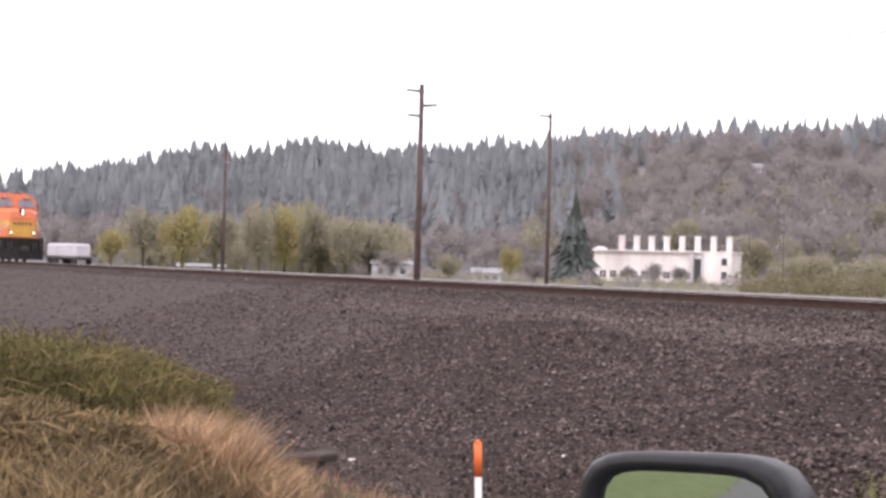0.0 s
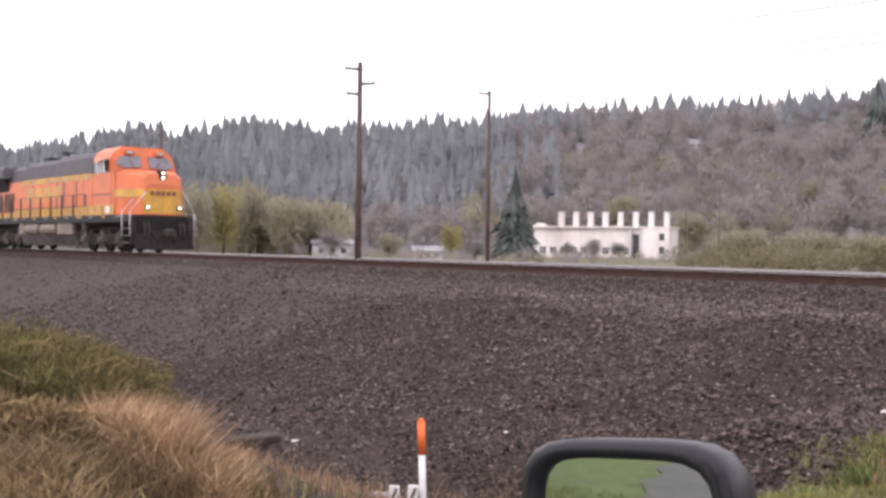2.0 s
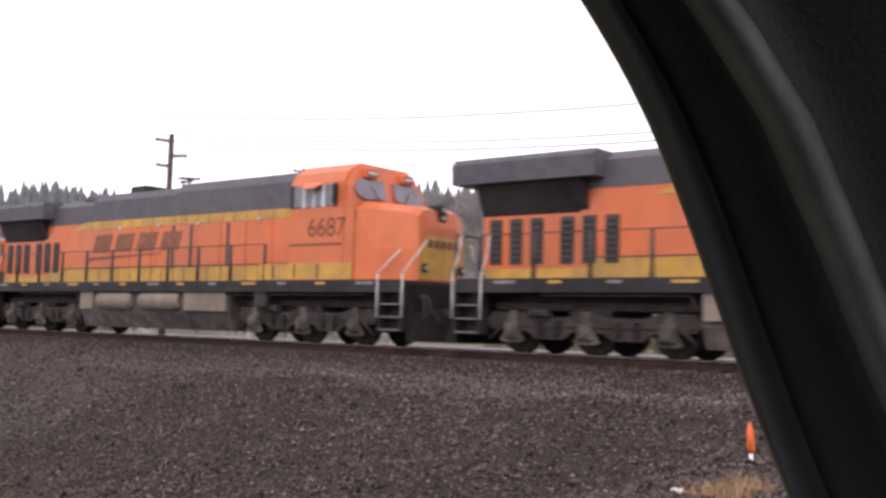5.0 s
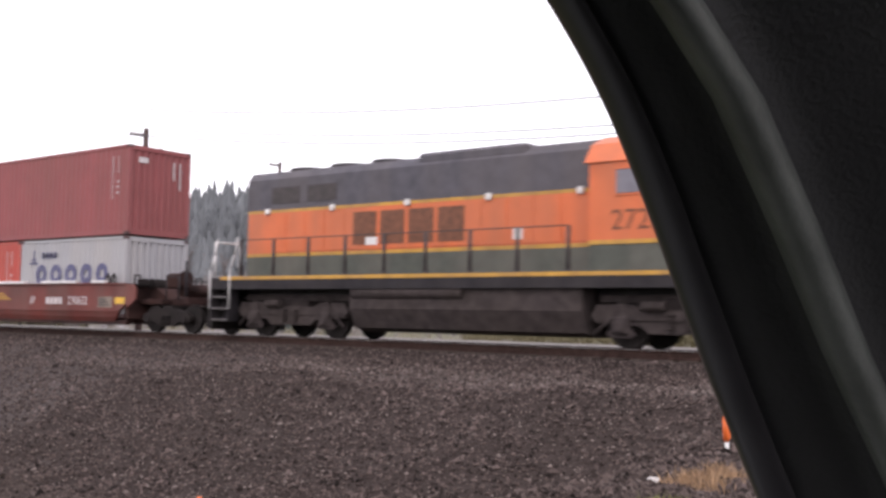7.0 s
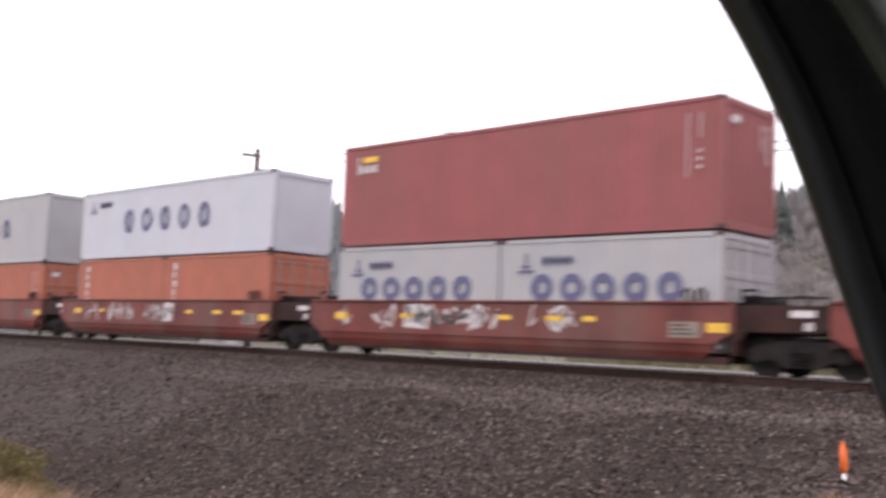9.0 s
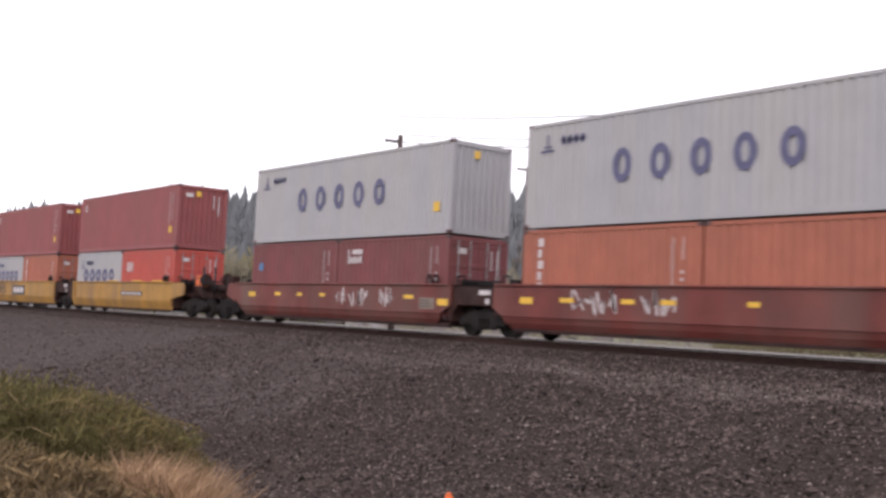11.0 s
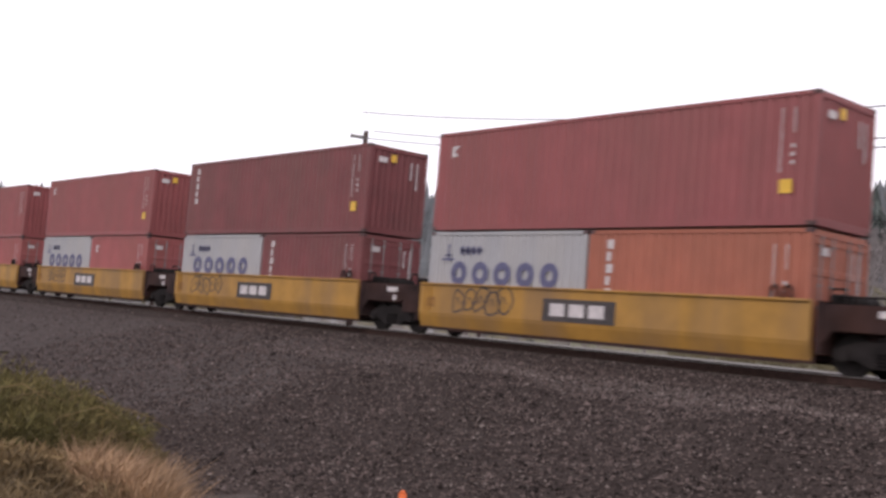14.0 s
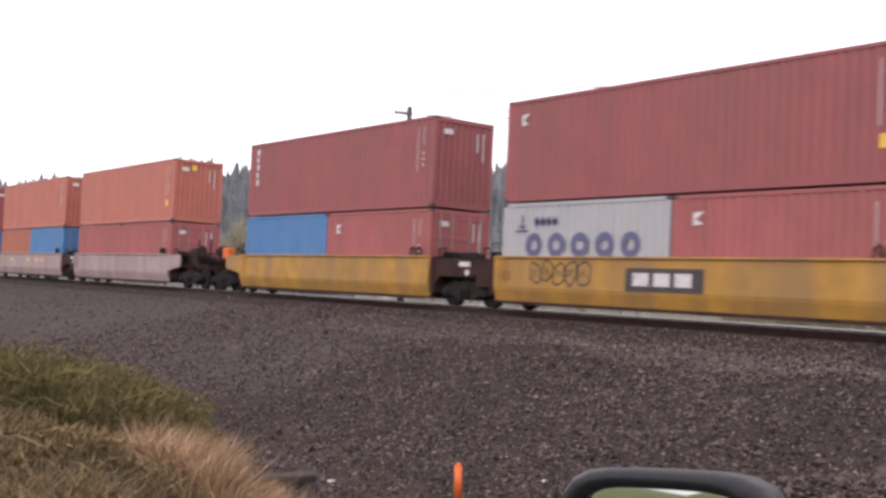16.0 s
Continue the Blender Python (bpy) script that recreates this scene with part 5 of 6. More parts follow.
        part("end_handrail", Build().path([(x + d * 1.1, -1.25, 1.55), (x + d * 1.1, 0.9, 1.55)], 0.022).path([(x + d * 0.1, -1.2, 1.0), (x + d * 0.1, -1.2, 1.7), (x + d * 0.7, -1.2, 1.7), (x + d * 0.7, -1.2, 1.0)], 0.025), M["black"], e)
        hb = part("hand_brake", Build().rod((x + d * 0.6, -0.9, 1.62), (x + d * 0.66, -0.9, 1.62), 0.27, 16).rod((x + d * 0.2, -0.75, 1.3), (x + d * 0.2, 0.7, 1.3), 0.2, 12), M["brown"], e)
        part("brake_box", Build().box(x - d * 0.1, x + d * 0.45, -1.05, -0.7, 1.35, 1.8, 0.04), M["marker_orange" if kind == "yellow" else "brown"], hb)
    return e


Z_LOW, Z_UP = 0.43, 3.06
HC, ST = 2.896, 2.591
PAIR = 6.058
UF = [0.0, -15.6, -31.1, -46.4, -61.9]
YF = [-81.35, -96.9, -112.5, -128.05, -143.65]
PF = [-163.2, -178.0, -192.8]
red_car = well_car("rusty red articulated well car with pale graffiti", UF, M["well_red"], "red")
yellow_car = well_car("yellow articulated well car with black-and-white panels", YF, M["well_yellow"], "yellow")
pink_car = well_car("faded grey-pink articulated well car", PF, M["well_pink"], "pink")


def stack(f, upper, lower, front_doors=True):
    key, h, marks, label = upper
    container(label, f - 6.095, Z_UP, 12.19, h, key, False, marks)
    for (key, marks, label), c in zip(lower, (f - 6.095 - 3.065, f - 6.095 + 3.065)):
        container(label, c, Z_LOW, PAIR, ST, key, front_doors and c > f - 6.095, marks)


RED40 = "maroon forty-foot container with corrugated sides, stacked on top"
COSC = ("white_box", "rings", "pale grey twenty-foot container with violet-blue marks")
stack(UF[0], ("red_box", HC, "panel codes", RED40), [("bright_box", "trio codes", "bright red twenty-foot container with white marks"), COSC], False)
stack(UF[1], ("red_box", HC, "panel codes", RED40), [COSC, COSC])
stack(UF[2], ("lilac_box", ST, "rings", "white forty-foot container with violet-blue marks"), [("orange_box", "column", "orange twenty-foot container with white marks"), ("orange_box", "column", "orange twenty-foot container with white marks")])
stack(UF[3], ("white_box", HC, "rings", "pale grey forty-foot container with violet-blue marks"), [("orange_box", "column codes", "orange twenty-foot container with white marks"), ("orange_box", "codes", "plain orange twenty-foot container in a well")])
stack(UF[4], ("white_box", HC, "rings sticker", "pale grey forty-foot container with violet-blue marks"), [("dark_box", "dot codes", "dark maroon twenty-foot container with a blue sticker"), ("dark_box", "panel codes", "dark maroon twenty-foot container with white marks")])
stack(YF[0], ("red_box", HC, "small codes sticker", RED40), [COSC, ("bright_box", "trio codes", "bright red twenty-foot container with white marks")])
stack(YF[1], ("red_box", HC, "small codes sticker", RED40), [COSC, ("orange_box", "column codes", "orange twenty-foot container with white marks")])
stack(YF[2], ("dark_box", HC, "column codes sticker", "dark maroon forty-foot container with white marks"), [COSC, ("dark_box", "column codes", "dark maroon twenty-foot container with white marks")])
stack(YF[3], ("red_box", HC, "small codes sticker", RED40), [COSC, ("brick_box", "small codes", "plain brick-red twenty-foot container in a well")])
stack(YF[4], ("red_box", HC, "column codes", RED40), [("blue_box", "", "plain blue twenty-foot container in a well"), ("brick_box", "small codes", "plain brick-red twenty-foot container in a well")])
stack(PF[0], ("salmon_box", HC, "codes sticker", "faded orange-red forty-foot container, stacked on top"), [("brick_box", "", "plain brick-red twenty-foot container in a well"), ("brick_box", "codes", "plain brick-red twenty-foot container in a well")])
stack(PF[1], ("salmon_box", HC, "codes", "faded orange-red forty-foot container, stacked on top"), [("orange_box", "", "plain orange twenty-foot container in a well"), ("blue_box", "", "plain blue twenty-foot container in a well")])
stack(PF[2], ("brick_box", HC, "codes", "brick-red forty-foot container, stacked on top"), [("brick_box", "", "plain brick-red twenty-foot container in a well"), ("blue_box", "", "plain blue twenty-foot container in a well")])

# paint on the cars' near sides
YS = -1.362
for i in range(4):
    decal(red_car, -4.13 + 0.25 * i, -3.94 + 0.25 * i, 0.84, 1.06, YS, M["mark_white"], "company_mark")
part("car_number", number_mesh("270632", 0.37, M["mark_white"]), None, red_car, "white stencilled car number", m=pose(-2.3, YS - 0.001, 0.83, 90, 0, 0))
for x in (-5.14, -4.98):
    part("reporting_mark", Build().prism([(x, 0.84), (x + 0.07, 0.84), (x + 0.16, 1.08), (x + 0.09, 1.08)], "y", YS - 0.006, YS), M["mark_white"], red_car)
for a, b in ((-10.66, -8.58), (-7.5, -5.45), (-4.42, -2.32), (-1.46, -0.76)):
    part("chord_pad", Build().box(a, b, -1.44, -1.28, 1.52, 1.6, 0.01), M["white"], red_car, "white strip on the top chord")
decal(red_car, -8.74, -8.6, 0.86, 1.46, YS, M["mark_white"])
decal(red_car, -8.0, -7.86, 0.86, 1.2, YS, M["mark_white"])
for k in range(3):
    decal(red_car, -7.4 + 0.05 * k, -6.4 - 0.2 * k, 0.98 + 0.09 * k, 1.01 + 0.09 * k, YS, M["mark_yellow"], "stencil")
for x, w, n, k in ((-26.2, 0.9, 2, 1), (-24.4, 1.0, 3, 2), (-20.6, 1.4, 3, 4), (-42.5, 1.2, 3, 11), (-27.6, 0.6, 2, 12), (-22.6, 1.0, 3, 13), (-54.2, 1.0, 3, 14), (-40.6, 1.6, 4, 5), (-38.2, 1.2, 3, 6), (-56.5, 1.6, 4, 7), (-67.8, 1.9, 5, 8), (-65.2, 0.8, 3, 9)):
    scrawl(red_car, x, 0.72, w, 0.72, n, YS, M["mark_white"], k)
part("graffiti", Build().prism([(-24.9, 0.8), (-24.0, 0.76), (-23.9, 1.3), (-24.2, 1.42), (-24.85, 1.4)], "y", YS - 0.004, YS), M["mark_white"], red_car, "white graffiti block")
scrawl(red_car, -24.9, 0.76, 2.2, 0.66, 5, YS - 0.005, M["mark_dark"], 21, 0.07)
scrawl(red_car, -23.6, 0.74, 1.5, 0.62, 3, YS - 0.003, M["mark_white"], 22, 0.09)
part("graffiti", Build().prism([(-36.9, 0.76), (-36.3, 0.76), (-36.2, 1.38), (-36.8, 1.4)], "y", YS - 0.004, YS), M["mark_white"], red_car, "white graffiti block")
scrawl(red_car, -37.0, 0.78, 1.3, 0.6, 3, YS - 0.005, M["mark_dark"], 23, 0.06)
for f in YF[1:4]:
    x = f - YF[0] - 7.35
    pn = part("name_panel", Build().box(x, x + 2.4, YS - 0.004, YS, 0.66, 1.24), M["mark_dark"], yellow_car, "black panel with white blocks")
    for i in range(3):
        a = x + 0.25 + 0.65 * i
        part("white_block", Build().prism([(a, 0.8), (a + 0.5, 0.8), (a + 0.5, 1.12), (a, 1.12)], "y", YS - 0.008, YS - 0.004), M["mark_white"], pn)
decal(yellow_car, -5.6, -3.0, 0.86, 1.04, YS, M["mark_dark"], "reporting_mark")
for i in range(7):
    decal(yellow_car, -5.45 + 0.34 * i, -5.22 + 0.34 * i, 0.9, 1.0, YS - 0.006, M["mark_white"], "reporting_mark")
for f, k in ((YF[1], 3), (YF[2], 5), (YF[3], 7)):
    loops(yellow_car, f - YF[0] - 10.85, 0.72, 2.3, 0.7, 5, YS, M["mark_dark"], k)
    part("stencil", number_mesh("40", 0.42, M["mark_brown"]), None, yellow_car, "dark brown stencilled number", m=pose(f - YF[0] - 11.85, YS - 0.001, 0.82, 90, 0, 0))
for a in (-6.2, -3.2, -0.8):
    part("chord_pad", Build().box(a - 1.0, a, -1.43, -1.3, 1.52, 1.57, 0.01), M["mark_yellow"], yellow_car)


# ---- far side of the valley ----
def merged(name, template, spots, mat, label, category, parent=None):
    """Many copies of one rough plant in one mesh. spots: rows of x, y, z, width, height, turn."""
    tv, tf = template
    spots = np.asarray(spots, float)
    n, k = len(spots), len(tv)
    ca, sa = np.cos(spots[:, 5])[:, None], np.sin(spots[:, 5])[:, None]
    x = (tv[None, :, 0] * ca - tv[None, :, 1] * sa) * spots[:, 3:4] + spots[:, 0:1]
    y = (tv[None, :, 0] * sa + tv[None, :, 1] * ca) * spots[:, 3:4] + spots[:, 1:2]
    z = tv[None, :, 2] * spots[:, 4:5] + spots[:, 2:3]
    v = np.stack([x, y, z], -1).reshape(-1, 3)
    f = (tf[None] + k * np.arange(n)[:, None, None]).reshape(-1, tf.shape[1])
    ob = raw(name, v.tolist(), f.tolist(), mat, parent)
    return tagged(ob, label, category, kind="stuff")


def conifer_template(rng, layers=9, sides=8):
    """Drooping, ragged whorls round a stem; unit width and height."""
    v, f = [], []
    for i in range(layers):
        z0 = 0.05 + 0.87 * i / layers
        r = 0.5 * (1 - (i / layers) ** 1.35) + 0.03
        o = len(v)
        ox, oy = rng.uniform(-0.03, 0.03), rng.uniform(-0.03, 0.03)
        v.append((ox, oy, z0 + 0.22 + 0.03 * rng.random()))
        for j in range(sides * 2):
            a = math.pi * j / sides + rng.uniform(-0.15, 0.15)
            rr = r * (rng.uniform(0.75, 1.15) if j % 2 else rng.uniform(0.5, 0.75))
            v.append((ox + rr * math.cos(a), oy + rr * math.sin(a), z0 + (-0.045 if j % 2 else 0.02) + rng.uniform(-0.02, 0.02)))
        f += [(o, o + 1 + j, o + 1 + (j + 1) % (sides * 2)) for j in range(sides * 2)]
    o = len(v)
    v += [(0.02, 0, 0), (-0.01, 0.017, 0), (-0.01, -0.017, 0), (0, 0, 1)]
    f += [(o, o + 1, o + 3), (o + 1, o + 2, o + 3), (o + 2, o, o + 3)]
    return np.array(v), np.array(f)


def crown_template(rng, n=150, lean=0.5, lo=0.025, hi=0.06, lobes=8):
    """An uneven crown of overlapping lobes of small sprays on a forked stem; unit width and height."""
    v, f = [], []
    heart = []
    for _ in range(lobes):
        d = rng.normal(0, 1, 3)
        d /= np.linalg.norm(d)
        heart.append((np.array([0.3, 0.3, 0.28]) * d * rng.random() ** 0.5 + (0, 0, 0.56), rng.uniform(0.14, 0.26)))
    for i in range(n):
        d = rng.normal(0, 1, 3)
        d /= np.linalg.norm(d)
        mid, r = heart[i % lobes]
        c = mid + d * r * rng.random() ** 0.35
        s = rng.uniform(lo, hi)
        up = d * 0.7 + (0, 0, lean) + rng.normal(0, 0.3, 3)
        up /= np.linalg.norm(up)
        side = np.cross(up, rng.normal(0, 1, 3))
        side /= np.linalg.norm(side)
        o = len(v)
        v += [tuple(c - side * s * 0.6), tuple(c + side * s * 0.6), tuple(c + up * s * 2.2)]
        f.append((o, o + 1, o + 2))
    for mid, r in heart:
        o = len(v)
        v += [(0.018, 0, 0.0), (-0.018, 0, 0.0), tuple(mid + (0, 0, r * 0.8))]
        f.append((o, o + 1, o + 2))
    return np.array(v), np.array(f)


def forest():
    rng = np.random.default_rng(11)

    def place(n, r0, r1, a0, a1):
        r = np.sqrt(rng.uniform(r0 ** 2, r1 ** 2, n))
        a = np.radians(rng.uniform(a0, a1, n))
        x, y = -r * np.sin(a), r * np.cos(a)
        y = np.maximum(y, 88 + 10 * rng.random(n))
        return x, y, height(x, y)

    def rows(n, r0, r1, a0, a1, w, h):
        x, y, z = place(n, r0, r1, a0, a1)
        hh = h[0] + (h[1] - h[0]) * rng.random(n) ** 2
        return np.stack([x, y, z - 0.4, hh * rng.uniform(*w, n), hh, rng.uniform(0, 6.28, n)], 1)

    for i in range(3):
        merged("conifer_forest", conifer_template(rng), rows(560, 500, 660, 8, 84, (0.4, 0.64), (9, 22)), M["conifer"], "conifer forest on the ridge, coloured pale for haze", "forest")
        merged("conifer_forest", conifer_template(rng), rows(560, 330, 600, 43, 74, (0.42, 0.62), (10, 20)), M["conifer"], "conifers down the slope, coloured pale for haze", "forest")
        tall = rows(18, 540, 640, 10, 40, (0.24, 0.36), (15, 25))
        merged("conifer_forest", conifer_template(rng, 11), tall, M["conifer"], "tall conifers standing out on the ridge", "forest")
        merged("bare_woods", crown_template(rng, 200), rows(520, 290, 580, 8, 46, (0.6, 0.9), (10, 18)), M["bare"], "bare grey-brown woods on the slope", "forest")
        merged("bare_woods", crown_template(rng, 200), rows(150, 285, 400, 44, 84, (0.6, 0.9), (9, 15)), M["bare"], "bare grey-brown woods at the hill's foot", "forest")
        merged("budding_woods", crown_template(rng, 200), rows(60, 290, 430, 16, 48, (0.6, 0.9), (8, 15)), M["olive"], "olive budding trees among bare woods", "forest")
        merged("budding_woods", crown_template(rng, 260), rows(50, 170, 280, 55, 72, (0.6, 0.9), (8, 14)), M["olive"], "olive budding trees on the valley floor", "forest")
    merged("brush", crown_template(rng, 140), rows(240, 96, 150, 14, 37, (0.9, 1.5), (2.2, 4.8)), M["thicket"], "olive-brown thicket beyond the track", "brush")
    merged("brush", crown_template(rng, 120), rows(420, 110, 260, 16, 80, (0.9, 1.6), (1.0, 2.6)), M["olive"], "low olive brush on the valley floor", "brush")
    merged("brush", crown_template(rng, 120), rows(260, 110, 260, 16, 80, (0.7, 1.2), (1.5, 4.0)), M["bare"], "low bare brush on the valley floor", "brush")


forest()


def at_az(az, r):
    return -r * math.sin(radians(az)), r * math.cos(radians(az))


def tree(kind, az, r, h, w, mat, label, seed, n=500):
    rng = np.random.default_rng(seed)
    x, y = at_az(az, r)
    z = z_at(x, y)
    e = tagged(new(kind), label, "tree")
    e.matrix_basis = pose(x, y, z - 0.1)
    if kind == "conifer_tree":
        tv, tf = conifer_template(rng, 16, 11)
    else:
        tv, tf = crown_template(rng, 5 * n, 0.6, 0.012, 0.036, 16)
    tv = tv * (w, w, h)
    part("trunk", Build().rod((0, 0, 0), (0, 0, h * 0.75), 0.02 * h, 8, 0.006 * h), M["bark"], e)
    if kind != "conifer_tree":
        for k in range(7):
            a = rng.uniform(0, 6.28)
            part("limb", Build().rod((0, 0, h * rng.uniform(0.2, 0.45)), (0.35 * w * math.cos(a), 0.35 * w * math.sin(a), h * rng.uniform(0.6, 0.9)), 0.008 * h, 5, 0.002 * h), M["bark"], e)
    raw("crown", tv.tolist(), tf.tolist(), mat, e)
    return e


tree("conifer_tree", 45.45, 150, 13.0, 8.2, M["near_conifer"], "dark conifer beside the white building", 1)
tree("conifer_tree", 26.9, 430, 30, 17, M["near_conifer"], "tall dark conifer on the slope", 2)
tree("conifer_tree", 25.7, 435, 33, 14, M["near_conifer"], "tall dark conifer on the slope", 3)
BUDDING = ((68.6, 165, 9.5, 10), (66.6, 160, 10.5, 9), (64.9, 175, 11.5, 9), (62.6, 165, 13.0, 8), (61.2, 170, 13.0, 8), (59.8, 180, 14.0, 9), (57.9, 170, 10.5, 9), (56.6, 175, 10.0, 8), (48.9, 150, 6.2, 4.2), (70.2, 150, 5.5, 7),
           (33.2, 185, 6.5, 14), (30.0, 180, 6.5, 15), (27.4, 190, 6.0, 13), (36.0, 260, 12, 14), (52.3, 150, 4.5, 5), (39.4, 300, 17, 17))
for i, (az, r, h, w) in enumerate(BUDDING):
    tree("budding_tree", az, r, h, w, M["budding" if i in (1, 4, 8, 9) else "olive"], "bushy tree with yellow-green spring buds", 20 + i, 520)
for i, (az, r, h, w) in enumerate(((41.2, 215, 4.5, 5), (39.8, 212, 4.0, 5), (42.6, 218, 3.8, 4), (55.5, 170, 5, 6), (47.6, 150, 4, 5), (38.6, 300, 15, 12), (33.0, 300, 14, 12), (29.5, 310, 13, 12), (43.5, 320, 14, 13))):
    tree("bare_tree", az, r, h, w, M["bare"], "bare grey-brown leafless valley tree", 50 + i, 420)
tree("blossoming_tree", 40.6, 430, 9, 10, M["blossom"], "small tree in white blossom on the slope", 77, 400)


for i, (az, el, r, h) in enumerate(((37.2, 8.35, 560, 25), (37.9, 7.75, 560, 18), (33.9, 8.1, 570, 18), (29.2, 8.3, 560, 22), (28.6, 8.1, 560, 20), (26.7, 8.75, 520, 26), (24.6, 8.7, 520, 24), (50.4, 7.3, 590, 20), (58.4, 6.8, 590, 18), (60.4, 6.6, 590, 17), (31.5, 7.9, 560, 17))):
    t = tree("conifer_tree", az, r, h, h * 0.42, M["conifer"], "tall haze-coloured conifer standing out on the ridge", 90 + i)
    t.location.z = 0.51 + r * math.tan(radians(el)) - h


def factory():
    """The long white works with eight roof vents, seen across the track."""
    a, b = Vector(at_az(44.4, 250)), Vector(at_az(37.15, 241))
    d = b - a
    ln = d.length
    e = tagged(new("factory_building"), "long white concrete works building with eight roof vents", "building")
    e.matrix_basis = pose(a.x, a.y, -2.05, 0, 0, math.degrees(math.atan2(d.y, d.x)))
    # x along the front, y away from the viewer
    wall = part("wall", Build().box(0, ln - 6.2, 0, 9, 0, 7.0).box(ln - 6.2, ln, -0.8, 9, 0, 7.3), M["plaster"], e, "white wall with stained plaster")
    part("roof", Build().box(-0.3, ln + 0.3, -0.95, 9.3, 7.0, 7.35).box(0, ln - 6.4, -0.15, 0.0, 6.4, 6.7), M["plaster"], e)
    part("low_wing", Build().box(-7.5, 0, 1.5, 11, 0, 5.2), M["plaster"], e)
    part("gable", Build().prism([(-1.2, 7.3), (1.6, 7.3), (0.4, 8.2)], "y", 1.5, 6), M["plaster"], e)
    for i in range(8):
        x = 6.3 + (ln - 7.3) * i / 7
        v = part("roof_vent", Build().box(x - 0.55, x + 0.55, 0.8, 2.2, 7.3, 10.6, 0.05), M["plaster"], e, "tall white roof vent")
        part("vent_cap", Build().box(x - 0.65, x + 0.65, 0.7, 2.3, 10.6, 10.8), M["grey_wall"], v)
    for i in range(11):
        x = 1.5 + 2.55 * i
        if x < ln - 8:
            w = part("window", Build().box(x, x + 1.5, -0.06, 0.02, 1.0, 2.5), M["dark_opening"], e, "dark broken window")
            part("window_frame", Build().box(x + 0.7, x + 0.8, -0.09, -0.06, 1.0, 2.5).box(x, x + 1.5, -0.09, -0.06, 1.7, 1.8), M["plaster"], w)
    for x in (ln - 9.0, ln - 6.6):
        part("pilaster", Build().box(x, x + 0.5, -1.3, 0, 0, 6.6), M["grey_wall"], e)
    part("door", Build().box(ln - 8.4, ln - 6.8, -0.08, 0.0, 0, 5.6), M["dark_opening"], e, "tall dark doorway")
    for z in (1.2, 4.2):
        part("window", Build().box(ln - 2.2, ln - 1.0, -0.86, -0.79, z, z + 1.6), M["dark_opening"], e)


factory()


def shed(az, r, w, h, dep, wall, label, roof_h=1.0):
    x, y = at_az(az, r)
    e = tagged(new("small_building"), label, "building")
    e.matrix_basis = pose(x, y, z_at(x, y) - 0.05, 0, 0, az)
    part("wall", Build().box(-w / 2, w / 2, 0, dep, 0, h), wall, e)
    part("roof", Build().prism([(-0.4, h), (dep + 0.4, h), (dep / 2, h + roof_h)], "x", -w / 2 - 0.3, w / 2 + 0.3), M["grey_roof"], e)
    for k in (-0.28, 0.0, 0.28):
        part("window", Build().box(w * k - 0.4, w * k + 0.4, -0.05, 0.01, h * 0.4, h * 0.75), M["dark_opening"], e)
    return e


shed(55.4, 170, 6.5, 2.6, 5, M["grey_wall"], "low pale shed behind the track", 0.6)
shed(50.2, 165, 4.5, 1.6, 4, M["grey_wall"], "low pale shed among brush", 0.8)
shed(65.6, 190, 8.0, 1.3, 5, M["grey_wall"], "low long shed with a pale roof", 0.5)
shed(32.5, 420, 9.0, 4.0, 7, M["plaster"], "white house on the wooded slope", 2.0)
shed(34.6, 400, 6.0, 3.5, 6, M["grey_wall"], "pale house on the wooded slope", 1.5)
shed(35.9, 470, 5.0, 3.5, 6, M["grey_wall"], "pale house half hidden on the slope", 1.5)


def trailer():
    x, y = at_az(72.3, 135)
    e = tagged(new("box_trailer"), "white box trailer parked beyond the track", "trailer")
    e.matrix_basis = pose(x, y, z_at(x, y), 0, 0, 20)
    part("body", Build().box(-2.7, 2.7, -1.2, 1.2, 0.9, 2.6, 0.25), M["grey_wall"], e)
    for px in (-2.0, -1.0, 2.4):
        for s in (-1, 1):
            part("wheel", Build().rod((px, s * 0.95, 0.45), (px, s * 1.2, 0.45), 0.45, 16), M["tyre"], e)
    part("chassis", Build().box(-3.1, 3.3, -0.9, 0.9, 0.7, 0.9), M["black"], e)


trailer()


# ---- poles and wires ----
def pole(x, y, top, arms, label, r=0.17):
    e = tagged(new("utility_pole"), label, "utility pole", "poles beyond the track")
    z = z_at(x, y)
    e.matrix_basis = pose(x, y, z)
    h = top - z
    part("shaft", Build().rod((0, 0, -0.5), (0, 0, h), r, 12, r * 0.72), M["pole_wood"], e)
    for dz, side, ln in arms:
        a = part("arm", Build().rod((0, 0, h - dz), (side * ln * 0.6, side * ln * 0.8, h - dz + 0.06), 0.11, 8, 0.09), M["arm"], e, "grey side arm")
        part("insulator", Build().rod((side * ln * 0.6, side * ln * 0.8, h - dz - 0.06), (side * ln * 0.6, side * ln * 0.8, h - dz + 0.22), 0.06, 8, 0.03), M["arm"], a)
    return e


POLE_X, POLE_Y = -49.3, 35.8
pole(POLE_X, POLE_Y, 11.05, ((0.4, -1, 0.85), (1.25, 1, 0.85), (1.85, -1, 0.75)), "weathered brown pole with three staggered side arms", 0.2)
P2 = at_az(46.93, 78)
pole(*P2, 12.05, ((0.25, -1, 0.75),), "slender brown pole with one side arm", 0.16)
P3 = at_az(64.5, 100)
pole(*P3, 10.8, ((0.4, -1, 0.85), (1.25, 1, 0.75)), "weathered brown pole half lost in haze", 0.18)
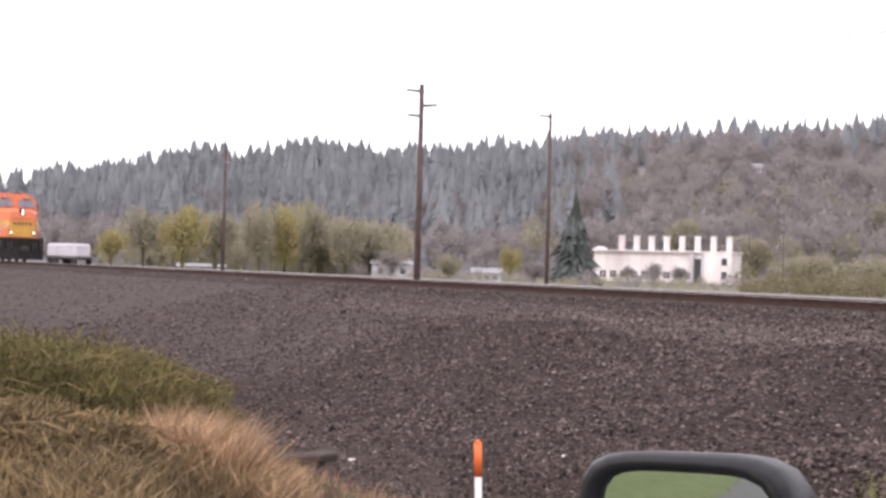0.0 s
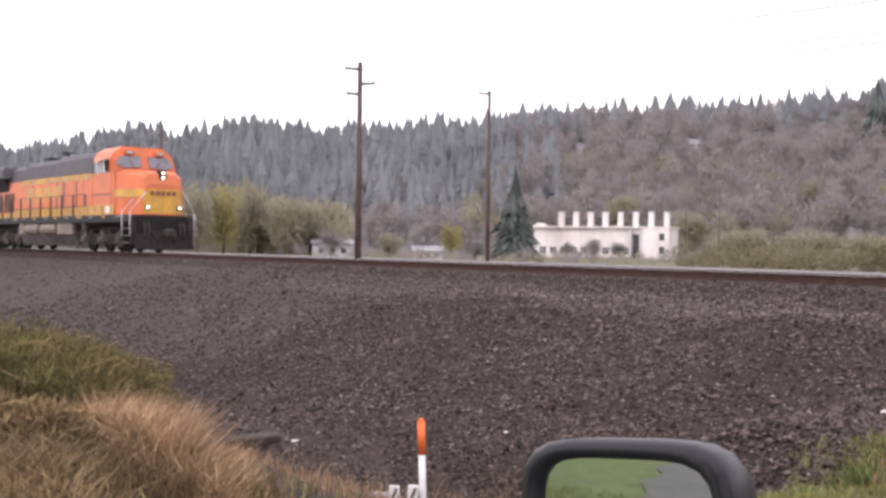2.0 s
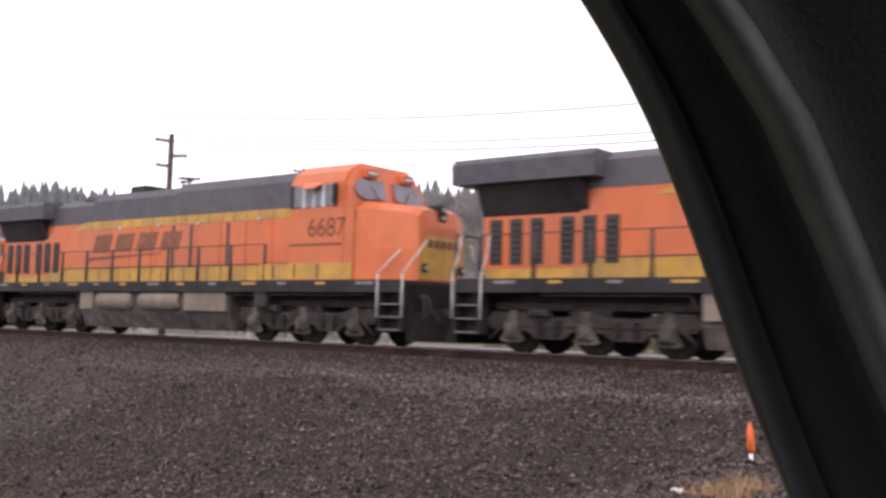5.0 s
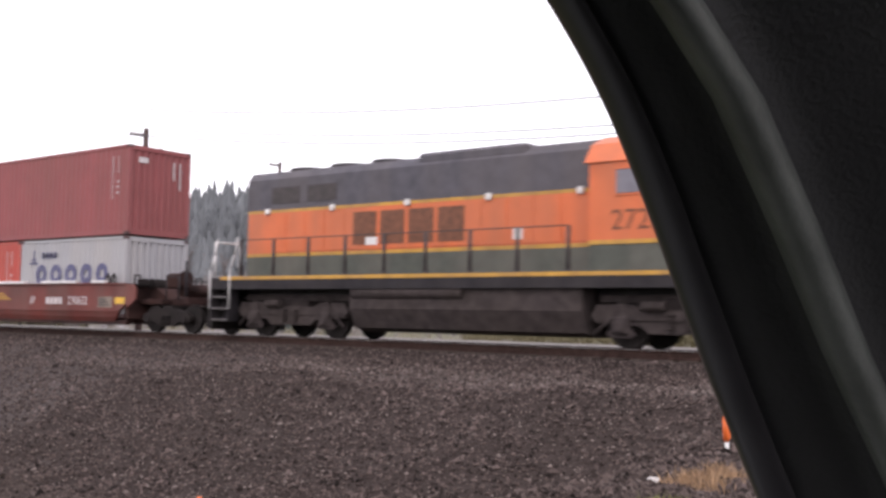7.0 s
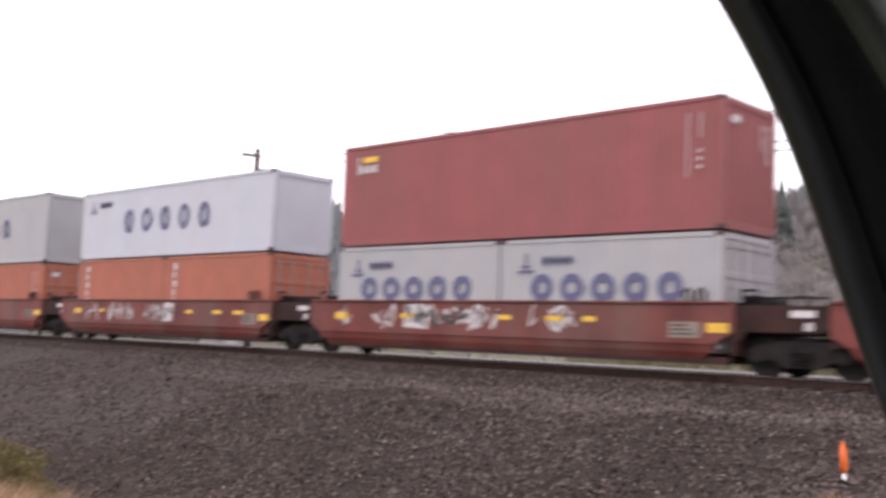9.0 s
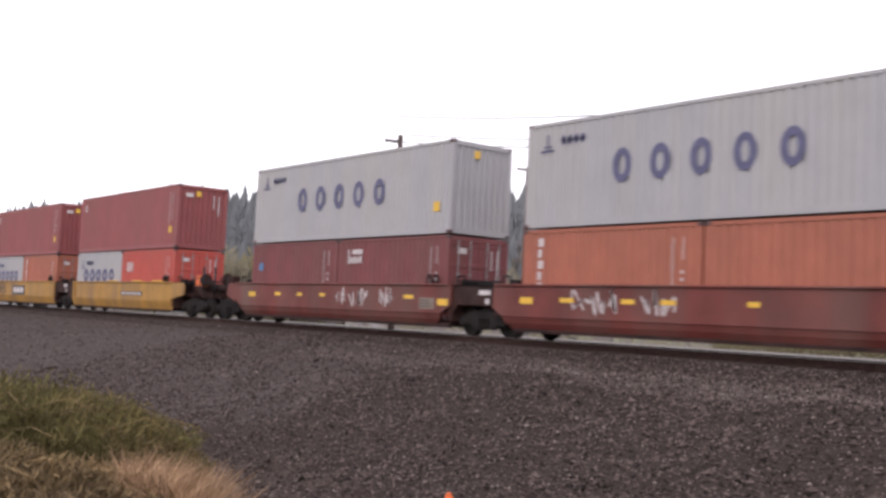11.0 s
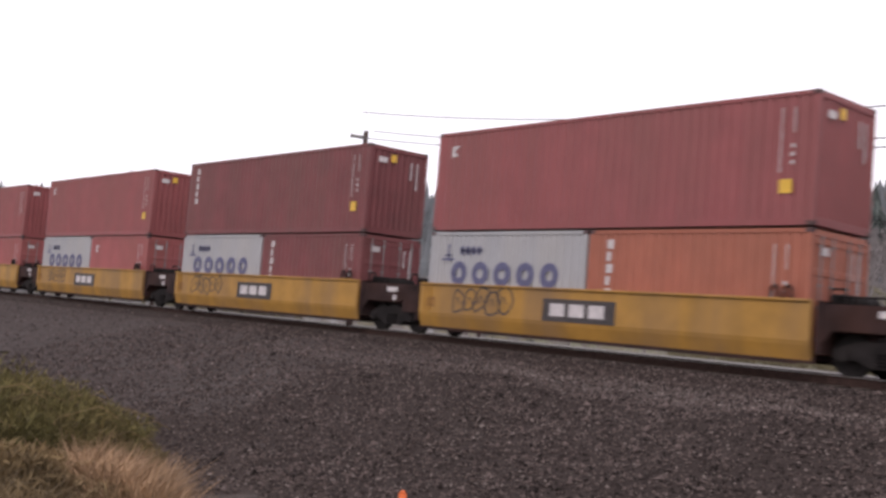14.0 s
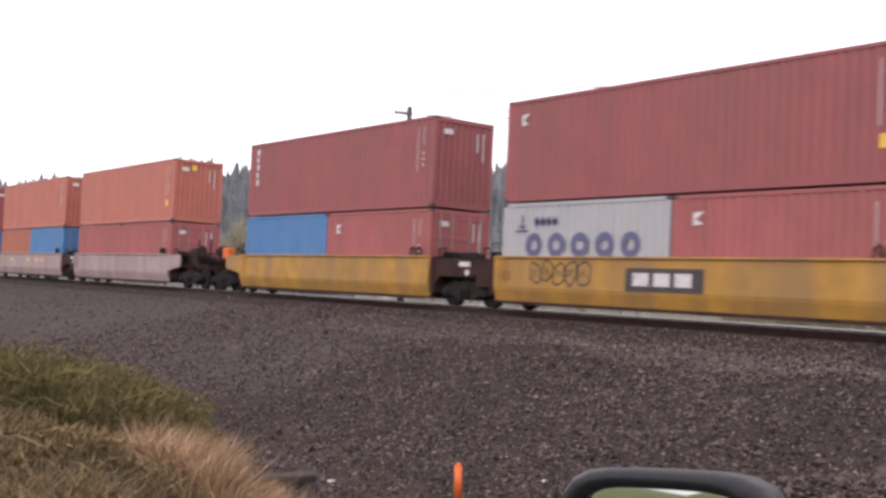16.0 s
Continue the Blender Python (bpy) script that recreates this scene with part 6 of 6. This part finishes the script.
pole(29.3, POLE_Y, 11.05, ((0.4, -1, 0.85), (1.25, 1, 0.85), (1.85, -1, 0.75)), "weathered brown pole with three staggered side arms", 0.2)
pole(*at_az(36.3, 150), 6.0, ((0.3, -1, 0.6),), "thin grey pole in the yard", 0.1)
pole(*at_az(34.6, 160), 6.4, ((0.3, 1, 0.6),), "thin grey pole in the yard", 0.1)
for low, dy in ((7.65, -0.6), (8.2, 0.5), (9.15, -0.5)):
    b = Build()
    pts = [(x, POLE_Y + dy, low + 0.0019 * (x + 10) ** 2) for x in np.linspace(-49.2, 29.2, 25)]
    b.tube(pts, 0.028, 5)
    tagged(part("overhead_wire", b, M["wire"]), "thin overhead wire sagging between poles", "wire")


# ---- the bank's near side: markers, plank, shrubs and grass ----
def marker(az, r, h, rad, split, label):
    x, y = at_az(az, r)
    e = tagged(new("marker_post"), label, "marker post")
    e.matrix_basis = pose(x, y, z_at(x, y), 0, -3, 0)
    part("white_post", Build().rod((0, 0, -0.1), (0, 0, h * split), rad, 12), M["marker_white"], e, "white plastic post")
    part("orange_sleeve", Build().rod((0, 0, h * split), (0, 0, h - 0.03), rad * 1.12, 12).rod((0, 0, h - 0.03), (0, 0, h), rad * 1.1, 12, rad * 0.5), M["marker_orange"], e, "orange plastic sleeve")
    return e


MX, MY = at_az(50.25, 11.0)
marker(50.25, 11.0, -1.31 - z_at(MX, MY), 0.038, 0.66, "white marker post with an orange top, in the ditch")
mk = marker(22.52, 12.45, 0.43, 0.025, 0.2, "short white marker with an orange flag, on the gravel")
part("flag", Build().box(-0.035, 0.045, -0.012, 0.012, 0.12, 0.36), M["marker_orange"], mk, "orange flag")
sx, sy = at_az(51.45, 10.9)
sg = tagged(new("broken_sign"), "short broken white sign on two slats, in the ditch", "sign")
sg.matrix_basis = pose(sx, sy, z_at(sx, sy), 0, 4, 51)
for k, (u, hh) in enumerate(((-0.1, 0.3), (0.1, 0.32))):
    sl = part("slat", Build().box(u - 0.055, u + 0.055, -0.012, 0.012, -0.1, hh, 0.006), M["marker_white"], sg, "chipped white slat")
    part("dark_mark", Build().prism([(u - 0.045, hh - 0.2), (u - 0.02, hh - 0.2), (u + 0.04, hh - 0.03), (u + 0.01, hh - 0.03)], "y", -0.016, -0.012), M["mark_dark"], sl)
sx, sy = at_az(52.4, 11.2)
tagged(part("stone_slab", Build().box(-0.17, 0.17, -0.1, 0.1, -0.12, 0.2, 0.03), M["arm"], m=pose(sx, sy, z_at(sx, sy), 0, 5, 60)), "grey stone slab lying in the ditch", "rock")
px, py = at_az(60.5, 14.6)
e = tagged(part("old_tie", Build().box(-0.62, 0.62, -0.1, 0.1, -0.06, 0.06, 0.02), M["plank"], m=pose(px, py, z_at(px, py) + 0.07, 8, -3, 66)), "weathered wooden tie lying in the ditch", "tie")
for az, r, s in ((57.3, 15.2, 0.055), (45.7, 13.8, 0.045), (26.2, 10.2, 0.06), (43.9, 11.6, 0.05), (26.9, 12.3, 0.045)):
    x, y = at_az(az, r)
    rng = np.random.default_rng(int(az * 10))
    b = Build().box(-s, s, -s * 0.7, s * 0.7, -s * 0.3, s * 0.6, s * 0.3)
    b.v = [tuple(np.array(p) + rng.normal(0, s * 0.12, 3)) for p in b.v]
    tagged(part("pale_rock", b, M["litter"], m=pose(x, y, z_at(x, y) + s * 0.2, 0, 0, az)), "pale loose rock on the dark gravel", "rock")


def blades(name, n, spread, h, w, mat, label, category, seed, bend=0.5, kind="stuff"):
    """A tuft mass of narrow bent blades. spread: a function that gives n rows of x, y and a scale."""
    rng = np.random.default_rng(seed)
    x, y, k, turn = spread(rng, n)
    z = height(x, y)
    hh = rng.uniform(h[0], h[1], n) * k
    a, b = rng.uniform(0, 6.28, n), rng.uniform(0, 6.28, n)
    b = b if turn is None else turn
    ww = rng.uniform(w[0], w[1], n)
    lean = rng.uniform(0.1, bend, n) * hh
    v = np.zeros((n, 5, 3))
    dx, dy = np.cos(a) * ww / 2, np.sin(a) * ww / 2
    lx, ly = np.cos(b) * lean, np.sin(b) * lean
    for i, (f, s, q) in enumerate(((0, 1, 0), (0, -1, 0), (0.6, 0.8, 0.35), (0.6, -0.8, 0.35), (1, 0, 1))):
        v[:, i, 0] = x + dx * s + lx * q
        v[:, i, 1] = y + dy * s + ly * q
        v[:, i, 2] = z - 0.03 + hh * (f if f < 1 else 0.97)
    o = 5 * np.arange(n)[:, None]
    f1 = (np.array([[0, 1, 3, 2]]) + o).tolist()
    f2 = (np.array([[2, 3, 4]]) + o).tolist()
    return tagged(raw(name, v.reshape(-1, 3).tolist(), f1 + f2, mat), label, category, kind=kind)


def clumps(centres, sigma, ):
    def spread(rng, n):
        c = np.array(centres, float)
        i = rng.integers(0, len(c), n)
        s = c[i, 2] if c.shape[1] > 2 else sigma
        p, q = rng.normal(0, 1, n), rng.normal(0, 1, n)
        turn = np.arctan2(q, p) + rng.normal(0, 2.4, n)
        return c[i, 0] + p * s, c[i, 1] + q * s, rng.uniform(0.6, 1.0, n) * np.exp(-0.12 * (p * p + q * q)), turn
    return spread


def band(a0, a1, r0, r1):
    def spread(rng, n):
        a, r = np.radians(rng.uniform(a0, a1, n)), rng.uniform(r0, r1, n)
        return -r * np.sin(a), r * np.cos(a), rng.uniform(0.5, 1.0, n), None
    return spread


def shrub(x, y, w, h, mat, label, seed, n=2600):
    """A rounded bramble of arching canes set with small leaves."""
    rng = np.random.default_rng(seed)
    e = tagged(new("shrub"), label, "shrub", "shrubs beside the ditch")
    z = z_at(x, y)
    e.matrix_basis = pose(x, y, z)
    canes = Build()
    for _ in range(16):
        a = rng.uniform(0, 6.28)
        r = rng.uniform(0.25, 0.55) * w
        hh = h * rng.uniform(0.55, 1.0)
        canes.path([(0.12 * r * math.cos(a), 0.12 * r * math.sin(a), 0), (0.5 * r * math.cos(a), 0.5 * r * math.sin(a), hh * 0.85), (0.85 * r * math.cos(a + 0.2), 0.85 * r * math.sin(a + 0.2), hh), (1.05 * r * math.cos(a + 0.3), 1.05 * r * math.sin(a + 0.3), hh * 0.82)], 0.0045, 4)
    tagged(part("cane_tangle", canes, M["twig"], e, "dry arching canes"), kind="stuff")
    d = rng.normal(0, 1, (n, 3))
    d /= np.linalg.norm(d, axis=1)[:, None]
    d[:, 2] = np.abs(d[:, 2])
    lump = 1 + 0.18 * np.sin(5 * np.arctan2(d[:, 1], d[:, 0]) + seed) + 0.12 * np.sin(9 * d[:, 2] + seed)
    c = d * (rng.random(n) ** 0.3 * lump)[:, None] * (w / 2, w / 2, h)
    s = rng.uniform(0.02, 0.055, n)
    u = 0.7 * rng.normal(0, 1, (n, 3)) + d * 0.8 + (0, 0, 0.5)
    u /= np.linalg.norm(u, axis=1)[:, None]
    t = np.cross(u, rng.normal(0, 1, (n, 3)))
    t /= np.linalg.norm(t, axis=1)[:, None]
    v = np.stack([c - u * s[:, None], c + t * s[:, None] * 0.16, c + u * s[:, None] * 1.2, c - t * s[:, None] * 0.16], 1)
    f = np.array([[0, 1, 2, 3]]) + 4 * np.arange(n)[:, None]
    tagged(raw("foliage", v.reshape(-1, 3).tolist(), f.tolist(), mat, e), kind="stuff")
    return e


# shrub tops follow an outline fitted to the camera's view, falling off towards the ditch
SHRUB_AZ, SHRUB_EL = [58, 62, 64.6, 67, 69.4, 72.8, 75, 85], [11.9, 9.9, 7.9, 6.7, 5.3, 4.5, 4.3, 4.0]
for i, (az, r, w, h) in enumerate(((80, 15.0, 3.6, 1.45), (76.5, 14.0, 3.4, 1.4), (73.0, 13.0, 3.0, 1.3), (70.0, 12.4, 2.5, 1.2), (67.4, 11.6, 1.6, 1.1), (66.0, 10.8, 1.0, 0.9), (83, 12, 3.2, 1.1),
                                   (74, 11.2, 2.8, 1.0), (78, 11.0, 2.8, 0.95), (70.5, 10.6, 2.2, 0.9), (68.2, 9.9, 1.3, 0.75), (79, 9.2, 2.4, 0.75), (75, 9.2, 2.2, 0.75), (71.5, 8.8, 1.8, 0.6), (76, 7.6, 2.0, 0.35), (81, 8, 2.2, 0.5), (71.5, 7.4, 1.6, 0.3))):
    x, y = at_az(az, r)
    top = 0.51 - r * math.tan(radians(float(np.interp(az, SHRUB_AZ, SHRUB_EL))))
    h = max(0.3, min(h, top - z_at(x, y)))
    shrub(x, y, w, h, M["leaf" if i < 14 else "twig"], "olive-green bramble shrub with dry canes" if i < 14 else "low brownish bramble with dry canes", 70 + i, 13000)
rng_dry = random.Random(8)
dry, low_dry, near_dry = [], [], []
for _ in range(90):
    az = rng_dry.uniform(60.8, 67.3)
    r = float(np.interp(az, [57, 61, 65, 69], [6.4, 7.4, 8.3, 8.6])) + rng_dry.uniform(-1.2, 0.7)
    (dry if az > 63.6 else low_dry).append((*at_az(az, r), rng_dry.uniform(0.05, 0.2)))
for _ in range(70):
    az = rng_dry.uniform(66.5, 84)
    near_dry.append((*at_az(az, rng_dry.uniform(4.6, 7.2)), rng_dry.uniform(0.08, 0.25)))
blades("dry_grass", 12000, clumps(low_dry, 0.3), (0.1, 0.4), (0.006, 0.016), M["stalk"], "tan dead grass thinning out towards the ditch", "grass", 43, 1.0)
blades("dry_grass", 24000, clumps(dry, 0.3), (0.2, 0.66), (0.006, 0.016), M["stalk"], "tan dead grass drooping beside the ditch", "grass", 31, 1.05)
blades("trodden_grass", 17000, clumps(near_dry, 0.3), (0.1, 0.4), (0.006, 0.014), M["twig"], "brownish matted grass by the roadside", "grass", 37, 1.4)
blades("mixed_grass", 9000, clumps([(*at_az(a, r), 0.3) for a, r in ((70, 9.4), (73, 8.4), (63, 6.8), (64, 6.6), (76, 8.2), (70, 7.6), (78, 8.6))], 0.3), (0.15, 0.45), (0.005, 0.012), M["twig"], "brownish grass among dead stalks", "grass", 32, 1.0)
blades("verge_grass", 20000, band(14, 35, 5.4, 7.5), (0.03, 0.1), (0.006, 0.012), M["blade"], "short bright green grass on the verge", "grass", 33, 0.7)
blades("verge_grass", 12000, band(14, 31, 7.3, 8.5), (0.03, 0.09), (0.006, 0.012), M["blade"], "thin short grass where the verge meets the gravel", "grass", 39, 0.7)
blades("border_grass", 6000, clumps([(*at_az(a, r), 0.16) for a, r in ((34.2, 6.6), (33.4, 6.9), (32.4, 7.0), (31.4, 7.2), (30.4, 7.4), (29.4, 7.6), (28.4, 7.8), (27.4, 8.0), (26.4, 8.2), (25.4, 8.4), (31.0, 6.8), (28.8, 7.2))], 0.16), (0.05, 0.2), (0.005, 0.011), M["blade"], "ragged green grass along the gravel's edge", "grass", 41, 0.9)
blades("verge_tufts", 2600, clumps([(*at_az(a, r), 0.13) for a, r in ((33.0, 7.0), (30.8, 7.4), (29.0, 7.6), (31.8, 7.2), (26.0, 7.9), (24.3, 10.2), (23.6, 10.1), (23.0, 10.4), (22.3, 10.2), (24.9, 9.8), (23.4, 9.7))], 0.15), (0.08, 0.26), (0.005, 0.01), M["stalk"], "pale dead tufts at the edge of the gravel", "grass", 34, 0.8)
blades("green_tuft", 900, clumps([(*at_az(30.6, 7.2), 0.09), (*at_az(30.2, 6.7), 0.07), (*at_az(27.4, 7.9), 0.1)], 0.1), (0.08, 0.24), (0.006, 0.012), M["green_blade"], "bright green grass tufts on the verge", "grass", 38, 0.9)
blades("roadside_grass", 16000, lambda rng, n: (rng.uniform(-14, -4.5, n), rng.uniform(-14, 5.0, n), rng.uniform(0.5, 1, n), None), (0.06, 0.2), (0.01, 0.02), M["blade"], "short grass on the roadside", "grass", 35, 0.7)
blades("ditch_weeds", 3200, band(45, 68, 8.2, 12.5), (0.08, 0.35), (0.004, 0.009), M["stalk"], "sparse dead weeds in the ditch", "grass", 36, 0.8)


# ---- the car from whose window one looks ----
def car():
    """x forward, y to its left, z from the road; the viewer's eye is at 0, 0, 1.3."""
    e = tagged(new("car"), "silver car with black trim, window open, parked by the track", "car")
    e.matrix_basis = pose(0, 0, 0.51 - 1.3, 0, 0, 75)
    E = 1.3

    def at(az, el, d):
        a = radians(az + 15)
        return Vector((d * math.cos(radians(el)) * math.cos(a), d * math.cos(radians(el)) * math.sin(a), E + d * math.sin(radians(el))))
    # front pillar: the window's seal, the trim and a moulded ridge, running from the roof down to the dash
    eye = Vector((0.018, -0.024, 0.008))      # lean of the viewer when the pillar is in view
    edge = [(37.4, 26, 0.52), (32.6, 19.5, 0.55), (30.6, 16.6, 0.57), (27.9, 11.91, 0.60), (25.3, 4.99, 0.65), (23.2, -1.23, 0.70), (20.5, -8.06, 0.76), (17.5, -15, 0.83), (14.5, -21, 0.9)]
    prof = [(0.55, 0.10), (0.0, 0.03), (-0.35, 0.0), (0.0, -0.006), (1.6, -0.012), (3.6, -0.016), (5.4, -0.012), (6.2, -0.026), (7.6, -0.026), (8.6, -0.008), (13, 0.0), (21, 0.02), (27, 0.06)]

    def strip(i0, i1, name, mat, label="", back=0.0):
        v, f = [], []
        n = i1 - i0 + 1
        for az, el, d in edge:
            for da, dd in prof[i0:i1 + 1]:
                v.append(at(az - da, el, d + dd + back) + eye)
        for r in range(len(edge) - 1):
            for c in range(n - 1):
                f.append((r * n + c, r * n + c + 1, (r + 1) * n + c + 1, (r + 1) * n + c))
        b = Build().add(v, f, True)
        ob = part(name, b, mat, e, label)
        mod = ob.modifiers.new("thick", "SOLIDIFY")
        mod.thickness, mod.offset = 0.006, 0
        sub = ob.modifiers.new("round", "SUBSURF")
        sub.levels = sub.render_levels = 2
        return ob

    strip(0, 4, "window_seal", M["seal"], "black rubber window seal")
    strip(3, 12, "pillar_trim", M["trim"], "black moulded pillar trim", 0.008)
    # the rib whose grey colour imitates light caught along the pillar
    v, f = [], []
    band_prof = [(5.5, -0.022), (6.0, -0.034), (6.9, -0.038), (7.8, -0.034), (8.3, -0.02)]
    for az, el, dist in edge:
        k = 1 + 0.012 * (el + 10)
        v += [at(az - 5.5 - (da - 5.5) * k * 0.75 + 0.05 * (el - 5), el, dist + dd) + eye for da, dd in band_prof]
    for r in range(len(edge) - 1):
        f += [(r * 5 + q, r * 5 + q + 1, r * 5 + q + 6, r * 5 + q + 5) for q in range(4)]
    ml = part("pillar_lit_rib", Build().add(v, f, True), M["lit_rib"], e, "moulded rib coloured grey for its light streak")
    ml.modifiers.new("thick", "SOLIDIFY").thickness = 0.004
    # mirror on the door's front corner
    c = at(39.3, -14.2, 0.9)
    nrm = Vector((-0.90, -0.42, 0.10)).normalized()
    side = Vector((0, 0, 1)).cross(nrm).normalized()
    up = nrm.cross(side)
    side = (side * math.cos(radians(6)) + up * math.sin(radians(6))).normalized()
    up = nrm.cross(side)

    def oval(w, h, n=40, p=4.5):
        out = []
        for i in range(n):
            a = 2 * math.pi * i / n
            ca, sa = math.cos(a), math.sin(a)
            k = (abs(ca) ** p + abs(sa) ** p) ** (-1 / p)
            out.append((w / 2 * ca * k, h / 2 * sa * k))
        return out

    def ring(w, h, depth):
        return [c + side * a + up * b + nrm * depth for a, b in oval(w, h)]
    W, H = 0.198, 0.150
    rings = [ring(W - 0.034, H - 0.034, -0.004), ring(W - 0.03, H - 0.03, 0.010), ring(W - 0.012, H - 0.012, 0.014), ring(W, H, 0.004), ring(W, H, -0.03), ring(W - 0.03, H - 0.03, -0.075), ring(W - 0.11, H - 0.08, -0.10)]
    n = 40
    b = Build().add([p for r in rings for p in r], [(r * n + i, r * n + (i + 1) % n, (r + 1) * n + (i + 1) % n, (r + 1) * n + i) for r in range(len(rings) - 1) for i in range(n)], True)
    o = (len(rings) - 1) * n
    b.f.append(tuple(o + i for i in range(n)))
    b.s.append(False)
    mir = part("door_mirror", b, M["housing"], e, "black plastic door mirror housing")
    g = ring(W - 0.032, H - 0.032, 0.0)
    g2 = [p - nrm * 0.003 for p in g]
    part("mirror_glass", Build().add(g + g2, [tuple(range(n)), tuple(range(2 * n - 1, n - 1, -1))] + [(i, (i + 1) % n, (i + 1) % n + n, i + n) for i in range(n)]), M["mirror"], mir, "mirror glass reflecting the grass verge")
    foot = c - side * 0.06 - up * 0.07 - nrm * 0.03
    part("mirror_foot", Build().rod(foot, (0.60, 0.62, E - 0.33), 0.03, 10, 0.035), M["housing"], mir)
    # body: doors, sill, roof, rear, floor, dash, bonnet
    part("door", Build().prism([(-0.75, 0.3), (0.75, 0.3), (0.78, E - 0.36), (-0.75, E - 0.33)], "y", 0.52, 0.64), M["car_paint"], e, "silver driver's door")
    part("door", Build().prism([(-0.75, 0.3), (0.75, 0.3), (0.78, E - 0.36), (-0.75, E - 0.33)], "y", -1.02, -0.9), M["car_paint"], e)
    part("roof", Build().box(-1.4, 0.25, -0.92, 0.5, E + 0.25, E + 0.3, 0.02), M["car_paint"], e)
    part("headliner", Build().box(-1.38, 0.23, -0.9, 0.48, E + 0.23, E + 0.245), M["trim"], e)
    part("door_header", Build().box(-1.4, 0.3, 0.46, 0.53, E + 0.21, E + 0.3, 0.02), M["seal"], e)
    part("centre_pillar", Build().prism([(-0.95, E - 0.33), (-0.75, E - 0.33), (-0.72, E + 0.25), (-0.9, E + 0.25)], "y", 0.48, 0.56), M["trim"], e)
    part("rear_quarter", Build().prism([(-2.2, 0.3), (-0.75, 0.3), (-0.75, E - 0.33), (-2.1, E - 0.33)], "y", 0.54, 0.66), M["car_paint"], e)
    part("rear_quarter", Build().prism([(-2.2, 0.3), (-0.75, 0.3), (-0.75, E - 0.33), (-2.1, E - 0.33)], "y", -1.04, -0.92), M["car_paint"], e)
    part("tail", Build().box(-2.3, -2.15, -1.0, 0.62, 0.3, E - 0.3, 0.05).prism([(-2.2, E - 0.3), (-2.1, E - 0.3), (-1.35, E + 0.26), (-1.45, E + 0.28)], "y", -0.95, 0.55), M["car_paint"], e)
    part("far_pillar", Build().prism([(0.2, E + 0.25), (0.32, E + 0.25), (1.0, E - 0.3), (0.85, E - 0.3)], "y", -0.98, -0.9), M["trim"], e)
    part("dashboard", Build().box(0.62, 1.05, -0.9, 0.46, 0.6, E - 0.36, 0.06), M["trim"], e)
    part("bonnet", Build().prism([(0.78, 0.45), (2.2, 0.45), (2.2, 0.85), (1.9, 0.88), (1.05, E - 0.38), (0.8, E - 0.38)], "y", -1.0, 0.6), M["car_paint"], e)
    part("floor_pan", Build().box(-2.2, 1.0, -0.98, 0.6, 0.24, 0.3), M["trim"], e)
    for x in (-1.5, 1.35):
        for y in (-1.0, 0.6):
            w = part("wheel", Build().rod((x, y - 0.1, 0.31), (x, y + 0.1, 0.31), 0.31, 24), M["tyre"], e)
            part("rim", Build().rod((x, y - 0.11, 0.31), (x, y + 0.11, 0.31), 0.2, 16), M["arm"], w)
    return e


car()


def travelled(t):
    """The train's way at t: a smooth curve through the rows of TRAVEL."""
    ts, xs = np.array([r[0] for r in TRAVEL]), np.array([r[1] for r in TRAVEL])
    m = np.gradient(xs, ts)
    i = int(np.clip(np.searchsorted(ts, t) - 1, 0, len(ts) - 2))
    h = ts[i + 1] - ts[i]
    u = (t - ts[i]) / h
    return float((2 * u ** 3 - 3 * u * u + 1) * xs[i] + (u ** 3 - 2 * u * u + u) * h * m[i] + (3 * u * u - 2 * u ** 3) * xs[i + 1] + (u ** 3 - u * u) * h * m[i + 1])


def motions():
    """The train runs to the right along its track; its wheels roll."""
    way = [(t, x) for t, x in TRAVEL]
    for ob, off in MOVERS:
        z = ob.get("z", 0.0)
        walk(ob, [(t, pose(x + off, TRACK_Y, z)) for t, x in way])
    times = [i / FPS for i in range(16 * FPS + 1)]
    dist = [travelled(t) - TRAVEL[0][1] for t in times]
    for ob, x, r in WHEELS:
        walk(ob, [(t, pose(x, 0, r, 0, math.degrees(d / r) % 360, 0)) for t, d in zip(times, dist)])


motions()
